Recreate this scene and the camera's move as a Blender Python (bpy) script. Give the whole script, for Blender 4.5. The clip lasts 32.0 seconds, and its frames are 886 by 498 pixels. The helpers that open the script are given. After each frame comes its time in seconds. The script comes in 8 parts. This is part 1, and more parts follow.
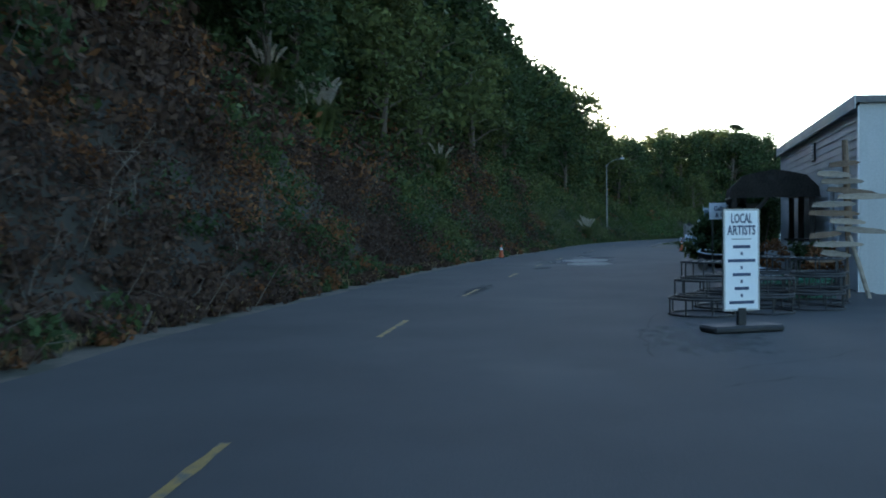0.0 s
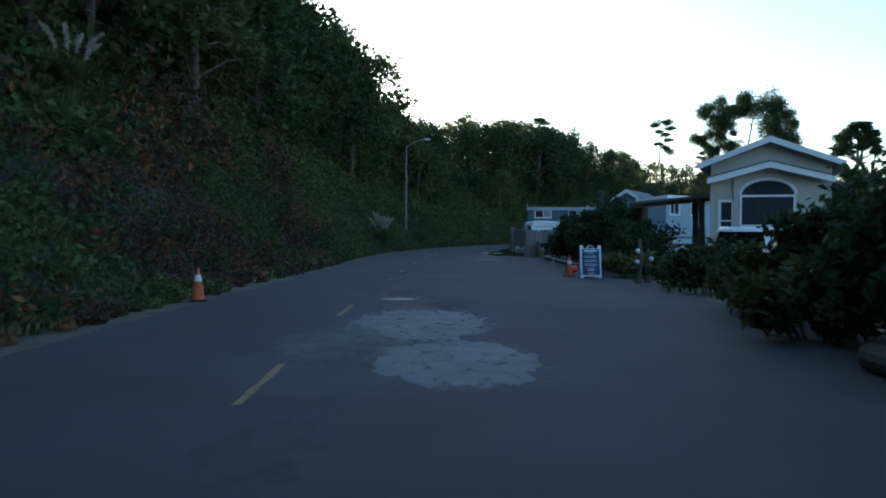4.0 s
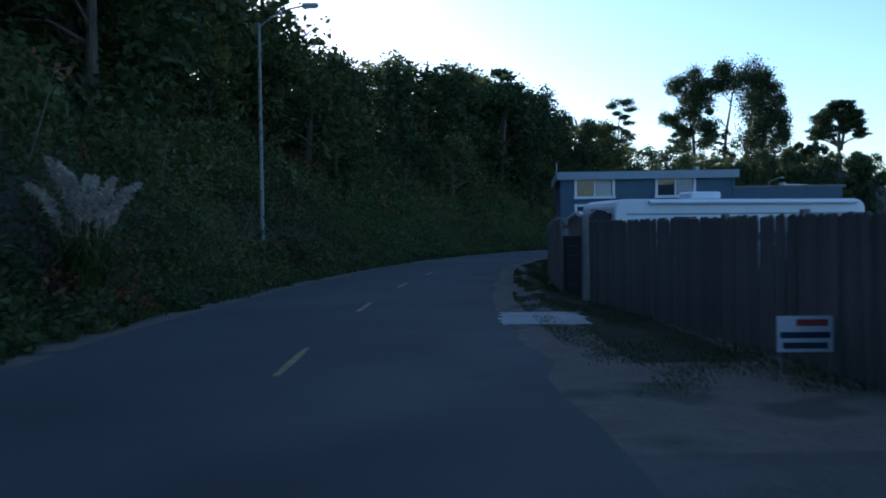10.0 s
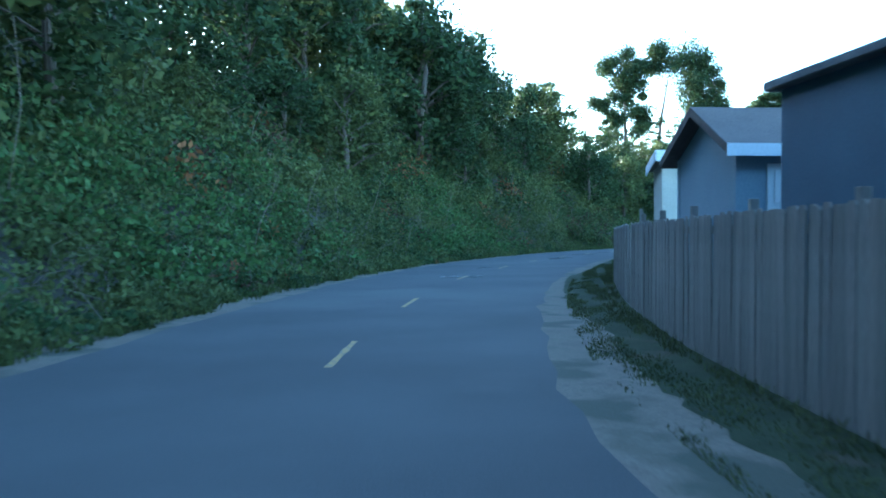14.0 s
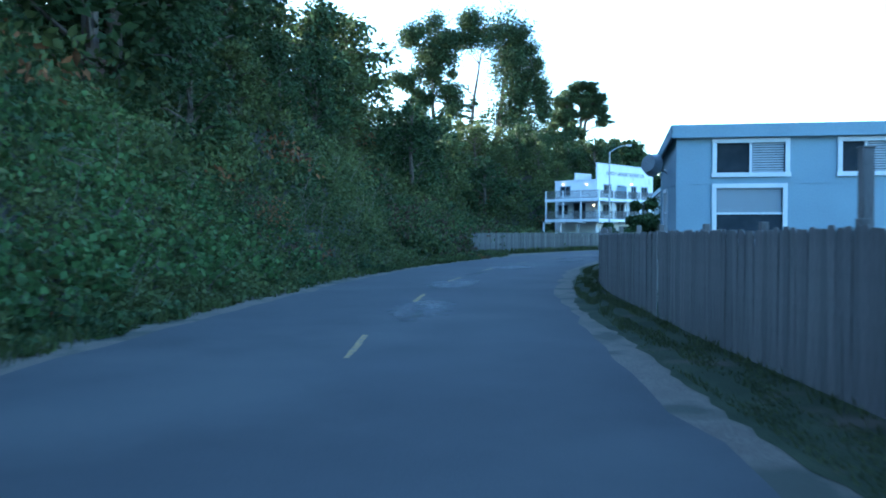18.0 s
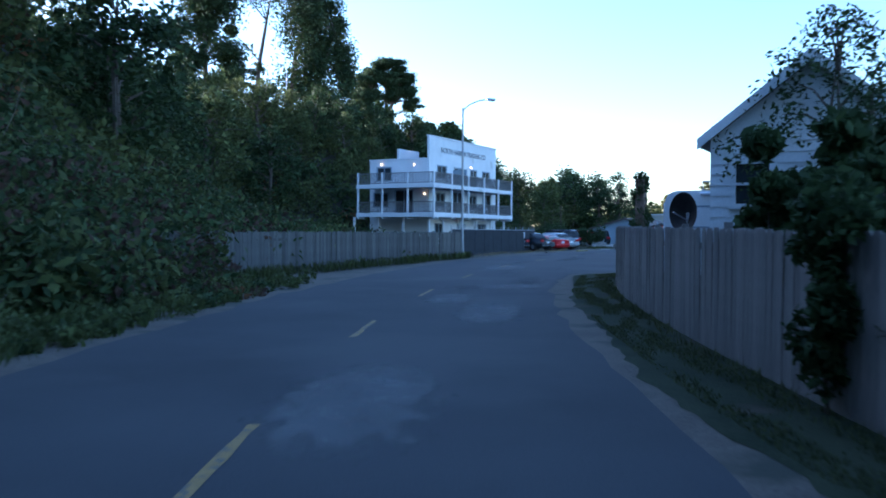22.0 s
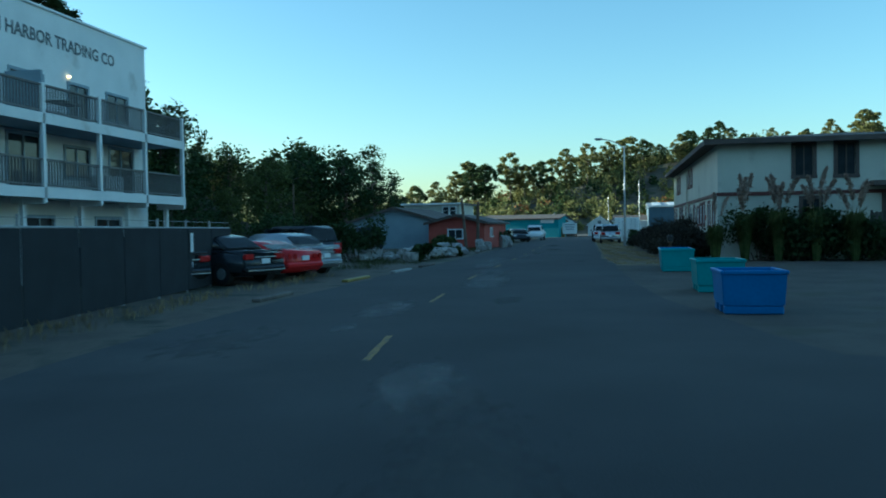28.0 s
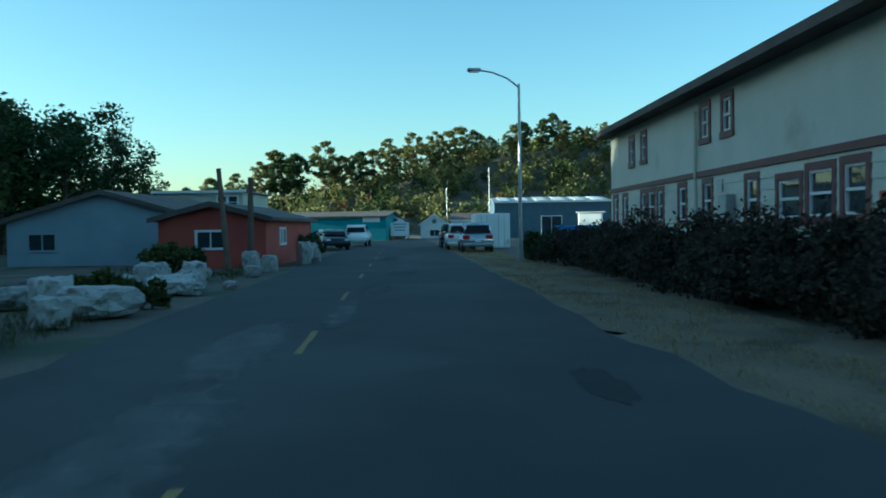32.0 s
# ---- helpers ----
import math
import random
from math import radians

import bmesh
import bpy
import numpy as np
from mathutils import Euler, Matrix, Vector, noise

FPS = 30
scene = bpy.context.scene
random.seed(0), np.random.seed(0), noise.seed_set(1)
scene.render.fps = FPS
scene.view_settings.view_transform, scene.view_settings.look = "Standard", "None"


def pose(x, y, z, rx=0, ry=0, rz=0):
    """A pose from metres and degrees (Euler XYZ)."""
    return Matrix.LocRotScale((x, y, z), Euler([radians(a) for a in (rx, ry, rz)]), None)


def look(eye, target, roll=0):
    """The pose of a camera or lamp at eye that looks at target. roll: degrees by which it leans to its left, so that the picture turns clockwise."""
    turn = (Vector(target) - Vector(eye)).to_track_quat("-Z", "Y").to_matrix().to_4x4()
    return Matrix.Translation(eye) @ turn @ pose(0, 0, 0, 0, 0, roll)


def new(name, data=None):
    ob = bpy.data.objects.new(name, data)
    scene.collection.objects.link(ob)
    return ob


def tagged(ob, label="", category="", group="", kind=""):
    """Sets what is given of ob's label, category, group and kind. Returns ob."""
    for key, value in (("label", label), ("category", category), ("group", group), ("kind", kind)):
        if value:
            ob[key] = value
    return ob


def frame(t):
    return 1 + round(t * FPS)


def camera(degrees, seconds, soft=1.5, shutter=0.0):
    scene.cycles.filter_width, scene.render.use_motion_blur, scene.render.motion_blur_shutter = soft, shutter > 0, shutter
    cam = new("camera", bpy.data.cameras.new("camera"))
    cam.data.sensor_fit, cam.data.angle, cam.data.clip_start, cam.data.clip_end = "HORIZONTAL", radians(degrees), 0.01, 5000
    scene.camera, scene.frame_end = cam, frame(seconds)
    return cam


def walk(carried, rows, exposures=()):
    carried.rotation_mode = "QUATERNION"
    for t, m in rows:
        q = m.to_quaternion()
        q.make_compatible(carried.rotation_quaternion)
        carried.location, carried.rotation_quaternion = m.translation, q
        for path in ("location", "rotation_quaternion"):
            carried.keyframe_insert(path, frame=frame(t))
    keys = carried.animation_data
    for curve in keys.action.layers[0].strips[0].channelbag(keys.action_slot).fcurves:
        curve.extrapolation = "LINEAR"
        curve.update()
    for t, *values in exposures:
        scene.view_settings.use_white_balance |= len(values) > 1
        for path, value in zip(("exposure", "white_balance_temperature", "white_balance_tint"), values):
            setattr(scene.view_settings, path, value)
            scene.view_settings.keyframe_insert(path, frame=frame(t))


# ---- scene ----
cam = camera(55.847, 32.0, soft=1.8, shutter=0.3)
EYE = 1.5
# seconds, x, y, yaw, pitch, roll of the carried camera
PATH = (
    (0.0, 0.000, -0.000, 0.007, -1.254, -0.671),
    (0.5, 0.023, 3.029, -2.348, -1.144, -0.590),
    (1.0, 0.185, 6.174, -4.878, -0.948, -0.146),
    (1.5, 0.574, 9.491, -7.295, -0.980, 0.079),
    (2.0, 0.978, 13.015, -9.605, -0.871, 0.156),
    (2.5, 1.566, 16.391, -11.539, -0.910, 0.241),
    (3.0, 2.255, 19.834, -12.816, -0.956, 0.371),
    (3.5, 3.000, 23.253, -14.014, -0.951, 0.570),
    (4.0, 3.620, 26.513, -14.818, -1.165, 0.386),
    (4.5, 4.277, 29.690, -15.756, -1.165, 0.299),
    (5.0, 5.011, 32.943, -16.950, -1.165, 0.286),
    (5.5, 5.868, 36.437, -18.102, -0.907, 0.345),
    (6.0, 6.911, 40.345, -18.472, -0.954, 0.126),
    (6.5, 7.961, 44.317, -19.105, -0.814, -0.015),
    (7.0, 9.118, 48.225, -18.777, -1.223, 0.565),
    (7.5, 10.147, 51.969, -18.799, -0.739, 1.061),
    (8.0, 11.228, 55.698, -19.123, -0.801, 1.186),
    (8.5, 12.329, 59.339, -19.185, -0.751, 1.115),
    (9.0, 13.386, 62.955, -19.512, -0.776, 0.775),
    (9.5, 14.544, 66.692, -19.742, -0.733, -0.031),
    (10.0, 15.673, 70.428, -19.979, -0.958, -0.793),
    (10.5, 16.838, 74.086, -20.211, -1.095, -1.223),
    (11.0, 18.116, 77.868, -20.534, -0.997, -1.103),
    (11.5, 19.479, 81.608, -21.234, -0.978, -0.732),
    (12.0, 20.933, 85.252, -22.213, -1.542, -0.396),
    (12.5, 22.180, 88.468, -23.062, -1.797, -0.218),
    (13.0, 23.551, 91.659, -24.144, -1.708, -0.500),
    (13.5, 24.853, 94.677, -25.492, -0.676, -0.233),
    (14.0, 26.396, 98.045, -26.920, -1.165, -0.076),
    (14.5, 28.148, 101.629, -28.356, -1.165, 0.061),
    (15.0, 30.059, 105.299, -29.821, -1.165, 0.213),
    (15.5, 32.073, 108.927, -31.423, -0.852, 0.419),
    (16.0, 34.158, 112.363, -33.362, -0.782, 0.303),
    (16.5, 36.331, 115.695, -35.407, -0.625, 0.409),
    (17.0, 38.656, 119.036, -37.514, -1.005, 0.417),
    (17.5, 41.014, 122.109, -39.380, -1.097, 0.153),
    (18.0, 43.463, 125.066, -41.311, -1.139, -0.048),
    (18.5, 45.897, 127.889, -43.166, -0.921, -0.150),
    (19.0, 48.204, 130.525, -45.039, -0.925, -0.238),
    (19.5, 50.495, 133.094, -46.974, -1.193, 0.429),
    (20.0, 52.913, 135.713, -48.942, -1.423, 0.608),
    (20.5, 55.369, 138.416, -50.784, -1.382, 0.713),
    (21.0, 58.118, 140.778, -52.370, -1.328, 0.726),
    (21.5, 60.895, 143.038, -53.951, -1.251, 0.547),
    (22.0, 63.660, 145.096, -55.434, -1.201, 0.317),
    (22.5, 66.463, 147.116, -56.827, -1.239, 0.114),
    (23.0, 69.272, 148.977, -58.213, -1.247, 0.044),
    (23.5, 72.086, 150.768, -59.669, -1.335, 0.471),
    (24.0, 74.936, 152.494, -61.241, -1.422, 0.416),
    (24.5, 78.086, 154.311, -62.813, -1.545, 0.469),
    (25.0, 81.233, 156.011, -64.390, -1.542, 0.685),
    (25.5, 84.564, 157.686, -65.952, -1.462, 0.090),
    (26.0, 87.916, 159.228, -67.582, -1.165, -0.043),
    (26.5, 91.273, 160.659, -69.187, -1.165, -0.185),
    (27.0, 94.641, 161.987, -70.702, -1.165, -0.374),
    (27.5, 98.019, 163.219, -72.182, -1.279, -0.657),
    (28.0, 101.435, 164.279, -73.801, -1.356, -0.877),
    (28.5, 104.834, 165.223, -75.702, -1.412, -1.346),
    (29.0, 108.136, 166.071, -77.615, -1.229, -1.556),
    (29.5, 111.580, 166.843, -79.322, -1.241, -1.011),
    (30.0, 115.271, 167.611, -81.166, -1.428, -0.196),
    (30.5, 118.908, 168.232, -82.664, -1.512, -0.463),
    (31.0, 122.541, 168.729, -84.031, -1.451, -0.379),
    (31.5, 126.399, 169.256, -85.323, -1.364, -0.473),
    (32.0, 130.249, 169.702, -86.281, -1.511, -0.826),
)


def carried_pose(x, y, yaw, pitch, roll):
    return pose(x, y, EYE, 90, 0, yaw) @ pose(0, 0, 0, pitch, 0, 0) @ pose(0, 0, 0, 0, 0, roll)


EXPOSURES = ((0.0, 2.35, 5800, 7), (3.5, 1.95, 5500, 7), (6.0, 1.1, 5650, 14), (9.0, 0.92, 5300, 19), (11.0, 1.85, 4650, 3), (12.0, 2.45, 4550, -5), (13.0, 3.6, 4750, -3), (16.0, 3.75, 4850, 0), (19.0, 2.95, 4750, 8), (22.0, 2.4, 4900, 19), (23.0, 2.15, 5000, 19), (25.0, 1.15, 5150, -8), (28.0, 1.32, 5100, -16), (32.0, 1.3, 5100, -20))
walk(cam, [(t, carried_pose(*row)) for t, *row in PATH], EXPOSURES)

# ---- world, sun ----
SUN_AZ, SUN_EL = -4.0, 8.5
world = bpy.data.worlds.new("world")
scene.world = world
world.use_nodes = True
wn = world.node_tree.nodes
sky = wn.new("ShaderNodeTexSky")
sky.sky_type = "NISHITA"
sky.sun_disc = False
sky.sun_elevation, sky.sun_rotation = radians(SUN_EL), radians(SUN_AZ)
sky.air_density, sky.dust_density, sky.ozone_density = 1.0, 0.8, 2.0
wn["Background"].inputs["Strength"].default_value = 0.12
world.node_tree.links.new(sky.outputs[0], wn["Background"].inputs["Color"])
sun_data = bpy.data.lights.new("sun", "SUN")
sun_data.energy, sun_data.angle, sun_data.color = 5.0, radians(0.55), (1.0, 0.86, 0.68)
sun = new("sun", sun_data)
sx, sy, sz = math.sin(radians(SUN_AZ)) * math.cos(radians(SUN_EL)), math.cos(radians(SUN_AZ)) * math.cos(radians(SUN_EL)), math.sin(radians(SUN_EL))
sun.matrix_basis = look((0, 0, 60), (-sx * 10, -sy * 10, 60 - sz * 10))


# ---- materials ----
def ramp(nodes, a, b, lo=0.3, hi=0.7):
    r = nodes.new("ShaderNodeValToRGB")
    r.color_ramp.elements[0].position, r.color_ramp.elements[1].position = lo, hi
    r.color_ramp.elements[0].color, r.color_ramp.elements[1].color = (*a, 1), (*b, 1)
    return r


def surface(name, a, b, scale=3.0, fine=40.0, rough=0.85, bump=0.3, metal=0.0, vary=0.0, streak=(1, 1, 1), leaf=0.0, dirt=None, island=False, depth=0.02):
    """Two tones mixed by noise at two scales, with grain, bump, a tone of each piece's own and stains."""
    m = bpy.data.materials.new(name)
    m.use_nodes = True
    t = m.node_tree
    n, k = t.nodes, t.links.new
    p = n["Principled BSDF"]
    co = n.new("ShaderNodeTexCoord")
    mp = n.new("ShaderNodeMapping")
    mp.inputs["Scale"].default_value = streak
    k(co.outputs["Object"], mp.inputs[0])
    big, small = n.new("ShaderNodeTexNoise"), n.new("ShaderNodeTexNoise")
    big.inputs["Scale"].default_value, small.inputs["Scale"].default_value = scale, fine
    big.inputs["Detail"].default_value, small.inputs["Detail"].default_value = 4, 3
    k(mp.outputs[0], big.inputs["Vector"])
    k(mp.outputs[0], small.inputs["Vector"])
    add = n.new("ShaderNodeMath")
    add.operation = "MULTIPLY_ADD"
    k(small.outputs[0], add.inputs[0])
    add.inputs[1].default_value = 0.45
    half = n.new("ShaderNodeMath")
    half.operation = "MULTIPLY"
    k(big.outputs[0], half.inputs[0])
    half.inputs[1].default_value = 0.55
    k(half.outputs[0], add.inputs[2])
    r = ramp(n, a, b, 0.36, 0.64)
    k(add.outputs[0], r.inputs[0])
    colour = r.outputs[0]
    if vary:
        src = n.new("ShaderNodeNewGeometry") if island else n.new("ShaderNodeObjectInfo")
        rnd = src.outputs["Random Per Island"] if island else src.outputs["Random"]
        hv = n.new("ShaderNodeHueSaturation")
        mr = n.new("ShaderNodeMapRange")
        mr.inputs["To Min"].default_value, mr.inputs["To Max"].default_value = 1 - vary, 1 + vary
        k(rnd, mr.inputs["Value"])
        k(mr.outputs[0], hv.inputs["Value"])
        k(colour, hv.inputs["Color"])
        colour = hv.outputs[0]
    if dirt:
        st = n.new("ShaderNodeTexNoise")
        st.inputs["Scale"].default_value, st.inputs["Detail"].default_value = dirt[1], 6
        k(co.outputs["Object"], st.inputs["Vector"])
        mx = n.new("ShaderNodeMix")
        mx.data_type = "RGBA"
        sr = ramp(n, (0, 0, 0), (1, 1, 1), dirt[2], dirt[2] + 0.12)
        k(st.outputs[0], sr.inputs[0])
        k(sr.outputs[0], mx.inputs["Factor"])
        k(colour, mx.inputs["A"])
        mx.inputs["B"].default_value = (*dirt[0], 1)
        colour = mx.outputs["Result"]
    k(colour, p.inputs["Base Color"])
    p.inputs["Roughness"].default_value, p.inputs["Metallic"].default_value = rough, metal
    if bump:
        b_ = n.new("ShaderNodeBump")
        b_.inputs["Strength"].default_value, b_.inputs["Distance"].default_value = bump, depth
        k(add.outputs[0], b_.inputs["Height"])
        k(b_.outputs[0], p.inputs["Normal"])
    if leaf:
        p.inputs["Specular IOR Level"].default_value = 0.12
        tr, ms = n.new("ShaderNodeBsdfTranslucent"), n.new("ShaderNodeMixShader")
        k(colour, tr.inputs["Color"])
        ms.inputs[0].default_value = leaf
        k(p.outputs[0], ms.inputs[1])
        k(tr.outputs[0], ms.inputs[2])
        k(ms.outputs[0], n["Material Output"].inputs["Surface"])
    return m


def glow(name, colour, strength):
    m = bpy.data.materials.new(name)
    m.use_nodes = True
    p = m.node_tree.nodes["Principled BSDF"]
    p.inputs["Base Color"].default_value = (*colour, 1)
    p.inputs["Emission Color"].default_value = (*colour, 1)
    p.inputs["Emission Strength"].default_value = strength
    return m


def pane_glass(name, tint, rough=0.03):
    """A dark window pane that mirrors the sky: a room's dimness lies behind it."""
    m = surface(name, tint, [c * 1.5 for c in tint], 1.0, 5, rough, 0.02)
    m.node_tree.nodes["Principled BSDF"].inputs["IOR"].default_value = 1.5
    return m


ASPHALT = surface("asphalt", (0.029, 0.0295, 0.031), (0.056, 0.0565, 0.057), 0.35, 55, 0.92, 0.35, dirt=((0.065, 0.0645, 0.062), 0.16, 0.56))
TAR = surface("tar_seal", (0.012, 0.012, 0.013), (0.02, 0.02, 0.021), 4, 50, 0.9, 0.2)


def worn_surface(name, a, b, hold=0.5, cover=0.6):
    """Asphalt worn pale in flakes: solid in the middle of its sheet, broken up by noise towards the edge."""
    m = surface(name, a, b, 1.6, 60, 0.85, 0.4)
    t = m.node_tree
    n, k = t.nodes, t.links.new
    co, grad, mp = n.new("ShaderNodeTexCoord"), n.new("ShaderNodeTexGradient"), n.new("ShaderNodeMapping")
    mp.inputs["Location"].default_value, mp.inputs["Scale"].default_value = (-1, -1, 0), (2, 2, 0)
    k(co.outputs["Generated"], mp.inputs[0])
    grad.gradient_type = "SPHERICAL"
    k(mp.outputs[0], grad.inputs[0])
    stretch = n.new("ShaderNodeMapping")
    stretch.inputs["Scale"].default_value = (1.1, 2.6, 1)
    k(co.outputs["Object"], stretch.inputs[0])
    ns = n.new("ShaderNodeTexNoise")
    ns.inputs["Scale"].default_value, ns.inputs["Detail"].default_value = 1.7, 7
    k(stretch.outputs[0], ns.inputs["Vector"])
    add = n.new("ShaderNodeMath")
    add.operation = "ADD"
    fall = n.new("ShaderNodeMapRange")
    fall.inputs["To Min"].default_value, fall.inputs["To Max"].default_value, fall.inputs["From Max"].default_value = -0.24, 0.2, hold
    k(grad.outputs["Fac"], fall.inputs["Value"])
    k(fall.outputs[0], add.inputs[0])
    k(ns.outputs[0], add.inputs[1])
    r = ramp(n, (0, 0, 0), (cover, cover, cover), 0.43, 0.66)
    k(add.outputs[0], r.inputs[0])
    k(r.outputs[0], n["Principled BSDF"].inputs["Alpha"])
    return m


WORN_PALE = worn_surface("pale_worn_asphalt", (0.1, 0.1, 0.097), (0.19, 0.187, 0.18))
WORN_FAINT = worn_surface("faint_worn_asphalt", (0.06, 0.06, 0.059), (0.105, 0.104, 0.1), 0.7, 0.5)
WORN_BARE = worn_surface("bare_worn_asphalt", (0.12, 0.12, 0.115), (0.23, 0.226, 0.216), 0.35, 0.95)
YELLOW_LINE = surface("yellow_road_paint", (0.18, 0.115, 0.03), (0.32, 0.2, 0.045), 6, 60, 0.7, 0.3, dirt=((0.09, 0.085, 0.07), 9, 0.52))
EARTH = surface("earth", (0.07, 0.06, 0.045), (0.15, 0.125, 0.09), 0.5, 18, 0.95, 0.6, dirt=((0.05, 0.06, 0.03), 0.35, 0.5))
SAND = surface("sandy_verge", (0.075, 0.06, 0.044), (0.16, 0.13, 0.095), 0.9, 30, 0.95, 0.6, dirt=((0.045, 0.045, 0.028), 0.9, 0.5))
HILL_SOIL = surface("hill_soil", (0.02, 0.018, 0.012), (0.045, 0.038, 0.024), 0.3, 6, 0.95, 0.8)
BARK = surface("bark", (0.06, 0.045, 0.035), (0.16, 0.13, 0.1), 3, 25, 0.95, 0.8, streak=(3, 3, 0.5))
LEAF_DARK = surface("dark_leaves", (0.028, 0.045, 0.018), (0.07, 0.1, 0.035), 0.25, 3, 0.65, 0, vary=0.35, island=True, leaf=0.25)
LEAF_GREEN = surface("green_leaves", (0.06, 0.078, 0.025), (0.125, 0.14, 0.048), 0.3, 3, 0.6, 0, vary=0.35, island=True, leaf=0.3)
LEAF_IVY = surface("ivy_leaves", (0.05, 0.085, 0.025), (0.105, 0.155, 0.048), 0.4, 4, 0.6, 0, vary=0.35, island=True, leaf=0.3)
LEAF_DRY = surface("dry_brush", (0.055, 0.034, 0.025), (0.11, 0.07, 0.048), 0.4, 4, 0.9, 0, vary=0.3, island=True, leaf=0.15)
LEAF_PINE = surface("pine_needles", (0.03, 0.05, 0.02), (0.075, 0.1, 0.04), 0.3, 3, 0.7, 0, vary=0.3, island=True, leaf=0.2)
LEAF_OLIVE = surface("olive_leaves", (0.115, 0.12, 0.045), (0.25, 0.23, 0.085), 0.1, 2, 0.7, 0, vary=0.35, island=True, leaf=0.25)
LEAF_RUST = surface("rusty_leaves", (0.13, 0.055, 0.025), (0.24, 0.12, 0.05), 0.4, 4, 0.8, 0, vary=0.3, island=True, leaf=0.25)
GRASS = surface("verge_grass", (0.05, 0.075, 0.02), (0.13, 0.14, 0.05), 0.5, 5, 0.8, 0, vary=0.4, island=True, leaf=0.25)
TURF = surface("thin_trampled_turf", (0.02, 0.028, 0.014), (0.05, 0.056, 0.03), 1.4, 26, 0.95, 0.7, dirt=((0.07, 0.058, 0.042), 1.1, 0.58))
TURF.node_tree.nodes["Principled BSDF"].inputs["Specular IOR Level"].default_value = 0.08
DRY_LAWN = surface("dry_trampled_grass", (0.1, 0.078, 0.05), (0.2, 0.16, 0.1), 0.8, 22, 0.95, 0.6, dirt=((0.06, 0.052, 0.035), 0.6, 0.54))
VERGE_WEEDS = surface("dull_verge_weeds", (0.06, 0.075, 0.03), (0.13, 0.14, 0.06), 0.5, 5, 0.85, 0, vary=0.4, island=True, leaf=0.25)
STRAW = surface("dry_grass", (0.28, 0.21, 0.11), (0.45, 0.36, 0.2), 0.7, 6, 0.9, 0, vary=0.35, island=True, leaf=0.2)
PLUME_TAN = surface("tan_pampas_plume", (0.3, 0.22, 0.17), (0.46, 0.36, 0.29), 2, 20, 0.95, 0, vary=0.2, island=True, leaf=0.3)
RAIL_WOOD = surface("grey_brown_railing", (0.12, 0.115, 0.11), (0.2, 0.19, 0.18), 2, 20, 0.85, 0.2)
PLUME = surface("pampas_plume", (0.42, 0.36, 0.29), (0.6, 0.53, 0.44), 2, 20, 0.95, 0, vary=0.2, island=True, leaf=0.3)
FENCE_WOOD = surface("weathered_fence_wood", (0.16, 0.142, 0.124), (0.27, 0.245, 0.215), 1.5, 14, 0.9, 0.5, vary=0.17, streak=(6, 6, 0.6), dirt=((0.09, 0.08, 0.065), 1.3, 0.6))
FENCE_DARK = surface("dark_fence_wood", (0.145, 0.13, 0.115), (0.25, 0.23, 0.205), 1.5, 14, 0.9, 0.5, vary=0.17, streak=(6, 6, 0.6))
GATE_WOOD = surface("black_stained_gate_wood", (0.028, 0.026, 0.024), (0.062, 0.056, 0.05), 1.5, 14, 0.92, 0.5, vary=0.2, streak=(0.6, 6, 6))
FENCE_GREY = surface("mossy_grey_fence_wood", (0.058, 0.056, 0.05), (0.13, 0.122, 0.106), 1.2, 12, 0.95, 0.5, vary=0.35, streak=(6, 6, 0.6), dirt=((0.05, 0.05, 0.03), 1.1, 0.55))
DRIFTWOOD = surface("driftwood", (0.16, 0.132, 0.105), (0.33, 0.28, 0.225), 2, 18, 0.9, 0.6, vary=0.25, streak=(0.6, 5, 5))
OLD_HULL = surface("old_tarred_wood", (0.028, 0.024, 0.021), (0.07, 0.06, 0.05), 1.5, 18, 0.85, 0.5, vary=0.25, dirt=((0.1, 0.095, 0.085), 1.2, 0.6))
DEAD_CANE = surface("dead_canes", (0.1, 0.08, 0.06), (0.2, 0.165, 0.13), 2, 18, 0.9, 0.3)
WOOD_BROWN = surface("brown_wood", (0.09, 0.06, 0.04), (0.18, 0.125, 0.085), 2, 20, 0.8, 0.4, vary=0.2)
BLUE_DARK = surface("slate_blue_siding", (0.06, 0.095, 0.135), (0.08, 0.125, 0.17), 0.8, 30, 0.75, 0.15, dirt=((0.06, 0.1, 0.14), 0.6, 0.6))
BLUE_MID = surface("blue_siding", (0.125, 0.175, 0.225), (0.155, 0.21, 0.265), 0.8, 30, 0.75, 0.15)
BLUE_LIGHT = surface("pale_blue_siding", (0.25, 0.325, 0.37), (0.3, 0.385, 0.43), 0.8, 30, 0.75, 0.15)
WHITE = surface("white_paint", (0.66, 0.67, 0.66), (0.8, 0.8, 0.79), 0.9, 25, 0.6, 0.1, dirt=((0.5, 0.49, 0.46), 0.7, 0.62))
GALLERY_GREY = surface("grey_lap_siding", (0.4, 0.41, 0.41), (0.5, 0.51, 0.51), 0.7, 25, 0.75, 0.15, dirt=((0.33, 0.33, 0.32), 0.6, 0.58))
CREAM = surface("cream_siding", (0.5, 0.5, 0.42), (0.62, 0.61, 0.52), 0.6, 25, 0.75, 0.15, dirt=((0.4, 0.39, 0.32), 0.5, 0.6))
BEIGE = surface("beige_siding", (0.42, 0.4, 0.34), (0.5, 0.48, 0.41), 0.6, 25, 0.75, 0.15)
MAROON = surface("maroon_trim", (0.1, 0.035, 0.03), (0.15, 0.055, 0.045), 2, 30, 0.6, 0.1)
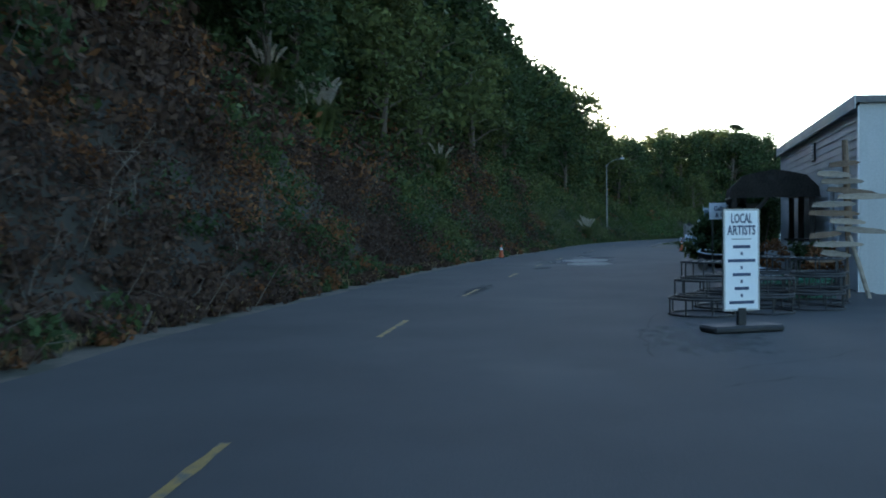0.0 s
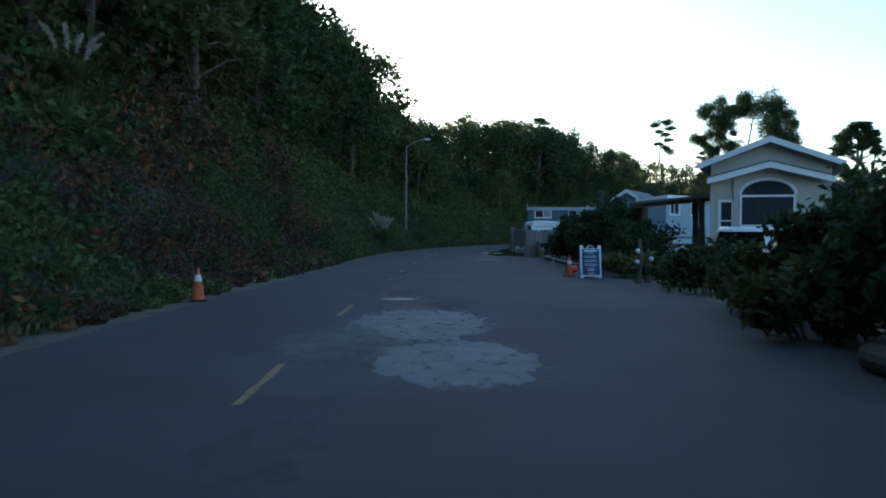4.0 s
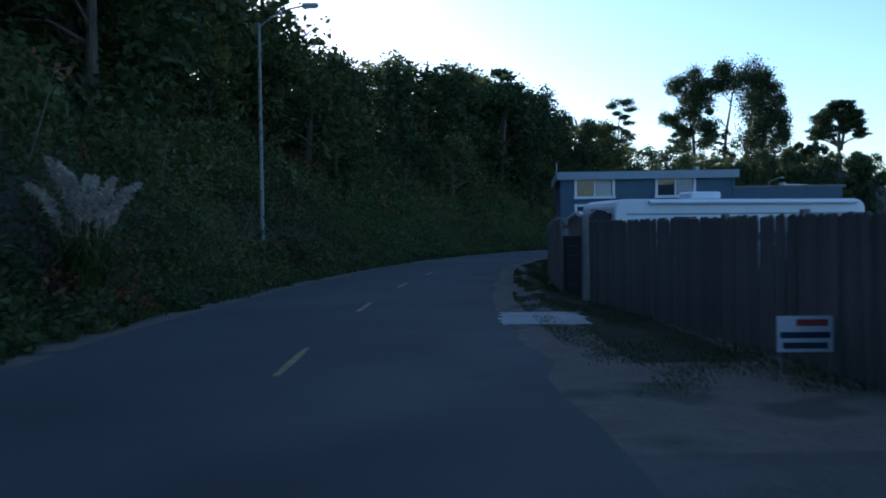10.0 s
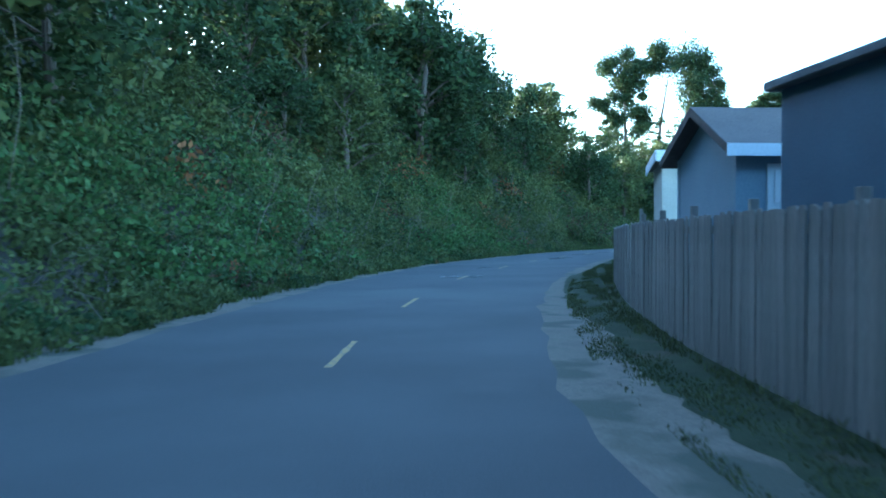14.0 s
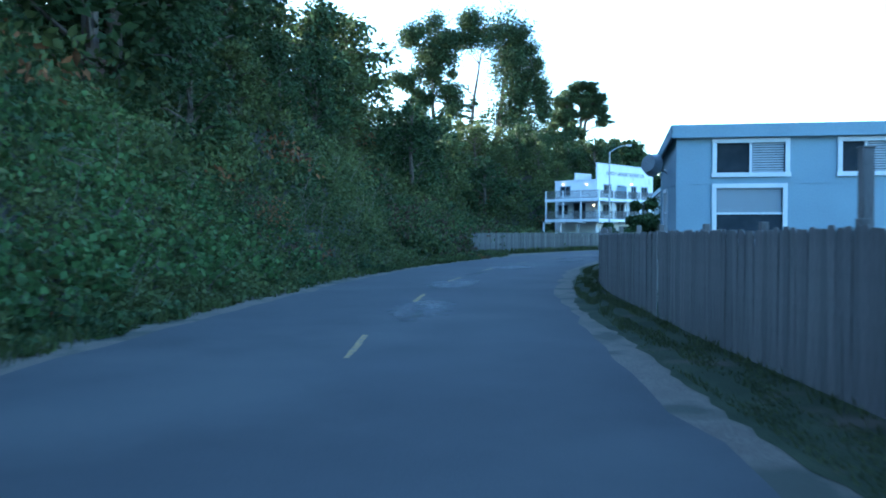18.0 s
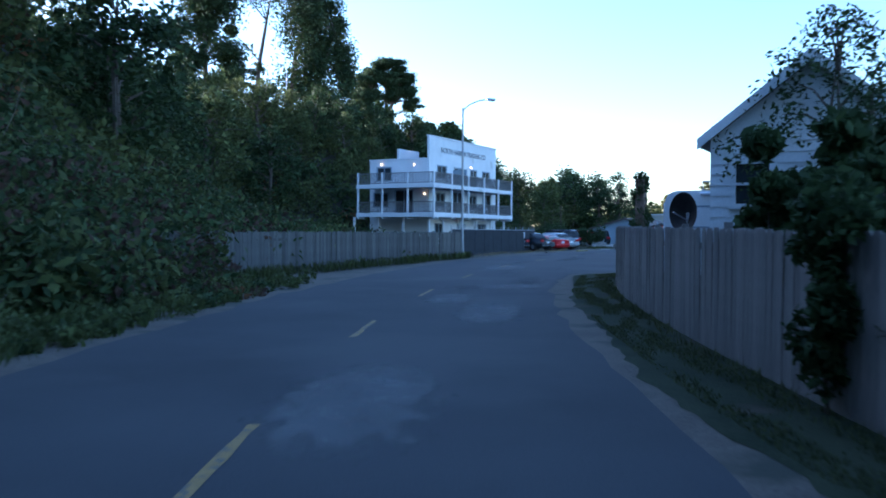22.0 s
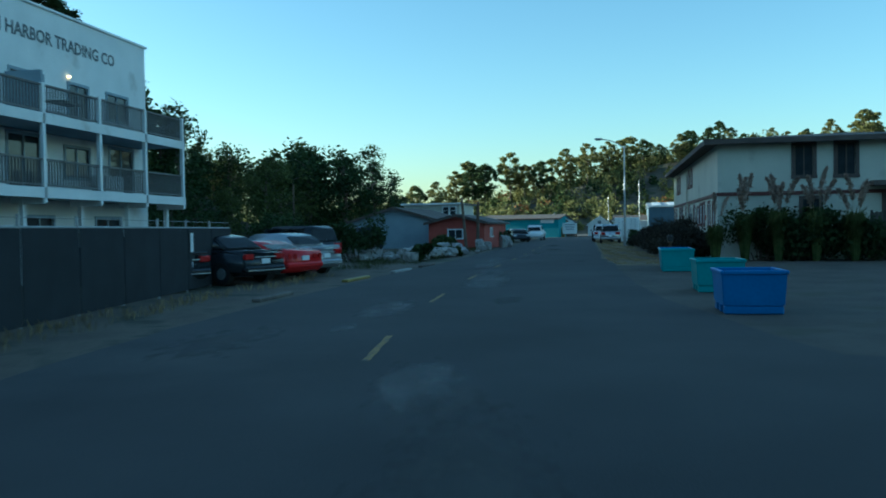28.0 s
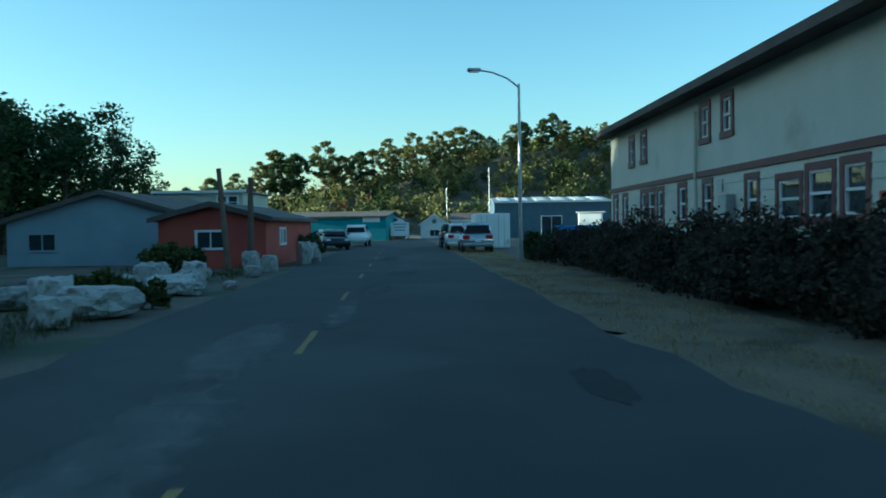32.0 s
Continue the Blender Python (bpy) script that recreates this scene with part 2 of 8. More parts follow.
RED_WALL = surface("red_stucco", (0.3, 0.06, 0.045), (0.4, 0.09, 0.06), 0.8, 30, 0.85, 0.3)
GREY_BLUE = surface("grey_blue_stucco", (0.24, 0.29, 0.33), (0.32, 0.37, 0.41), 0.7, 30, 0.85, 0.25)
ROOF_GREY = surface("grey_roofing", (0.1, 0.1, 0.1), (0.19, 0.185, 0.18), 1.2, 30, 0.9, 0.4)
ROOF_BROWN = surface("brown_roofing", (0.07, 0.055, 0.05), (0.13, 0.105, 0.09), 1.2, 30, 0.9, 0.4)
METAL_GREY = surface("galvanised_steel", (0.3, 0.31, 0.32), (0.45, 0.46, 0.47), 2, 30, 0.45, 0.1, 0.6)
METAL_DARK = surface("dark_metal", (0.03, 0.03, 0.032), (0.06, 0.058, 0.055), 5, 40, 0.55, 0.2, 0.4)
RUST = surface("rusty_steel", (0.06, 0.03, 0.02), (0.14, 0.07, 0.04), 8, 50, 0.85, 0.4, 0.2)
BLACK = surface("black_rubber", (0.012, 0.012, 0.012), (0.025, 0.025, 0.025), 5, 40, 0.7, 0.1)
MESH_BLACK = surface("black_windscreen_cloth", (0.01, 0.012, 0.015), (0.022, 0.025, 0.03), 1.5, 90, 0.9, 0.2)
PANE = pane_glass("window_pane", (0.03, 0.035, 0.04))
PANE_BLIND = surface("blind_behind_glass", (0.35, 0.38, 0.4), (0.45, 0.48, 0.5), 1, 8, 0.25, 0.02)
CAR_GLASS = pane_glass("car_glass", (0.012, 0.014, 0.016))
STONE = surface("pale_boulder", (0.28, 0.27, 0.25), (0.48, 0.46, 0.43), 1.6, 14, 0.9, 0.7, vary=0.25, dirt=((0.16, 0.15, 0.12), 1.5, 0.58))
CONCRETE = surface("concrete", (0.26, 0.255, 0.24), (0.38, 0.37, 0.35), 1.2, 30, 0.85, 0.3)
TEAL = surface("teal_plastic", (0.05, 0.27, 0.28), (0.08, 0.34, 0.35), 1.5, 20, 0.45, 0.1)
BLUE_BIN = surface("blue_plastic", (0.035, 0.15, 0.4), (0.05, 0.19, 0.48), 1.5, 20, 0.45, 0.1)
TEAL_WALL = surface("teal_wall", (0.04, 0.2, 0.24), (0.06, 0.26, 0.3), 0.8, 20, 0.8, 0.2)
ORANGE = surface("orange_plastic", (0.5, 0.08, 0.02), (0.62, 0.12, 0.03), 4, 30, 0.5, 0.05)
YELLOW_POST = surface("yellow_bollard_paint", (0.19, 0.145, 0.03), (0.29, 0.22, 0.05), 3, 30, 0.55, 0.1, dirt=((0.2, 0.13, 0.04), 3, 0.6))
SIGN_BLUE = surface("navy_sign_face", (0.012, 0.035, 0.075), (0.016, 0.045, 0.09), 2, 20, 0.5, 0)
SIGN_WHITE = surface("white_sign_face", (0.68, 0.7, 0.72), (0.76, 0.77, 0.78), 2, 20, 0.5, 0)
INK = surface("navy_lettering", (0.03, 0.05, 0.1), (0.04, 0.06, 0.12), 3, 20, 0.6, 0)
INK_PALE = surface("pale_lettering", (0.6, 0.66, 0.7), (0.68, 0.73, 0.77), 3, 20, 0.6, 0)
INK_GREY = surface("grey_lettering", (0.1, 0.11, 0.12), (0.14, 0.15, 0.16), 3, 20, 0.6, 0)
CAR_RED = surface("red_car_paint", (0.42, 0.012, 0.015), (0.48, 0.018, 0.02), 1, 8, 0.22, 0)
CAR_SILVER = surface("silver_car_paint", (0.42, 0.44, 0.46), (0.5, 0.52, 0.54), 1, 8, 0.25, 0, 0.6)
CAR_DARK = surface("charcoal_car_paint", (0.02, 0.024, 0.03), (0.03, 0.035, 0.04), 1, 8, 0.22, 0, 0.3)
CAR_WHITE = surface("white_car_paint", (0.66, 0.67, 0.68), (0.74, 0.75, 0.76), 1, 8, 0.25, 0)
TAIL_RED = surface("red_lamp_lens", (0.3, 0.01, 0.01), (0.4, 0.02, 0.02), 3, 20, 0.15, 0)
LAMP_GLOW = glow("lit_lamp", (1.0, 0.66, 0.32), 1.6)
GRAVEL = surface("dark_gravel", (0.042, 0.038, 0.032), (0.095, 0.084, 0.07), 0.7, 34, 0.95, 0.7, dirt=((0.05, 0.05, 0.03), 0.5, 0.56))
VAULT_STEEL = surface("vault_plate", (0.05, 0.05, 0.049), (0.088, 0.087, 0.083), 2, 40, 0.7, 0.3, 0.2)
OLD_LOG = surface("grey_log", (0.06, 0.05, 0.042), (0.15, 0.13, 0.108), 2, 18, 0.95, 0.7, vary=0.25)


# ---- building tools ----
def part(name, bm, material, parent=None, label=""):
    me = bpy.data.meshes.new(name)
    if isinstance(bm, bmesh.types.BMesh):
        bm.to_mesh(me)
        bm.free()
    else:
        me.from_pydata(*bm)
    me.materials.append(material)
    ob = new(name, me)
    if parent is not None:
        ob.parent = parent
    return tagged(ob, label) if label else ob


def thing(name, m, label, category, group="", kind=""):
    ob = new(name)
    ob.empty_display_size = 0.2
    ob.matrix_basis = m
    return tagged(ob, label, category, group, kind)


def piece(name, me, parent, m):
    ob = new(name, me)
    ob.parent = parent
    ob.matrix_basis = m
    return ob


def mesh_of(name, bm, material):
    me = bpy.data.meshes.new(name)
    bm.to_mesh(me)
    bm.free()
    me.materials.append(material)
    return me


def box(x0, x1, y0, y1, z0, z1, bevel=0.0, bm=None, m=None):
    bm = bm or bmesh.new()
    c = Matrix.LocRotScale(((x0 + x1) / 2, (y0 + y1) / 2, (z0 + z1) / 2), None, (abs(x1 - x0), abs(y1 - y0), abs(z1 - z0)))
    made = bmesh.ops.create_cube(bm, size=1, matrix=(m @ c) if m else c)
    if bevel:
        edges = list({e for v in made["verts"] for e in v.link_edges})
        bmesh.ops.bevel(bm, geom=edges, offset=bevel, segments=1, affect="EDGES")
    return bm


def tube(a, b, r0, r1=None, sides=10, bm=None, caps=True):
    bm = bm or bmesh.new()
    a, b = Vector(a), Vector(b)
    d = b - a
    m = Matrix.Translation((a + b) / 2) @ d.to_track_quat("Z", "Y").to_matrix().to_4x4()
    bmesh.ops.create_cone(bm, cap_ends=caps, segments=sides, radius1=r0, radius2=r0 if r1 is None else r1, depth=d.length, matrix=m)
    return bm


def pipe(points, r, sides=8, bm=None):
    """A bent round bar of one mesh through the points."""
    bm = bm or bmesh.new()
    pts = [Vector(p) for p in points]
    rings = []
    for i, p in enumerate(pts):
        d = (pts[min(i + 1, len(pts) - 1)] - pts[max(i - 1, 0)]).normalized()
        q = d.to_track_quat("Z", "Y")
        rr = r[i] if isinstance(r, (list, tuple)) else r
        rings.append([bm.verts.new(p + q @ Vector((rr * math.cos(k * 2 * math.pi / sides), rr * math.sin(k * 2 * math.pi / sides), 0))) for k in range(sides)])
    for a, b in zip(rings, rings[1:]):
        for k in range(sides):
            bm.faces.new((a[k], a[(k + 1) % sides], b[(k + 1) % sides], b[k]))
    bm.faces.new(rings[0][::-1])
    bm.faces.new(rings[-1])
    return bm


def prism(outline, y0, y1, bm=None):
    """An outline in x and z, drawn out along y."""
    bm = bm or bmesh.new()
    f = [bm.verts.new((x, y0, z)) for x, z in outline]
    b = [bm.verts.new((x, y1, z)) for x, z in outline]
    bm.faces.new(f)
    bm.faces.new(b[::-1])
    for i in range(len(f)):
        j = (i + 1) % len(f)
        bm.faces.new((f[j], f[i], b[i], b[j]))
    bmesh.ops.recalc_face_normals(bm, faces=bm.faces)
    return bm


def holed(length, z0, z1, holes, thick=0.15):
    """A wall along x from 0, its outer face at y = 0, with holes (x0, x1, z0, z1) right through it."""
    bm = bmesh.new()
    xs = sorted({0, length, *(v for h in holes for v in h[:2])})
    zs = sorted({z0, z1, *(v for h in holes for v in h[2:])})
    for a, b in zip(xs, xs[1:]):
        run = None
        for c, d in zip(zs, zs[1:]):
            hole = any(h[0] < (a + b) / 2 < h[1] and h[2] < (c + d) / 2 < h[3] for h in holes)
            if not hole:
                run = (run[0], d) if run else (c, d)
            if run and (hole or d == zs[-1]):
                box(a, b, 0, thick, run[0], run[1], bm=bm)
                run = None
    bmesh.ops.remove_doubles(bm, verts=bm.verts, dist=1e-4)
    return bm


def window(parent, m, w, h, trim=0.09, material=None, glass=None, slider=True, blinds=0, proud=0.04):
    """A window set in a hole whose lower left corner on the outer face is m: frame > trim boards, panes, bars."""
    material, glass = material or WHITE, glass or PANE
    f = part("window", box(-trim, w + trim, -proud, 0.05, h, h + trim), material, parent)
    f.matrix_basis = m
    part("sill", box(-trim - 0.02, w + trim + 0.02, -proud - 0.02, 0.05, -trim, 0), material, f)
    for x in (-trim, w):
        part("jamb", box(x, x + trim, -proud, 0.05, 0, h), material, f)
    if slider:
        part("mullion", box(w / 2 - 0.025, w / 2 + 0.025, -0.005, 0.05, 0, h), material, f) if material is not MAROON else None
        for x in (0, w / 2 + 0.025):
            part("pane", box(x, x + w / 2 - 0.025, 0.04, 0.05, 0, h), glass, f)
    else:
        part("mullion", box(0, w, -0.005, 0.05, h / 2 - 0.025, h / 2 + 0.025), material, f) if material is not MAROON else None
        for z in (0, h / 2 + 0.025):
            part("pane", box(0, w, 0.04, 0.05, z, z + h / 2 - 0.025), glass, f)
    if material is MAROON:
        half = w / 2 if slider else w
        for x in ((0, w / 2) if slider else (0,)):
            for a, b, c, d in ((x, x + 0.05, 0, h), (x + half - 0.05, x + half, 0, h), (x + 0.05, x + half - 0.05, 0, 0.05), (x + 0.05, x + half - 0.05, h - 0.05, h), (x + 0.05, x + half - 0.05, h / 2 - 0.03, h / 2 + 0.03)):
                part("sash_bar", box(a, b, -0.012, 0.038, c, d), WHITE, f)
    if blinds:
        x0, z0 = (w / 2 + 0.03, 0.0) if slider else (0.02, h / 2 + 0.03)
        step = (h - z0) / blinds
        for i in range(blinds):
            part("blind_slat", box(x0, w - 0.02, 0.028, 0.036, z0 + step * (i + 0.14), z0 + step * (i + 0.86)), PANE_BLIND, f)
    return f


def words(text, size, material, parent, m, width=None, name="lettering"):
    cu = bpy.data.curves.new("lettering", "FONT")
    cu.body, cu.size, cu.align_x, cu.align_y, cu.extrude, cu.offset = text, size, "CENTER", "CENTER", 0.004, size * 0.018
    cu.resolution_u = 2
    tmp = bpy.data.objects.new("lettering_curve", cu)
    me = bpy.data.meshes.new_from_object(tmp)
    bpy.data.objects.remove(tmp)
    bpy.data.curves.remove(cu)
    if width:
        xs = [v.co.x for v in me.vertices]
        k = width / (max(xs) - min(xs))
        for v in me.vertices:
            v.co.x *= k
    me.materials.append(material)
    ob = new(name, me)
    ob.parent = parent
    ob.matrix_basis = m
    return ob


# ---- the road's line: a curve every 9 m, s metres along it and n metres to its right ----
ROAD = np.array([[-0.04, -6.0], [0.02, 3.0], [0.86, 11.96], [2.46, 20.81], [4.26, 29.63], [6.38, 38.37], [8.74, 47.05], [11.23, 55.7], [13.81, 64.32], [16.47, 72.92], [19.41, 81.42], [22.74, 89.78], [26.38, 98.01], [30.47, 106.03], [35.07, 113.76], [40.25, 121.12], [46.02, 128.03], [52.01, 134.74], [58.43, 141.03], [65.58, 146.48], [73.12, 151.39], [80.94, 155.85], [89.06, 159.72], [97.44, 163.01], [106.07, 165.54], [114.85, 167.52], [123.74, 168.89], [132.67, 169.98], [141.61, 171.02], [150.55, 172.06], [159.49, 173.1]])
_knots = np.concatenate([ROAD[0] + (ROAD[0] - ROAD[1]) * np.arange(8, 0, -1)[:, None], ROAD, ROAD[-1] + (ROAD[-1] - ROAD[-2]) * np.arange(1, 40)[:, None]])
_s_knots = -6 - 72 + 9.0 * np.arange(len(_knots))
S_DENSE = np.arange(-74, 470, 1.0)


def _curve(s):
    s = np.asarray(s, float)
    u = (s - _s_knots[0]) / 9
    i = np.clip(u.astype(int), 1, len(_knots) - 3)
    f = (u - i)[..., None]
    a, b, c, d = (_knots[i + k] for k in (-1, 0, 1, 2))
    return 0.5 * (2 * b + (c - a) * f + (2 * a - 5 * b + 4 * c - d) * f**2 + (3 * b - a - 3 * c + d) * f**3)


LINE = _curve(S_DENSE)
TANGENT = np.gradient(LINE, axis=0)
TANGENT /= np.linalg.norm(TANGENT, axis=1)[:, None]


def along(s, n=0.0):
    """x and y of the place s along and n to the right of the road's line."""
    s, n = np.broadcast_arrays(np.asarray(s, float), np.asarray(n, float))
    x, y = np.interp(s, S_DENSE, LINE[:, 0]), np.interp(s, S_DENSE, LINE[:, 1])
    tx, ty = np.interp(s, S_DENSE, TANGENT[:, 0]), np.interp(s, S_DENSE, TANGENT[:, 1])
    return np.stack([x + ty * n, y - tx * n], -1)


def heading(s):
    """The turn about z, in degrees, that lays x along the road."""
    return math.degrees(math.atan2(np.interp(s, S_DENSE, TANGENT[:, 1]), np.interp(s, S_DENSE, TANGENT[:, 0])))


def beside(s, n, z=0.0, turn=0.0):
    x, y = along(s, n)
    return pose(x, y, z, 0, 0, heading(s) + turn)


def road_coords(xy):
    """s and n of places; the nearest stretch of the line counts."""
    xy = np.asarray(xy, float).reshape(-1, 2)
    s, n = np.empty(len(xy)), np.empty(len(xy))
    for i in range(0, len(xy), 4000):
        d = xy[i : i + 4000, None] - LINE[None, ::3]
        k = (d**2).sum(-1).argmin(1) * 3
        off = xy[i : i + 4000] - LINE[k]
        s[i : i + 4000] = S_DENSE[k] + (off * TANGENT[k]).sum(1)
        n[i : i + 4000] = off[:, 0] * TANGENT[k, 1] - off[:, 1] * TANGENT[k, 0]
    return s, n


def strip(name, s0, s1, n0, n1, z, material, label="", category="", parent=None, step=2.0, rough=0.0, seed=1, cols=1):
    """A sheet that follows the road, with an uneven edge where rough is given. n0, n1: numbers or functions of s."""
    rng = np.random.RandomState(seed)
    ss = np.arange(s0, s1 + step / 2, step)
    left = np.array([n0(v) if callable(n0) else n0 for v in ss], float)
    right = np.array([n1(v) if callable(n1) else n1 for v in ss], float)
    if rough:
        left, right = left + rng.normal(0, rough, len(ss)), right + rng.normal(0, rough, len(ss))
    rows = [along(ss, left + (right - left) * k / cols) for k in range(cols + 1)]
    verts = [(x, y, z) for r in rows for x, y in r]
    w = len(ss)
    faces = [(c * w + i, (c + 1) * w + i, (c + 1) * w + i + 1, c * w + i + 1) for c in range(cols) for i in range(w - 1)]
    ob = part(name, (verts, [], faces), material, parent)
    if label:
        tagged(ob, label, category, kind="structure")
    return ob


def smooth(x):
    x = np.clip(x, 0, 1)
    return x * x * (3 - 2 * x)


TOE_S = [-80, 170, 182, 196, 210, 222, 240, 262, 300, 480]
TOE_N = [-6.2, -6.2, -10.0, -12.5, -24, -31, -25, -24, -40, -46]
# from 270 to 298 the crest is raised to block sun from the cream building
TOP_S = [-80, 98, 122, 136, 155, 178, 200, 216, 252, 270, 298, 320, 340, 480]
TOP_Z = [18, 18, 12.5, 12.5, 15, 16, 15.5, 14, 14, 19, 19, 9, 3, 3]
# height of the treetops ten metres up the slope
CANOPY_S = [-20, 60, 95, 112, 118, 123, 136, 150, 160, 176, 183, 198, 207, 212, 217, 240, 258, 300, 340]
CANOPY_Z = [27, 27, 25, 23, 21.5, 16.8, 16.8, 18.6, 20.0, 20.6, 18.6, 18.8, 20.5, 19.5, 16.8, 15.4, 15.6, 17.0, 10]


def ground_height(x, y, sn=None):
    x, y = np.asarray(x, float), np.asarray(y, float)
    s, n = sn if sn is not None else road_coords(np.stack([x.ravel(), y.ravel()], -1))
    s, n = s.reshape(x.shape), n.reshape(x.shape)
    d = np.interp(s, TOE_S, TOE_N) - n
    bluff = np.interp(s, TOP_S, TOP_Z) * (1 - np.exp(-np.maximum(d, 0) / 13.0)) * (1 + 0.12 * np.sin(s * 0.11) + 0.08 * np.sin(s * 0.29 + 1))
    east = 23 * smooth((x - 292 + 0.35 * (y - 170)) / 55) * smooth((s - 240) / 50) * (0.2 + 0.8 * smooth((240 - y) / 100))
    return np.maximum(bluff, np.where(n > -60, east, 0)) - 0.05


# ---- ground, road ----
def terrain():
    xs = np.unique(np.concatenate([[-2500, -900, -400, -200], np.arange(-100, 460, 4.0), [500, 620, 900, 2500]]))
    ys = np.unique(np.concatenate([[-2500, -900, -400, -200], np.arange(-90, 330, 4.0), [380, 500, 900, 2500]]))
    gx, gy = np.meshgrid(xs, ys, indexing="ij")
    s_, n_ = road_coords(np.stack([gx.ravel(), gy.ravel()], -1))
    z = ground_height(gx, gy, (s_, np.where(s_ < 334, n_ + 5.0, n_)))
    d_ = (np.interp(s_, TOE_S, TOE_N) - n_).reshape(gx.shape)
    z = z - np.where((s_.reshape(gx.shape) < 330), np.clip(d_ * 0.3, 0, 1.2), 0)
    w = len(ys)
    verts = np.stack([gx, gy, z], -1).reshape(-1, 3).tolist()
    faces = [(i * w + j, (i + 1) * w + j, (i + 1) * w + j + 1, i * w + j + 1) for i in range(len(xs) - 1) for j in range(w - 1)]
    ob = part("ground", (verts, [], faces), EARTH)
    for p in ob.data.polygons:
        p.use_smooth = True
    return tagged(ob, "bare brown earth rising to a wooded bluff", "ground", kind="structure")


terrain()


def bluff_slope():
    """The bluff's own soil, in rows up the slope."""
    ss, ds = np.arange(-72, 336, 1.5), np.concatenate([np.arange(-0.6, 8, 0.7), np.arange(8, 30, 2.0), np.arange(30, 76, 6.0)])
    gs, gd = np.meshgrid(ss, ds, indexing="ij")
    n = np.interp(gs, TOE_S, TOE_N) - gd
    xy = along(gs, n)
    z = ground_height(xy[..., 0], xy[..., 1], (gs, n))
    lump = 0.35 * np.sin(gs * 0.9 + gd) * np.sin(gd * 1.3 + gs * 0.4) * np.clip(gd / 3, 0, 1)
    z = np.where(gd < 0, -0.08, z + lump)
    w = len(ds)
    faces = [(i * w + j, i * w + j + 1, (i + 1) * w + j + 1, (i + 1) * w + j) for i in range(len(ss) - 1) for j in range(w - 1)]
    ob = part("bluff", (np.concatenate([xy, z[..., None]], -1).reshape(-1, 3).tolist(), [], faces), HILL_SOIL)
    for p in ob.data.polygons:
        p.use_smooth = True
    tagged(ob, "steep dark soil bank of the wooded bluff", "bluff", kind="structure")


bluff_slope()


def right_edge(s):
    return float(np.interp(s, [-80, 0, 8, 20, 35, 58, 66, 76, 84, 92, 100, 112, 122, 134, 150, 160, 170, 185, 193, 200, 207, 211, 215, 225, 240, 246, 260, 470], [6.0, 6, 7, 7.5, 7, 5.6, 2.3, 1.4, 1.35, 1.15, 1.35, 1.2, 1.6, 1.85, 2.25, 2.2, 1.8, 1.7, 2.0, 8.0, 12.5, 12, 4.2, 3.4, 3.2, 2.9, 3.0, 3.6]))


def left_edge(s):
    return float(np.interp(s, [-80, 0, 36, 60, 80, 118, 140, 155, 170, 215, 240, 265, 470], [-5, -5, -4.8, -4.5, -5.0, -4.4, -4.7, -4.0, -4.5, -4.9, -4.2, -4.0, -4.2]))


strip("road", -70, 460, left_edge, right_edge, 0.0, ASPHALT, "dark grey worn asphalt road with faded yellow centre dashes", "road", step=1.0, rough=0.06, cols=4)
strip("verge", -70, 178, lambda s: left_edge(s) - 1.1, lambda s: left_edge(s) + 0.55, -0.012, SAND, "pale dusty earth verge below the bluff", "verge", step=0.8, rough=0.14, seed=3)
strip("verge", 178, 240, lambda s: left_edge(s) - 3.2, lambda s: left_edge(s) + 0.55, -0.012, SAND, "pale dusty earth verge in front of the fence", "verge", step=0.8, rough=0.14, seed=4)
strip("verge", 78, 196, lambda s: right_edge(s) - 0.55, lambda s: right_edge(s) + 2.6, -0.012, SAND, "sandy earth verge with patchy grass by the fence", "verge", step=0.8, rough=0.16, seed=5)
strip("verge", 56, 80, lambda s: right_edge(s) - 0.5, 7.6, -0.013, GRAVEL, "dusty brown gravel in front of the board fence", "gravel", step=0.6, rough=0.12, seed=16)
strip("turf", 82, 196, lambda s: right_edge(s) + float(np.interp(s, [82, 110, 124, 196], [1.15, 1.0, 0.4, 0.4])) + 0.16 * math.sin(s * 0.45) * math.sin(s * 0.17 + 1), lambda s: right_edge(s) + 2.55, -0.007, TURF, "thin dark green turf between the sand and the fence", "grass", step=0.3, rough=0.04, seed=15)
strip("verge", 238, 330, lambda s: right_edge(s) - 0.55, lambda s: right_edge(s) + 3.2, -0.012, DRY_LAWN, "strip of dry straw-coloured grass beside the road", "verge", step=0.8, rough=0.3, seed=6)

strip("gravel_lot", 209, 241, lambda s: right_edge(s) - 0.6, 17.0, -0.014, GRAVEL, "dark gravel lot beside the road", "gravel", step=0.8, rough=0.1, seed=8)


# ---- fences ----
def board_mesh(w, h, name="board", material=None):
    """A dog-eared fence board."""
    bm = prism([(-w / 2, 0), (w / 2, 0), (w / 2, h - 0.04), (w / 2 - 0.03, h), (-w / 2 + 0.03, h), (-w / 2, h - 0.04)], -0.009, 0.009)
    return mesh_of(name, bm, material or FENCE_WOOD)


def fence_height(s):
    return float(np.interp(s, [79, 91, 94, 97, 101, 106, 119, 130, 150, 160, 170, 185, 193], [1.68, 1.8, 1.95, 1.97, 1.84, 1.77, 1.7, 1.63, 1.54, 1.47, 1.56, 1.7, 1.64]))


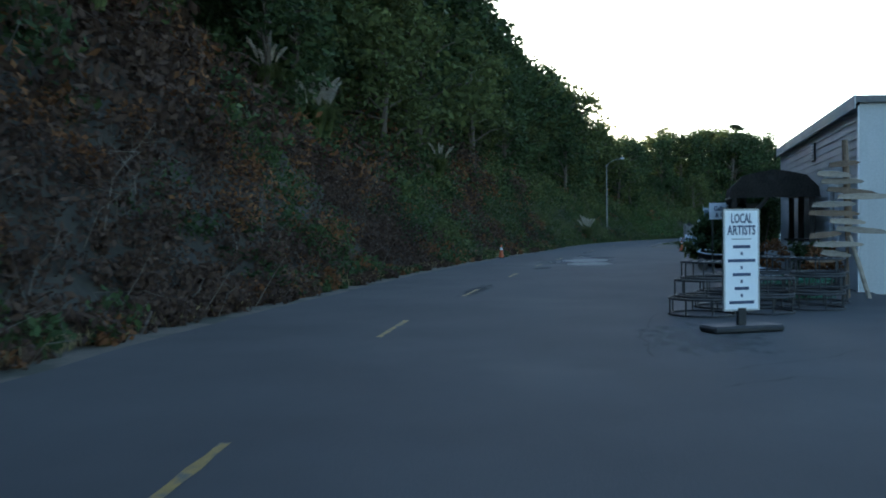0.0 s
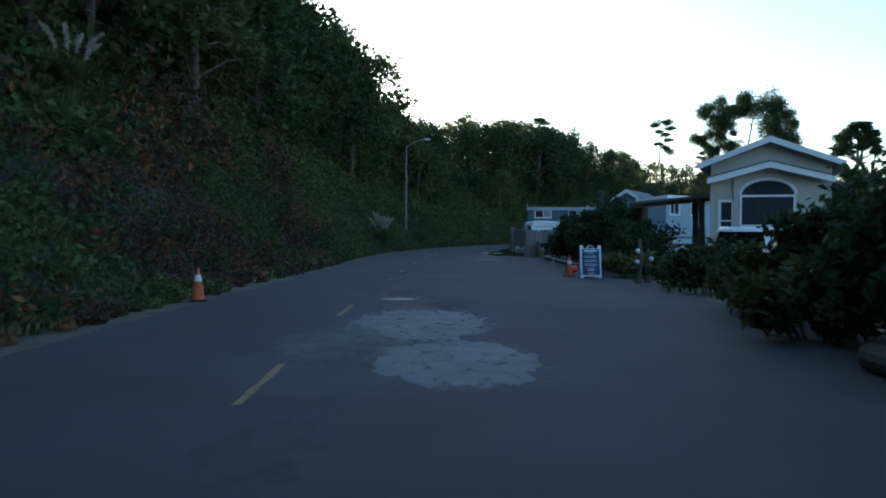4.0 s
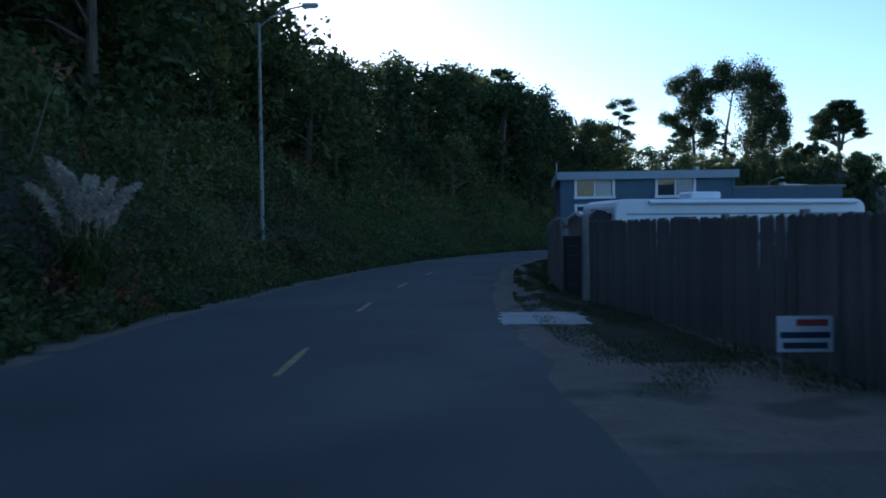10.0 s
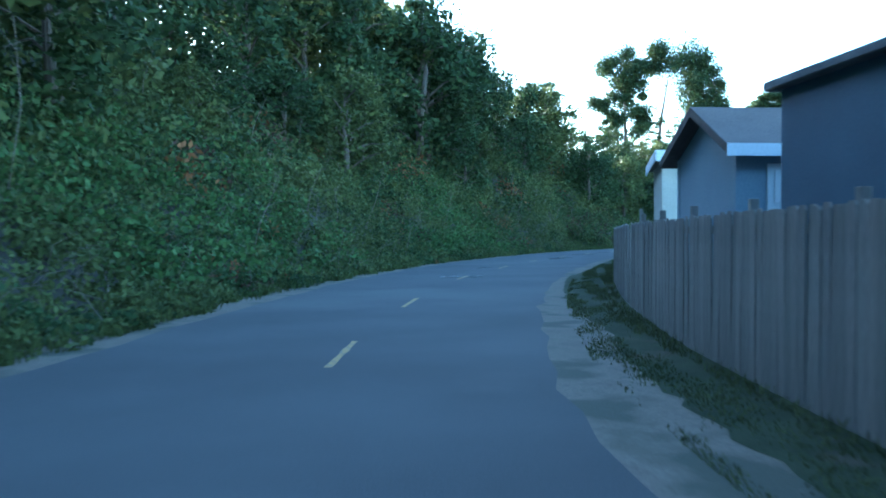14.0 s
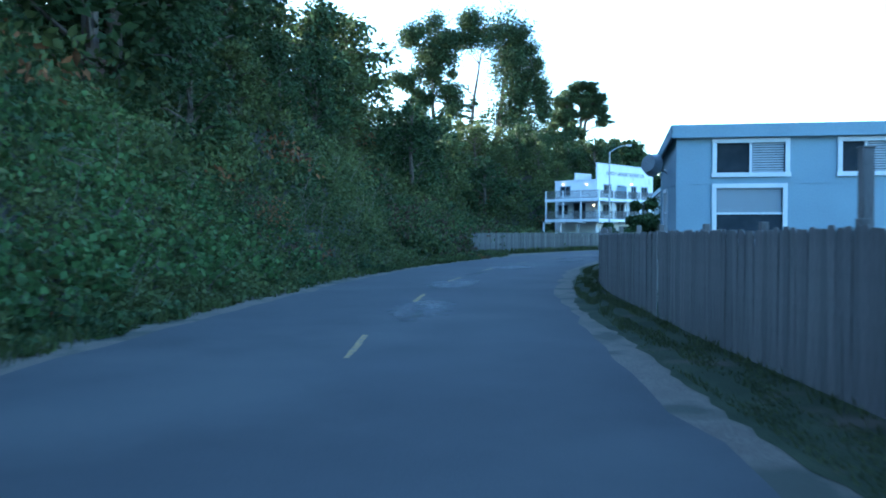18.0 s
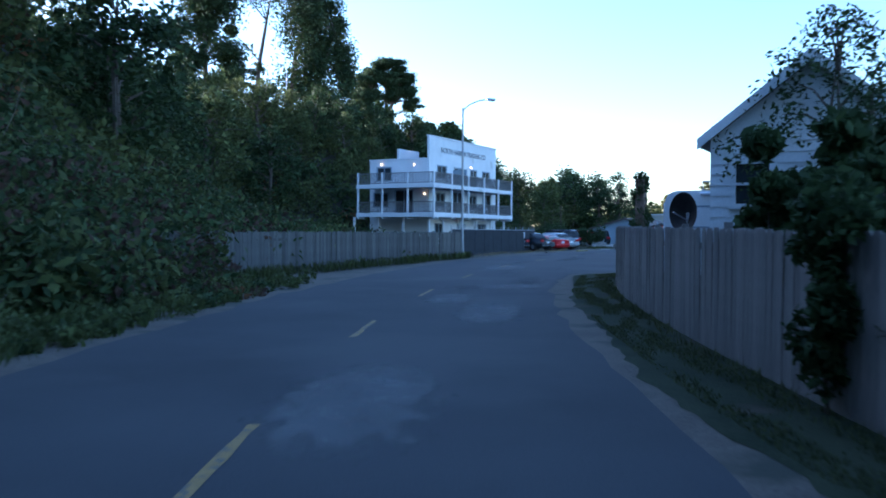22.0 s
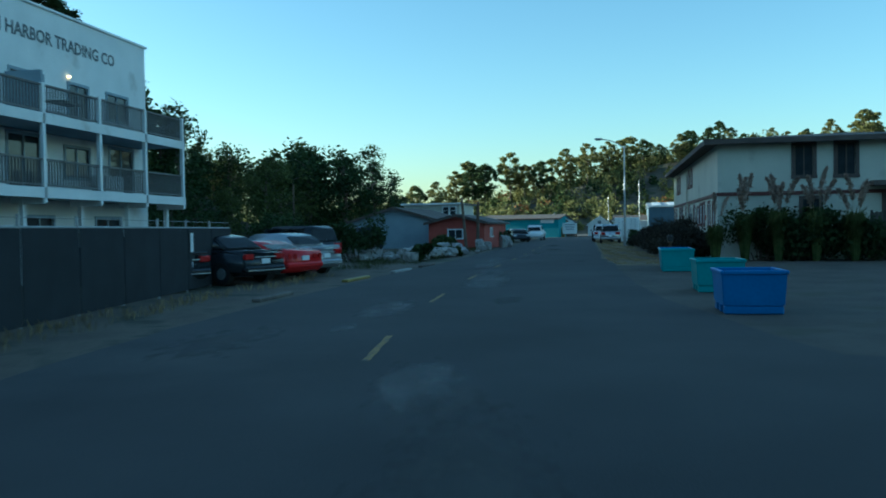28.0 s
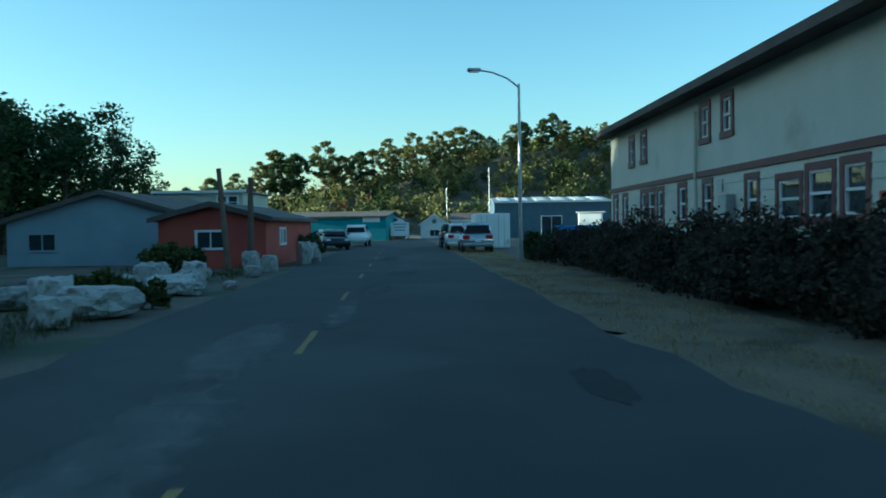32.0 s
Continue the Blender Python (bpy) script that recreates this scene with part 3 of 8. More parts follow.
def board_fence(s0, s1, n_at, height, material, label, pitch=0.15, seed=1, side=-1, group="roadside fences"):
    """Boards on rails and posts; the boards face the road (side -1: to its left)."""
    rng = random.Random(seed)
    x, y = along((s0 + s1) / 2, n_at((s0 + s1) / 2))
    base = pose(x, y, 0)
    f = thing("fence", base, label, "fence", group)
    inv = base.inverted()
    boards = [board_mesh(pitch - 0.002, height + d, material=material) for d in (-0.015, 0, 0.01)]
    s = s0
    while s < s1:
        n = n_at(s)
        a, b = along(s, n), along(s + 0.5, n_at(s + 0.5))
        turn = math.degrees(math.atan2(b[1] - a[1], b[0] - a[0]))
        m = pose(a[0], a[1], -0.03 + rng.uniform(-0.008, 0.008), rng.uniform(-0.6, 0.6), rng.uniform(-0.12, 0.12), turn) @ pose(0, rng.uniform(-0.006, 0.006), 0)
        piece("board", rng.choice(boards), f, inv @ m @ Matrix.Diagonal((1, 1, fence_height(s) / height if side < 0 else 1, 1)))
        ahead = along(s + pitch, n_at(s + pitch))
        s += pitch * pitch / float(np.hypot(*(ahead - a)))
    rail, post = mesh_of("rail", box(0, 2.42, 0.012, 0.05, -0.045, 0.045), material), mesh_of("post", box(-0.045, 0.045, 0.05, 0.14, -0.1, height + 0.02, 0.006), material)
    s = s0
    while s < s1 - 0.5:
        a, b = along(s, n_at(s)), along(min(s + 2.4, s1), n_at(min(s + 2.4, s1)))
        turn = math.degrees(math.atan2(b[1] - a[1], b[0] - a[0]))
        m = pose(a[0], a[1], 0, 0, 0, turn)
        back = pose(0, 0, 0) if side < 0 else Matrix.Diagonal((1, -1, 1, 1))
        k = np.hypot(*(b - a)) / 2.42
        for z in (0.3, height - 0.3):
            piece("rail", rail, f, inv @ m @ Matrix.Diagonal((k, -1, 1, 1)) @ pose(0, 0, z) if side < 0 else inv @ m @ Matrix.Diagonal((k, 1, 1, 1)) @ pose(0, 0, z))
        piece("post", post, f, inv @ m @ (Matrix.Diagonal((1, -1, 1, 1)) if side < 0 else Matrix.Identity(4)))
        s += 2.4
    return f


FENCE_S = [70, 76, 79, 84, 91, 94, 102, 104, 113, 120, 126, 133, 148, 152, 163, 170, 178, 184, 194]
FENCE_N = [5.2, 4.6, 4.4, 4.2, 3.35, 3.0, 3.05, 3.15, 3.1, 3.3, 3.5, 3.55, 3.7, 3.7, 3.3, 3.33, 3.35, 3.4, 3.7]


def fence_n(s):
    return float(np.interp(s, FENCE_S, FENCE_N))


def left_fence_n(s):
    return float(np.interp(s, [178, 184, 190, 197, 208, 214], [-9.0, -8.0, -7.6, -6.7, -6.2, -6.2]))


board_fence(79.5, 91.2, fence_n, 1.72, FENCE_DARK, "dark weathered board fence along the road", seed=2)
board_fence(94.0, 119.5, fence_n, 1.82, FENCE_WOOD, "tall grey-brown weathered board fence with dog-eared tops", seed=3)
board_fence(119.8, 149.0, fence_n, 1.6, FENCE_WOOD, "weathered grey board fence beside a sandy verge", seed=4)
board_fence(149.3, 193.4, fence_n, 1.62, FENCE_WOOD, "long weathered grey board fence with vertical boards", seed=5, pitch=0.152)
board_fence(181.0, 209.0, left_fence_n, 1.5, FENCE_GREY, "old mossy grey board fence below the wooded slope", seed=6, side=1)


def line_fence(points, height, material, label, pitch=0.15, seed=1):
    """A board fence along straight runs."""
    r = random.Random(seed)
    f = thing("fence", pose(points[0][0], points[0][1], 0), label, "fence", "roadside fences")
    boards = [board_mesh(pitch - 0.003, height + d, material=material) for d in (-0.03, 0, 0.02)]
    rail, post = mesh_of("rail", box(0, 1.0, 0.012, 0.05, -0.045, 0.045), material), mesh_of("post", box(-0.045, 0.045, 0.05, 0.14, -0.1, height + 0.02, 0.006), material)
    for (x0, y0), (x1, y1) in zip(points, points[1:]):
        ln = math.hypot(x1 - x0, y1 - y0)
        m = pose(x0 - points[0][0], y0 - points[0][1], 0, 0, 0, math.degrees(math.atan2(y1 - y0, x1 - x0)))
        for i in range(int(ln / pitch)):
            piece("board", r.choice(boards), f, m @ pose(pitch * (i + 0.5), 0, -0.03 + r.uniform(-0.02, 0.02), r.uniform(-0.8, 0.8), 0, r.uniform(-0.3, 0.3)))
        for z in (0.3, height - 0.3):
            piece("rail", rail, f, m @ Matrix.Diagonal((ln, 1, 1, 1)) @ pose(0, 0, z))
        for i in range(int(ln / 2.4) + 1):
            piece("post", post, f, m @ pose(2.4 * i + 0.05, 0, 0))
    return f


e0, e1 = along(79.4, fence_n(79.4)), (21.9, 75.75)
line_fence([e1, tuple(e0)], 1.72, FENCE_DARK, "dark weathered board fence turning in from the road", seed=12)
line_fence([(22.0, 75.7), (29.0, 75.3)], 1.7, FENCE_DARK, "dark weathered board fence behind the bollards", seed=13)
# ---- houses ----
def house_block(label, m, length, depth, z1, z0, wall, roof_mat, front, left=(), right=(), trim=None, win_trim=0.1, name="house", gable=0.0, roof_kind="flat", overhang=0.3, group="", seam=None, fascia=None, roof_lift=0.0, blinds=0, corner=True):
    """A block of a house: front along x with its face at y = 0, depth to +y. front, left, right: windows (x, z, w, h, slider)."""
    trim = trim or WHITE
    h = thing(name, m, label, "house", group)
    t = 0.15
    sides = (("front", pose(0, 0, 0), length, front), ("left", pose(0, depth, 0, 0, 0, -90), depth, left), ("right", pose(length, 0, 0, 0, 0, 90), depth, right), ("back", pose(length, depth, 0, 0, 0, 180), length, ()))
    for side, mm, ln, wins in sides:
        off = 0 if side in ("front", "back") else t
        bm = holed(ln - 2 * off, z0, z1, [(x - off, x - off + w, z, z + hh) for x, z, w, hh, *_ in wins], t)
        wob = part("wall", bm, wall, h)
        wob.matrix_basis = mm @ pose(off, 0, 0)
        for x, z, w, hh, *kind in wins:
            window(h, mm @ pose(x, 0, z), w, hh, win_trim, ROOF_BROWN if side == "right" and trim is MAROON else trim, PANE, bool(kind[0]) if kind else True, blinds=blinds)
        if seam:
            part("seam", box(off, ln - off, -0.012, 0.0, seam - 0.02, seam + 0.02), wall, h).matrix_basis = mm
    if corner:
        for x, y in ((0, 0), (length, 0), (0, depth), (length, depth)):
            part("corner_board", box(x - 0.015 if x == 0 else x - 0.09, x + 0.09 if x == 0 else x + 0.015, y - 0.015 if y == 0 else y - 0.09, y + 0.09 if y == 0 else y + 0.015, z0, z1), wall, h)
    o = overhang
    fascia = fascia or trim
    if roof_kind == "flat":
        part("roof", box(-o, length + o, -o, depth + o, z1, z1 + 0.14, 0.02), roof_mat, h)
        part("fascia", box(-o - 0.02, length + o + 0.02, -o - 0.03, -o - 0.002, z1 - 0.02, z1 + 0.16), fascia, h)
        part("fascia", box(-o - 0.03, -o - 0.002, -o, depth + o, z1 - 0.02, z1 + 0.16), fascia, h)
    elif roof_kind == "shed":
        roof = prism([(-o, z1), (depth + o, z1 - gable), (depth + o, z1 - gable + 0.13), (-o, z1 + 0.15)], -o, length + o)
        part("roof", roof, roof_mat, h).matrix_basis = pose(0, 0, 0, 0, 0, 90) @ Matrix.Diagonal((1, -1, 1, 1))
        part("fascia", box(-o, length + o, -o - 0.03, -o - 0.002, z1 - 0.14, z1 + 0.16), fascia, h)
        part("rake_board", prism([(-o, z1 - 0.12), (depth + o, z1 - gable - 0.12), (depth + o, z1 - gable + 0.14), (-o, z1 + 0.16)], -o - 0.03, -o - 0.002), fascia, h).matrix_basis = pose(0, 0, 0, 0, 0, 90) @ Matrix.Diagonal((1, -1, 1, 1))
    elif roof_kind == "ridge_x":
        part("roof", prism([(-o, z1 - o * gable / (depth / 2)), (depth / 2, z1 + gable), (depth + o, z1 - o * gable / (depth / 2)), (depth + o, z1 - o * gable / (depth / 2) + 0.14), (depth / 2, z1 + gable + 0.16), (-o, z1 - o * gable / (depth / 2) + 0.14)], -o, length + o), roof_mat, h).matrix_basis = pose(0, 0, 0, 0, 0, 90) @ Matrix.Diagonal((1, -1, 1, 1))
        for x in (0, length - t):
            part("gable", prism([(0.02, z1), (depth - 0.02, z1), (depth / 2, z1 + gable - 0.02)], x, x + t), wall, h).matrix_basis = pose(0, 0, 0, 0, 0, 90) @ Matrix.Diagonal((1, -1, 1, 1))
        part("fascia", box(-o, length + o, -o - 0.03, -o - 0.002, z1 - o * gable / (depth / 2) - 0.04, z1 - o * gable / (depth / 2) + 0.14), fascia, h)
    elif roof_kind == "hip":
        k = depth / 2
        lo = [(-o, -o), (length + o, -o), (length + o, depth + o), (-o, depth + o)]
        verts = [(x, y, z1) for x, y in lo] + [(x, y, z1 + 0.16) for x, y in lo] + [(k, k, z1 + gable), (length - k, k, z1 + gable)]
        faces = [(3, 2, 1, 0), (0, 1, 5, 4), (1, 2, 6, 5), (2, 3, 7, 6), (3, 0, 4, 7), (4, 5, 9, 8), (5, 6, 9), (6, 7, 8, 9), (7, 4, 8)]
        part("roof", (verts, [], faces), roof_mat, h)
        part("fascia", box(-o - 0.02, length + o + 0.02, -o - 0.03, -o - 0.002, z1 - 0.04, z1 + 0.18), fascia, h)
        part("fascia", box(length + o + 0.002, length + o + 0.03, -o, depth + o, z1 - 0.04, z1 + 0.18), fascia, h)
    elif roof_kind == "ridge_y":
        g = gable / (length / 2)
        part("roof", prism([(-o, z1 - o * g), (length / 2, z1 + gable), (length + o, z1 - o * g), (length + o, z1 - o * g + 0.14), (length / 2, z1 + gable + 0.16), (-o, z1 - o * g + 0.14)], -o, depth + o), roof_mat, h)
        for y in (0, depth - t):
            part("gable", prism([(0.02, z1), (length - 0.02, z1), (length / 2, z1 + gable - 0.02)], y, y + t), wall, h)
        for sg in (0, 1):
            xa, xb = (-o, length / 2) if sg == 0 else (length + o, length / 2)
            part("bargeboard", prism([(xa, z1 - o * g - 0.05), (xb, z1 + gable - 0.05), (xb, z1 + gable + 0.17), (xa, z1 - o * g + 0.15)], -o - 0.03, -o - 0.002), fascia, h)
    return h


def facing(x0, y0, x1, y1):
    """A frame at (x0, y0) whose x runs to (x1, y1)."""
    return pose(x0, y0, 0, 0, 0, math.degrees(math.atan2(y1 - y0, x1 - x0)))



def lap_boards(h, m, length, z0, z1, material, exposure=0.2, holes=()):
    """Lapped siding boards on a wall face, one by one, cut round the openings."""
    z = z0
    while z < z1 - 0.02:
        top = min(z + exposure, z1)
        runs = [(0.0, length)]
        for a, b, c, d in holes:
            if c - 0.1 < top and d + 0.1 > z:
                runs = [r for x0, x1 in runs for r in ((x0, min(x1, a - 0.1)), (max(x0, b + 0.1), x1)) if r[1] - r[0] > 0.05]
        for x0, x1 in runs:
            bm = prism([(-0.03, z), (0.0, z), (0.0, top), (-0.008, top)], x0, x1)
            part("siding_board", bm, material, h).matrix_basis = m @ pose(0, 0, 0, 0, 0, 90) @ Matrix.Diagonal((1, -1, 1, 1))
        z += exposure


def wing(h, x0, x1, y0, y1, z1, wall, roof_mat):
    part("wing_wall", box(x0, x1, y0, y1, -0.05, z1), wall, h)
    part("wing_roof", box(x0 - 0.15, x1 + 0.15, y0 + 0.01, y1 + 0.2, z1, z1 + 0.12, 0.02), roof_mat, h)


# slate blue house behind the fence, with a lower rear wing
a = radians(-22)
blue = house_block("slate blue two-storey house with white-framed sliding windows", pose(31.64 - 0.6 * math.cos(a), 99.12 - 0.6 * math.sin(a), 0, 0, 0, -22), 6.65, 1.9, 3.7, -0.05, BLUE_DARK, ROOF_GREY,
                   [(0.62, 2.92, 1.36, 0.62), (3.72, 2.92, 1.36, 0.62), (0.62, 1.5, 1.36, 1.02), (3.72, 1.5, 1.36, 1.02)], gable=0.22, roof_kind="shed", seam=2.75, blinds=14, overhang=0.14, fascia=GREY_BLUE)
wing(blue, 1.2, 6.55, 1.95, 7.0, 3.25, BLUE_DARK, ROOF_GREY)
wing(blue, 6.7, 11.0, 0.6, 5.0, 3.15, BLUE_DARK, ROOF_GREY)
part("roof_vent", tube((5.4, 0.8, 3.8), (5.4, 0.8, 4.05), 0.12), METAL_GREY, blue)
part("roof_vent", tube((9.2, 2.0, 3.2), (9.2, 2.0, 3.45), 0.14), METAL_GREY, blue)
part("aerial", tube((-0.15, 0.1, 3.6), (-0.15, 0.1, 4.25), 0.02), METAL_GREY, blue)

# small garage with a white door past it
garage = house_block("small grey garage with a white door and shingled roof", facing(35.8, 107.05, 36.95, 106.55), 2.4, 2.5, 2.75, -0.05, GREY_BLUE, ROOF_BROWN, [], gable=0.6, roof_kind="ridge_x", overhang=0.25)
part("garage_door", box(0.45, 2.0, -0.03, -0.002, 0, 2.5, 0.01), WHITE, garage)
for k in range(4):
    part("door_panel", box(0.55, 1.9, -0.045, -0.032, 0.12 + 0.6 * k, 0.62 + 0.6 * k, 0.01), WHITE, garage)

# low shed with a corrugated gable roof behind the fence
t = thing("shed", beside(97.9, 4.6, 0), "low board shed with a pale corrugated gable roof behind the fence", "shed")
part("wall", prism([(0.1, -0.05), (7.4, -0.05), (7.4, 1.9), (1.7, 2.12), (0.1, 1.96)], 0.2, 0.6), FENCE_DARK, t)
for x0, z0 in ((0.0, 2.03), (7.6, 1.96)):
    for k in range(4):
        part("roof_corrugation", prism([(x0, z0 - 0.05), (1.7, 2.15), (1.7, 2.2), (x0, z0)], 0.12 + k * 0.145, 0.225 + k * 0.145), METAL_GREY if k % 2 else OLD_HULL, t)
    part("rake_board", prism([(x0, z0 - 0.07), (1.7, 2.13), (1.7, 2.21), (x0, z0 + 0.01)], 0.72, 0.75), WHITE, t)

# mid-blue house
g = house_block("mid-blue two-storey house with white window trim", pose(48.05, 122.5, 0, 0, 0, -43), 7.5, 3.9, 4.28, -0.05, BLUE_MID, ROOF_GREY,
                [(0.82, 3.12, 1.5, 0.81), (0.82, 1.81, 1.45, 0.97, False)], seam=2.78, blinds=12, roof_kind="shed", gable=0.45, overhang=0.12, fascia=BLUE_MID)

# beige lap-sided house between them
beige = house_block("beige lap-sided house with a white-trimmed window", pose(42.1, 115.72, 0, 0, 0, -33), 6.5, 1.5, 3.55, -0.05, BEIGE, ROOF_GREY, [(0.62, 1.85, 1.3, 0.95)], gable=0.3, roof_kind="shed", overhang=0.2)
lap_boards(beige, pose(0, 0, 0), 6.5, 0.9, 3.5, BEIGE, 0.2, [(0.62, 1.92, 1.85, 2.8)])
wing(beige, 3.6, 6.4, 1.55, 5.0, 3.2, BEIGE, ROOF_GREY)

# pale blue house with a dish
h3 = house_block("pale blue two-storey house with white window trim", pose(60.3, 136.03, 0, 0, 0, -50), 5.6, 3.4, 3.8, -0.05, BLUE_LIGHT, ROOF_GREY,
                 [(0.88, 2.86, 1.5, 0.68), (0.88, 1.35, 1.45, 1.16, False), (3.6, 2.86, 1.0, 0.68)], left=[(0.9, 1.5, 0.6, 1.0, False)], seam=2.62, blinds=12, roof_kind="shed", gable=0.4, overhang=0.12, fascia=BLUE_LIGHT)
dish = part("satellite_dish", tube((-0.35, 1.9, 3.2), (-0.5, 1.75, 3.24), 0.3, 0.22, 16), METAL_GREY, h3)
part("dish_arm", tube((0, 2.0, 3.0), (-0.36, 1.9, 3.2), 0.02), METAL_GREY, h3)

# white flat-roofed building and white lap house
w20 = house_block("white flat-roofed building with long dark windows", facing(82.91, 149.07, 85.9, 146.21), 5.2, 1.2, 4.35, -0.05, WHITE, ROOF_GREY, [(1.2, 3.3, 0.75, 0.65), (3.1, 3.3, 0.8, 0.65)], roof_kind="flat", overhang=0.2)
part("belt_board", box(0, 5.2, -0.05, -0.002, 2.5, 2.9), ROOF_GREY, w20)
w22 = house_block("white lap-sided house with a gabled roof", facing(79.74, 149.96, 80.1, 146.5), 3.5, 2.6, 3.3, -0.05, WHITE, ROOF_GREY, [(0.45, 2.05, 0.6, 0.75, False)], gable=1.35, roof_kind="ridge_y", overhang=0.22)
lap_boards(w22, pose(0, 0, 0), 3.5, 1.2, 3.3, WHITE, 0.2, [(0.45, 1.05, 2.05, 2.8)])

# cottage with a blue gable and a pale wing
cot = house_block("blue-grey gabled cottage with white bargeboards", facing(28.0, 77.3, 30.4, 75.2), 3.2, 6.0, 3.2, -0.05, BLUE_MID, ROOF_GREY, [(1.9, 1.7, 0.7, 0.9)], right=[(1.0, 1.7, 0.8, 0.9)], gable=1.0, roof_kind="ridge_y", overhang=0.3)
cot2 = house_block("pale blue cottage wing with white-framed windows", facing(30.5, 73.58, 36.4, 76.85), 6.8, 1.9, 3.75, -0.05, BLUE_LIGHT, ROOF_GREY, [(0.5, 2.75, 1.0, 0.7), (3.0, 2.75, 1.0, 0.7)], gable=0.2, roof_kind="shed", overhang=0.2)
# tan hall with an arched window
hall = house_block("tan board-sided hall with an arched window and white bargeboards", facing(20.95, 53.65, 24.15, 51.25), 4.0, 13.6, 4.05, -0.05, BEIGE, ROOF_GREY, [(0.35, 1.3, 0.36, 1.35, False)], left=[(1.0, 2.3, 0.8, 0.9), (4.4, 2.3, 0.8, 0.9), (8.0, 2.3, 0.8, 0.9), (11.2, 2.5, 0.9, 0.9), (9.4, 0.9, 0.9, 0.9)], gable=0.75, roof_kind="ridge_y", overhang=0.45)
arch = [(1.05 + 0.88 * (1 - math.cos(k * math.pi / 12)), 2.87 + 0.55 * math.sin(k * math.pi / 12)) for k in range(13)]
part("arched_window", prism([(1.05, 0.9), (2.81, 0.9)] + arch[::-1], -0.03, -0.004), PANE, hall)
part("arch_trim", pipe([(x + 0.06 * (x - 1.93) / 0.88, -0.05, z + 0.05) for x, z in arch], 0.06, 6), WHITE, hall)
for z in (0.9, 1.8, 2.87):
    part("glazing_bar", box(1.0, 2.86, -0.06, -0.032, z - 0.04, z + 0.04), WHITE, hall)
for x in (1.03, 2.83):
    part("glazing_bar", box(x - 0.04, x + 0.04, -0.06, -0.032, 0.9, 2.83), WHITE, hall)
part("pilaster", box(0.78, 0.96, -0.1, -0.002, 0, 3.5), BEIGE, hall)
part("pilaster", box(-0.02, 0.2, -0.1, -0.002, 0, 3.4), BEIGE, hall)
for k in range(27):
    y = 13.3 - k * 0.5
    part("batten", box(-0.025, -0.002, y, y + 0.05, 0, 2.25), BEIGE, hall)
    part("batten", box(-0.025, -0.002, y, y + 0.05, 3.45, 4.0), BEIGE, hall)
part("porch_band", prism([(-0.1, 3.3), (2.0, 3.85), (4.1, 3.3), (4.1, 3.5), (2.0, 4.06), (-0.1, 3.5)], -0.55, -0.45), WHITE, hall)
part("porch_roof", prism([(-0.1, 3.5), (2.0, 4.06), (4.1, 3.5), (4.1, 3.56), (2.0, 4.12), (-0.1, 3.56)], -0.55, 0.0), ROOF_GREY, hall)

# gallery
gal = house_block("grey lap-sided gallery building running along the forecourt", facing(12.75, 31.5, 9.45, 18.9), 13.0, 7.0, 4.28, -0.05, GALLERY_GREY, ROOF_GREY, [(9.6, 1.2, 1.0, 1.3)], gable=0.2, roof_kind="shed", overhang=0.12, fascia=GALLERY_GREY)
lap_boards(gal, pose(0, 0, 0), 13.0, 0.9, 4.2, GALLERY_GREY, 0.2, [(9.6, 10.6, 1.2, 2.5)])
part("wall_vent", box(7.02, 7.5, -0.075, -0.034, 3.4, 3.92), METAL_DARK, gal)
for k in range(6):
    part("vent_slat", box(7.05, 7.47, -0.1, -0.077, 3.43 + 0.08 * k, 3.475 + 0.08 * k), WHITE, gal)
part("corner_trim", box(12.9, 13.04, -0.06, -0.034, -0.05, 4.2), WHITE, gal)
part("roof_pipe", tube((0.5, 1.0, 4.2), (0.5, 1.0, 5.0), 0.05, None, 10), METAL_GREY, gal)


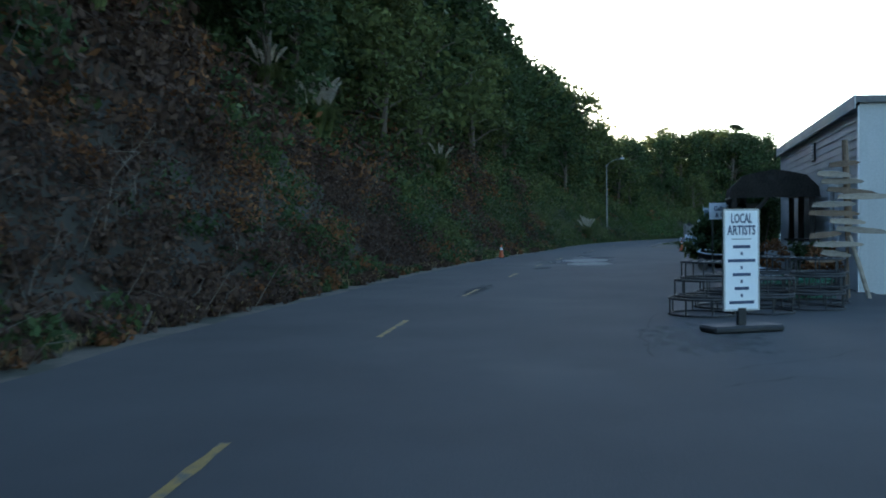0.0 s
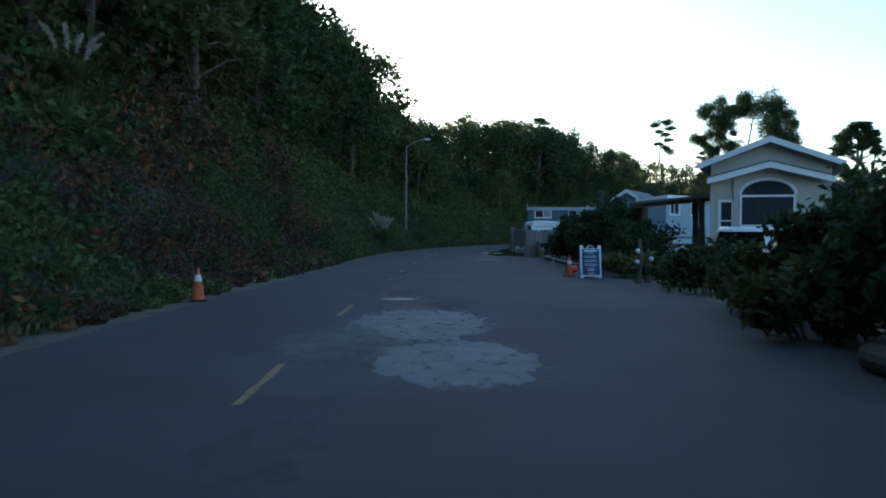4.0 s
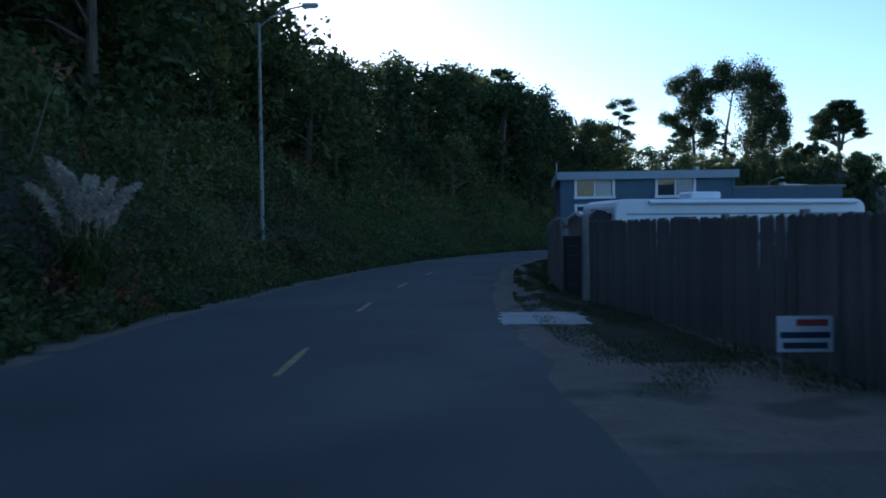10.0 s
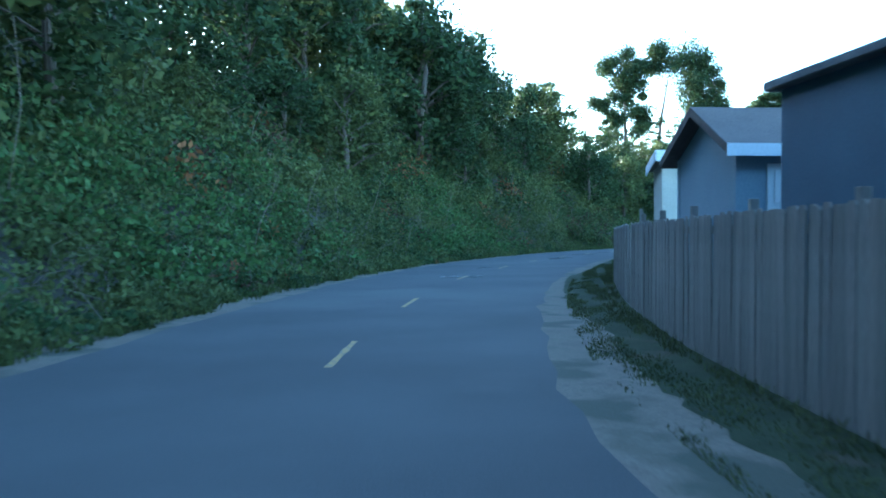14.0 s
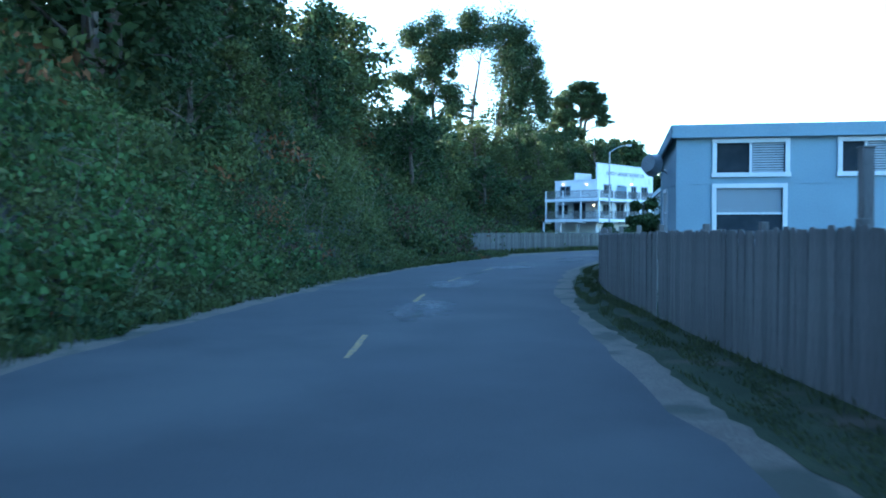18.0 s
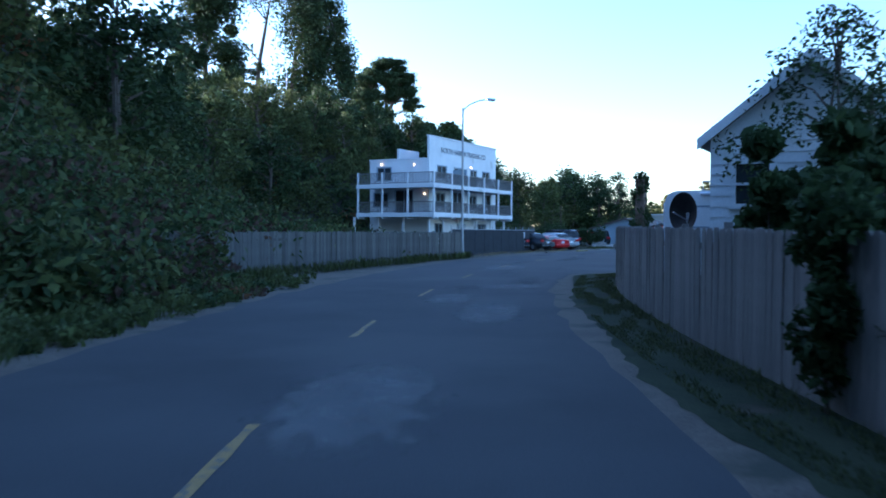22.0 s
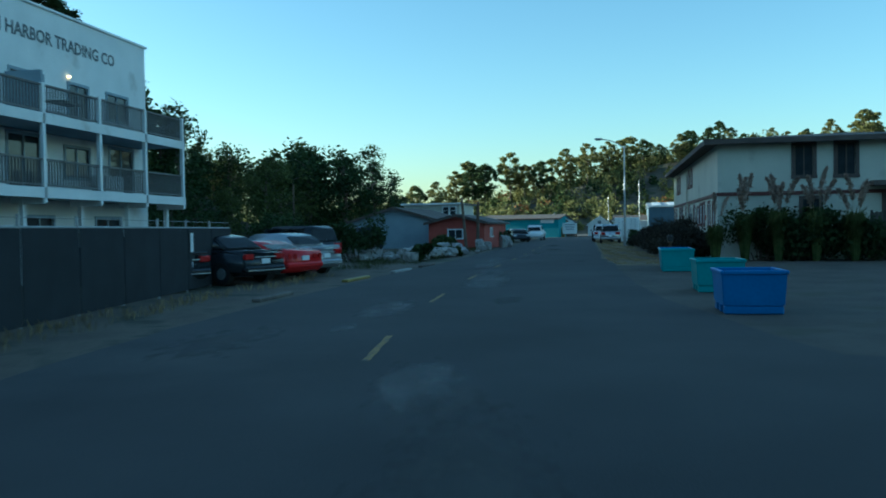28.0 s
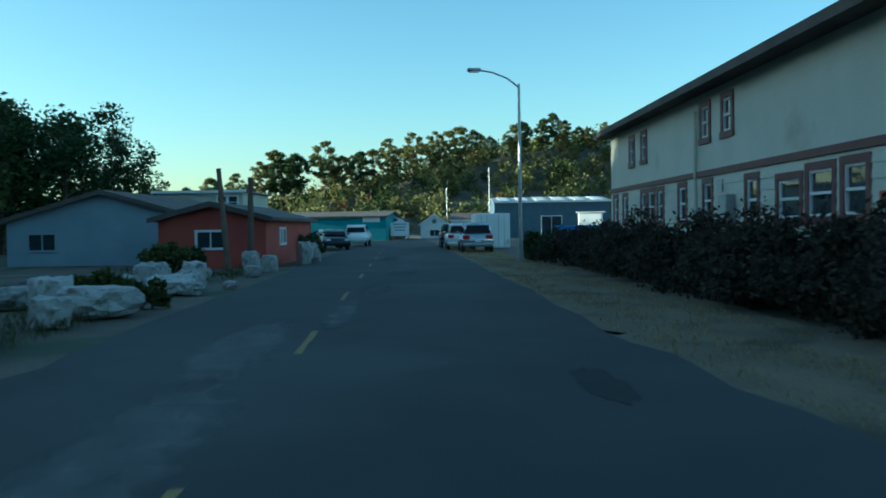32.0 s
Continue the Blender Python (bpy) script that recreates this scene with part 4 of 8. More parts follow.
# ---- the trading building with its balconies ----
def trading_house():
    h = thing("trading_house", facing(116.84, 182.62, 131.73, 184.15), "white three-storey trading building with two tiers of railed balconies", "building")
    L, D = 14.97, 7.3

    def wall(m, length, z0, z1, holes, thick=0.18):
        o = part("wall", holed(length, z0, z1, [(x, x + w, z, z + hh) for x, z, w, hh in holes], thick), WHITE, h)
        o.matrix_basis = m
        for x, z, w, hh in holes:
            window(h, m @ pose(x, 0, z), w, hh, 0.1, GREY_BLUE, PANE, True)
        return o

    fr = pose(2.75, 2.0, 0)
    wall(fr, 12.75, 5.25, 9.3, [(1.4, 6.0, 1.5, 0.95), (4.4, 5.35, 1.6, 1.6), (7.5, 5.35, 1.1, 1.6), (9.9, 6.0, 1.4, 0.95)])
    wall(fr, 12.75, 2.95, 5.0, [(1.2, 3.6, 1.4, 1.05), (4.2, 3.0, 1.6, 1.85), (7.2, 3.6, 1.4, 1.05), (10.0, 3.0, 1.6, 1.85)])
    wall(pose(2.75, 2.0, 0), 12.75, -0.05, 2.7, [(1.0, 1.2, 1.4, 0.9), (5.0, 1.2, 1.4, 0.9), (9.0, 1.2, 1.6, 0.9)])
    side = pose(2.75, 7.8, 0, 0, 0, -90)
    wall(side, 5.6, 2.95, 7.45, [(0.5, 3.6, 1.3, 1.05), (2.6, 3.0, 1.6, 1.85), (0.8, 5.8, 1.3, 1.0)])
    wall(side, 5.6, -0.05, 2.7, [])
    part("wall", box(15.32, 15.5, 2.2, 9.8, -0.05, 8.0), WHITE, h)
    part("wall", box(2.93, 15.32, 7.62, 7.8, -0.05, 7.45), WHITE, h)
    part("wall", box(2.93, 6.2, 5.0, 5.2, 7.45, 8.4), WHITE, h)
    part("roof", box(2.93, 15.32, 2.2, 7.6, 7.2, 7.35), ROOF_GREY, h)
    part("parapet_cap", box(2.65, 15.6, 1.92, 2.26, 9.3, 9.4, 0.02), WHITE, h)
    part("parapet_cap", box(2.68, 2.98, 2.3, 7.85, 7.45, 7.54, 0.02), WHITE, h)
    for z0 in (2.72, 5.02):
        part("balcony_deck", box(0.05, L, 0.05, 2.0, z0, z0 + 0.2), GREY_BLUE, h)
        part("balcony_deck", box(0.05, 2.75, 2.0, 7.3, z0, z0 + 0.2), GREY_BLUE, h)
        part("rim_board", box(0, L + 0.05, 0, 0.045, z0 - 0.06, z0 + 0.26), WHITE, h)
        part("rim_board", box(0, 0.045, 0.05, 7.3, z0 - 0.06, z0 + 0.26), WHITE, h)
    post = mesh_of("post", box(-0.07, 0.07, -0.07, 0.07, 2.5, 6.22, 0.01), WHITE)
    leg = mesh_of("post", box(-0.08, 0.08, -0.08, 0.08, -0.05, 2.66, 0.01), WHITE)
    spots = [(x, 0.09) for x in (0.09, 3.05, 6.05, 9.05, 12.0, L - 0.07)] + [(0.09, y) for y in (2.45, 4.85, 7.2)]
    for x, y in spots:
        piece("post", post, h, pose(x, y - 0.02, 0))
        piece("post", leg, h, pose(max(x, 0.7) if y < 1 else 0.7, y + 0.75, 0))
        part("bracket", box(max(x, 0.7) - 0.06, max(x, 0.7) + 0.06, 0.05, 1.2, 2.48, 2.7) if y < 1 else box(0.05, 1.0, y - 0.06, y + 0.06, 2.48, 2.7), WHITE, h)
    bal = mesh_of("baluster", box(-0.02, 0.02, -0.02, 0.02, 0, 0.8), RAIL_WOOD)
    for z0 in (3.02, 5.32):
        for (x0, y0), (x1, y1) in (((0.1, 0.09), (L, 0.09)), ((0.09, 0.1), (0.09, 7.2))):
            part("handrail", box(x0 - 0.05, x1 + 0.05, y0 - 0.05, y1 + 0.05, z0 + 0.8, z0 + 0.86), RAIL_WOOD, h)
            part("bottom_rail", box(x0 - 0.025, x1 + 0.025, y0 - 0.025, y1 + 0.025, z0 + 0.02, z0 + 0.07), RAIL_WOOD, h)
            n = int((x1 - x0 + y1 - y0) / 0.14)
            for i in range(n):
                k = (i + 0.5) / n
                piece("baluster", bal, h, pose(x0 + (x1 - x0) * k, y0 + (y1 - y0) * k, z0))
    words("NORTH HARBOR TRADING CO", 0.62, INK_GREY, h, pose(2.75 + 6.2, 1.985, 8.3, 90), 8.5)
    for x, y, z in ((2.66, 3.4, 7.0), (2.66, 6.6, 7.1), (10.2, 1.93, 7.2), (2.66, 2.4, 4.6)):
        part("wall_lamp", tube((x, y - 0.05, z), (x, y + 0.05, z), 0.05), LAMP_GLOW, h)
    part("balcony_box", box(11.2, 12.4, 1.2, 1.8, 2.93, 3.7, 0.03), WHITE, h, "white cabinet standing on the balcony")
    part("balcony_screen", box(6.9, 7.0, 0.7, 2.0, 5.23, 6.8), GREY_BLUE, h)
    part("balcony_table", box(7.8, 9.0, 0.6, 1.2, 5.9, 5.97), METAL_DARK, h)
    return h


trading_house()


# ---- cream block with maroon windows ----
def cream_block():
    ln, dp = 24.5, 13.0
    m = facing(164.5, 165.05, 140.1, 162.9)
    up = [(3.1, 3.72, 0.5, 0.85, False), (4.75, 3.72, 0.5, 0.85, False), (11.0, 3.8, 0.55, 0.83, False), (12.65, 3.8, 0.55, 0.83, False)]
    low = [(0.55, 1.62, 0.55, 0.9, False), (2.1, 1.62, 0.55, 0.9, False), (4.7, 1.6, 0.55, 0.95, False), (5.6, 1.6, 0.7, 0.95, False), (6.75, 1.6, 0.55, 0.95, False), (9.0, 1.6, 0.6, 0.95, False), (11.2, 1.65, 0.55, 0.9, False), (14.2, 1.55, 0.6, 0.95, False), (15.95, 1.58, 1.0, 0.8, False), (17.35, 1.6, 0.95, 0.9, False), (18.75, 1.62, 0.75, 0.9, False), (21.0, 1.5, 0.7, 1.0, False), (22.7, 1.5, 0.8, 0.95, False)]
    h = house_block("long cream two-storey building with maroon-framed windows", m, ln, dp, 5.02, -0.05, CREAM, ROOF_BROWN, up + low,
                    right=[(3.2, 3.6, 0.7, 1.3), (4.9, 3.6, 0.7, 1.3), (3.5, 1.55, 0.65, 1.0), (6.8, 1.4, 1.6, 1.2)], trim=MAROON, win_trim=0.16, gable=1.0, roof_kind="hip", overhang=0.6, fascia=ROOF_BROWN)
    holes = [(x, x + w, z, z + hh) for x, z, w, hh, _ in low]
    lap_boards(h, pose(0, 0, 0), ln, 0.6, 2.72, CREAM, 0.27, holes)
    part("belt_board", box(-0.03, ln + 0.03, -0.05, -0.002, 2.76, 2.92), MAROON, h)
    part("belt_board", box(ln + 0.002, ln + 0.05, 0, dp, 2.76, 2.92), MAROON, h)
    part("downpipe", tube((10.6, -0.07, 0.3), (10.6, -0.07, 4.6), 0.045), CREAM, h)
    part("meter_box", box(12.9, 13.5, -0.28, -0.035, 1.5, 2.2, 0.02), METAL_GREY, h)
    part("meter_box", box(10.75, 11.0, -0.2, -0.035, 1.4, 1.9, 0.02), METAL_GREY, h)
    part("louvre_vent", box(12.25, 12.65, -0.06, -0.035, 2.3, 2.62), METAL_GREY, h)
    part("notice", box(19.95, 20.3, -0.045, -0.034, 1.75, 2.0), RED_WALL, h, "small red and white notice")
    part("overhang_deck", box(ln + 0.05, ln + 1.2, 6.0, dp, 3.05, 3.25), ROOF_BROWN, h)
    return h


cream_block()

# ---- bungalows on the other side of the road at the end ----
red = house_block("low red stucco bungalow with a brown roof", facing(163.1, 183.3, 163.4, 179.1), 4.3, 12, 1.95, -0.05, RED_WALL, ROOF_BROWN, [(1.55, 0.8, 1.05, 0.62)], right=[(3.0, 0.9, 0.5, 0.6), (3.8, 0.9, 0.5, 0.6)], gable=0.55, roof_kind="ridge_y", overhang=0.35, fascia=ROOF_BROWN)
grey = house_block("grey-blue stucco bungalow with a low gabled roof", facing(167.0, 192.0, 167.4, 183.2), 8.9, 12, 2.0, -0.05, GREY_BLUE, ROOF_BROWN, [(1.0, 0.7, 1.2, 0.7)], gable=1.25, roof_kind="ridge_y", overhang=0.35, fascia=ROOF_BROWN, trim=GREY_BLUE)
back = house_block("white flat-roofed house with sash windows behind the bungalows", facing(189.0, 194.1, 189.3, 188.0), 6.2, 8, 4.2, -0.05, BEIGE, ROOF_GREY, [(4.4, 3.1, 0.6, 0.8, False), (5.2, 3.1, 0.6, 0.8, False)], roof_kind="flat", overhang=0.3)
teal = house_block("long teal-walled harbour shed with a dark roof", facing(227.2, 195.0, 227.6, 182.7), 12.3, 18, 2.8, -0.05, TEAL_WALL, ROOF_BROWN, [], gable=0.7, roof_kind="ridge_x", overhang=0.3, fascia=ROOF_BROWN)
part("white_sign", box(9.6, 11.6, -0.06, -0.002, 2.2, 2.9), SIGN_WHITE, teal)
part("canopy", box(-3.5, 0.6, -9.0, -2.0, 2.3, 2.45), WHITE, teal, "white flat canopy on posts")
for x, y in ((-3.2, -8.6), (0.3, -8.6), (-3.2, -2.4), (0.3, -2.4)):
    part("canopy_post", box(x - 0.06, x + 0.06, y - 0.06, y + 0.06, -0.05, 2.3), WHITE, teal)
part("false_gable", prism([(-2.2, 2.45), (-0.4, 2.45), (-0.4, 3.0), (-0.9, 3.6), (-1.3, 3.9), (-1.7, 3.6), (-2.2, 3.0)], -8.9, -8.7), WHITE, teal)
brown = house_block("brown gabled harbour office with a white window", facing(238.0, 188.0, 238.3, 182.0), 6.0, 8, 2.4, -0.05, WOOD_BROWN, ROOF_BROWN, [(2.2, 1.8, 1.2, 0.5)], gable=1.2, roof_kind="ridge_y", overhang=0.3, fascia=WHITE)
gable = house_block("small white gabled harbour building", facing(244.9, 180.2, 245.1, 176.4), 3.8, 9, 1.9, -0.05, WHITE, ROOF_BROWN, [(1.3, 0.3, 1.2, 0.8)], gable=1.3, roof_kind="ridge_y", overhang=0.25)
part("wall_emblem", tube((1.9, -0.02, 2.3), (1.9, -0.06, 2.3), 0.32, None, 16), INK_GREY, gable)
low = house_block("long low dark-roofed shed with a pale wall", facing(246.0, 176.0, 246.5, 158.0), 18, 9, 2.4, -0.05, WHITE, ROOF_BROWN, [], gable=0.9, roof_kind="ridge_x", overhang=0.3)
shed = house_block("large blue metal shed with translucent roof strips", facing(240.6, 170.0, 241.6, 154.8), 15.2, 14, 4.6, -0.05, BLUE_DARK, METAL_GREY, [(6.2, 0.1, 2.6, 2.6)], gable=0.7, roof_kind="ridge_x", overhang=0.2)
for k in range(6):
    part("roof_strip", prism([(-0.22, 4.72), (6.6, 5.37), (6.6, 5.42), (-0.22, 4.77)], k * 2.5 + 0.6, k * 2.5 + 2.0), SIGN_WHITE, shed).matrix_basis = pose(0, 0, 0.06, 0, 0, 90) @ Matrix.Diagonal((1, -1, 1, 1))
# ---- leaf tools ----
def leaf_arrays(centres, sizes, rng, flat=0.0, droop=0.0, ratio=2.0):
    """Folded pointed leaves, four corners each, at the centres, turned at random."""
    n = len(centres)
    d = rng.normal(size=(n, 3))
    d[:, 2] = d[:, 2] * (1 - flat) - droop
    d /= np.linalg.norm(d, axis=1)[:, None]
    e = np.cross(d, rng.normal(size=(n, 3)))
    e /= np.linalg.norm(e, axis=1)[:, None]
    f = np.cross(d, e)
    s = np.asarray(sizes)[:, None]
    v = np.stack([centres - d * s, centres + e * s / ratio + f * s * 0.18, centres + d * s, centres - e * s / ratio + f * s * 0.18], 1)
    return v.reshape(-1, 3)


def leaf_mesh(name, verts, material, faces_extra=None):
    n = len(verts) // 4
    me = bpy.data.meshes.new(name)
    tri = np.arange(n)[:, None] * 4 + np.array([[0, 1, 2, 0, 2, 3]])
    me.vertices.add(len(verts))
    me.vertices.foreach_set("co", np.asarray(verts, np.float32).ravel())
    me.loops.add(n * 6)
    me.loops.foreach_set("vertex_index", tri.astype(np.int32).ravel())
    me.polygons.add(n * 2)
    me.polygons.foreach_set("loop_start", np.arange(0, n * 6, 3, dtype=np.int32))
    me.update(calc_edges=True)
    me.validate()
    me.materials.append(material)
    return me


def clump_leaves(centres, radii, per, rng, size=(0.1, 0.22), squash=0.8, shell=0.55):
    """Leaves in rounded clumps, more of them near the outside."""
    n = len(centres) * per
    d = rng.normal(size=(n, 3))
    d /= np.linalg.norm(d, axis=1)[:, None]
    r = (shell + (1 - shell) * rng.rand(n)) ** 0.7
    c = np.repeat(centres, per, 0)
    rad = np.repeat(radii, per)[:, None]
    p = c + d * r[:, None] * rad * np.array([1, 1, squash]) * (0.75 + 0.5 * rng.rand(n))[:, None]
    return p, rng.uniform(*size, n)


def stuff(name, me, label, category):
    return tagged(new(name, me), label, category, kind="stuff")


# ---- road markings and patches ----
def on_road(name, s, n, outline, z, material, label, category, turn=0.0, kind="structure"):
    m = beside(s, n, z, turn)
    ob = part(name, ([(m @ Vector((x, y, 0)))[:] for x, y in outline], [], [tuple(range(len(outline)))]), material)
    return tagged(ob, label, category, kind=kind)


def dash_n(s):
    return float(np.interp(s, [0, 12, 28, 75, 83, 106, 113, 130, 138, 153, 168, 176, 183, 216, 231, 246, 460], [-1.75, -1.75, -1.45, -1.53, -1.6, -1.47, -1.25, -1.36, -1.25, -0.9, -1.45, -1.48, -1.32, -1.2, -1.37, -1.25, -1.0]))


s_dash = [-3.6, 3.6, 11.6, 18.8, 26.5, 34.0, 41.5, 57.5, 65.2, 73.3, 81.4, 88.9, 96.4, 103.8, 111.2, 118.6, 128.3, 136.3, 144.0, 152.0, 159.4, 166.8, 174.3, 181.8, 189.6, 198.0, 206.4, 214.7, 222.2, 229.8, 237.2, 244.6, 252.0, 259.6, 267.2, 275, 283, 291]
rng = random.Random(3)
for s in s_dash:
    n = dash_n(s)
    pts = [(k * 0.32, -0.045 + rng.uniform(-0.014, 0.014)) for k in range(8)] + [(k * 0.32, 0.045 + rng.uniform(-0.014, 0.014)) for k in range(7, -1, -1)]
    on_road("lane_dash", s, n, pts, 0.006, YELLOW_LINE, "faded yellow centre line dash on the asphalt", "road marking")


def blob(rx, ry, seed, n=44):
    """A ragged worn outline."""
    out = []
    for k in range(n):
        c, v = math.cos(k * 2 * math.pi / n), math.sin(k * 2 * math.pi / n)
        q = 1 + 0.45 * noise.noise(Vector((c * 1.6 + seed * 3.1, v * 1.6, seed))) + 0.16 * noise.noise(Vector((c * 4, v * 4 + seed, 2)))
        out.append((rx * c * q, ry * v * q))
    return out


def quad(w, d, seed=0, n=12):
    r = random.Random(seed)
    j = lambda: r.uniform(-0.07, 0.07)
    return [(w * k / n - w / 2, -d / 2 + j()) for k in range(n)] + [(w / 2 + j(), d * (k / n - 0.5)) for k in range(n)] + [(w / 2 - w * k / n, d / 2 + j()) for k in range(n)] + [(-w / 2 + j(), d / 2 - d * k / n) for k in range(n)]


def sheet(name, s, n, length, width, z, material, label, category="road patch"):
    """A flat sheet along the road; its material breaks up the edge."""
    ob = part(name, ([(-length / 2, -width / 2, 0), (length / 2, -width / 2, 0), (length / 2, width / 2, 0), (-length / 2, width / 2, 0)], [], [(0, 1, 2, 3)]), material)
    ob.matrix_basis = beside(s, n, z)
    return tagged(ob, label, category, kind="structure")


P, F = WORN_PALE, WORN_FAINT
WEAR = ((36.6, 0.5, 4.6, 2.6, WORN_BARE), (40.6, 0.0, 6.0, 3.0, WORN_BARE), (38.2, -1.2, 5.0, 2.0, P), (47.0, -0.7, 4.6, 1.6, F), (44.2, 0.5, 4.6, 2.0, F), (53.4, -1.3, 4.0, 0.9, P), (57.0, -1.35, 3.0, 0.6, F), (32.5, -1.0, 3.0, 1.3, F), (20.8, -1.6, 6.0, 0.8, F), (11.8, 2.7, 4.4, 2.2, F),
        (130.0, -1.95, 2.0, 0.85, P), (130.1, -1.1, 1.9, 0.9, P), (136.9, -1.95, 2.4, 0.7, P), (150.6, -0.6, 5.0, 1.6, P), (158.6, -0.8, 6.0, 1.8, P), (149.4, -0.7, 4.2, 0.7, F), (164.5, -1.2, 4.0, 1.0, F), (170.0, -0.75, 5.0, 1.9, P), (178.2, 0.4, 5.2, 1.6, P), (181.5, -0.6, 4.0, 1.4, P), (185.1, -0.5, 2.6, 1.9, F), (185.6, 0.8, 2.4, 1.7, P), (188.6, 0.9, 5.0, 1.6, F), (197.8, -1.1, 7.5, 2.1, P), (193.0, -0.2, 3.0, 1.0, F),
        (209.2, 0.0, 10.0, 1.6, F), (204.0, -1.4, 5.0, 1.2, F), (213.4, -0.5, 3.4, 1.2, P), (216.4, -3.5, 4.6, 1.8, F), (217.9, -2.1, 1.4, 0.5, P), (220.9, -1.9, 4.6, 1.3, P), (222.6, 0.3, 3.0, 0.9, F), (228.6, -0.7, 7.0, 1.7, P), (233.5, -1.05, 8.5, 1.5, P), (237.2, -1.85, 5.5, 1.2, F), (240.4, -1.9, 6.0, 1.4, P), (245.6, -2.05, 7.5, 1.4, P), (249.5, -1.05, 6.5, 0.7, P), (255.0, -0.6, 5.0, 1.2, F), (263.0, 0.0, 7.0, 1.6, F), (275.0, -0.4, 9.0, 1.4, F))
for i, (s, n, w, d, mat) in enumerate(WEAR):
    sheet("worn_asphalt", s, n, w, d, 0.0042 + 0.00012 * (i % 9), mat, "ragged pale worn patch on the asphalt" if mat is P else "faint worn streak on the asphalt")
on_road("asphalt_patch", 242.3, 1.9, blob(0.9, 0.22, 15), 0.0056, TAR, "dark stain on the asphalt", "road patch")
on_road("asphalt_patch", 72.8, 0.3, blob(0.3, 0.12, 28), 0.0056, TAR, "dark stain on the asphalt", "road patch")
on_road("concrete_slab", 87.3, 1.95, quad(2.2, 1.5, 5), 0.005, CONCRETE, "pale concrete slab set flush in the road's edge", "road patch")


def crack(points, width, seed):
    r = random.Random(seed)
    left, right = [], []
    for (s0, n0), (s1, n1) in zip(points, points[1:]):
        for k in range(6):
            s, n = s0 + (s1 - s0) * k / 6 + r.uniform(-0.05, 0.05), n0 + (n1 - n0) * k / 6 + r.uniform(-0.06, 0.06)
            w = width * r.uniform(0.4, 1.2)
            left.append((*along(s, n - w), 0.0075))
            right.append((*along(s, n + w), 0.0075))
    k = len(left)
    ob = part("road_crack", (left + right, [], [(i, i + 1, k + i + 1, k + i) for i in range(k - 1)]), TAR)
    tagged(ob, "jagged dark crack in the asphalt", "road crack", kind="structure")


for i, (pts, w) in enumerate((([(8, 2.2), (8.6, 3.0), (8.2, 4.4), (9.2, 5.2)], 0.025), ([(10, 1.8), (12.5, 2.0), (15, 2.4), (16.5, 3.2)], 0.02), ([(9, 2.4), (9.8, 3.6), (10.8, 4.6)], 0.02), ([(126.5, -2.6), (127.2, -1.2), (127.0, -0.4)], 0.03), ([(150, -2.9), (151, -2.0), (150.6, -1.2)], 0.03), ([(162, -3.2), (163, -2.4), (162.5, -1.4)], 0.025), ([(166.5, -3.0), (167.2, -2.2)], 0.03), ([(194, 0.9), (197, 1.3), (200, 1.2), (203, 1.9)], 0.05), ([(96, -2.9), (97, -2.0)], 0.03))):
    crack(pts, w, i)


# ---- small makers ----
def street_lamp(x, y, height, arm_turn, label, group="street lamps", material=None):
    metal = material or METAL_GREY
    t = thing("street_lamp", pose(x, y, 0, 0, 0, arm_turn), label, "street lamp", group)
    part("base", tube((0, 0, -0.05), (0, 0, 0.75), 0.13, 0.11, 12), CONCRETE, t)
    part("pole", tube((0, 0, 0.7), (0, 0, height), 0.085, 0.055, 12), metal, t)
    part("arm", pipe([(0, 0, height - 0.15), (0.5, 0, height + 0.25), (1.1, 0, height + 0.5), (1.7, 0, height + 0.62)], 0.035, 8), metal, t)
    part("lamp_head", box(1.6, 2.2, -0.12, 0.12, height + 0.56, height + 0.7, 0.04), METAL_GREY, t)
    part("lens", box(1.68, 2.12, -0.09, 0.09, height + 0.53, height + 0.562), SIGN_WHITE, t)
    return t


street_lamp(105.3, 172.4, 8.85, -28, "galvanised street lamp with a curved arm beside the fence")
street_lamp(166.2, 168.7, 7.55, 92, "galvanised street lamp with a curved arm by the hedge")
street_lamp(150, 232, 10, 180, "distant street lamp on the bluff")
bpy.data.objects["street_lamp.002"].location.z = float(ground_height(150, 232))


def traffic_cone(m, label):
    t = thing("traffic_cone", m, label, "traffic cone", "traffic cones")
    part("base", box(-0.18, 0.18, -0.18, 0.18, 0, 0.04, 0.01), BLACK, t)
    part("cone", tube((0, 0, 0.04), (0, 0, 0.7), 0.14, 0.03, 16), ORANGE, t)
    part("reflective_band", tube((0, 0, 0.42), (0, 0, 0.56), 0.082, 0.059, 16), SIGN_WHITE, t, "white reflective band")
    return t


traffic_cone(pose(15.2, 53.25, 0), "orange traffic cone with a pale band beside a sign")
traffic_cone(pose(3.13, 44.99, 0), "orange traffic cone at the foot of the bluff")
part_ball = thing("traffic_cone", pose(16.0, 54.9, 0.18, 84, 0, -45), "orange traffic cone lying on its side", "traffic cone", "traffic cones")
part("cone", tube((0, 0, -0.3), (0, 0, 0.35), 0.16, 0.04, 16), ORANGE, part_ball)
part("base", box(-0.18, 0.18, -0.18, 0.18, -0.34, -0.3, 0.01), BLACK, part_ball)


def text_bars(parent, m, rows, w, gap, h, material):
    for i, k in enumerate(rows):
        if k:
            b = part("text_line", box(-w * k / 2, w * k / 2, -0.006, -0.001, -h / 2, h / 2), material, parent)
            b.matrix_basis = m @ pose(0, 0, -i * gap)


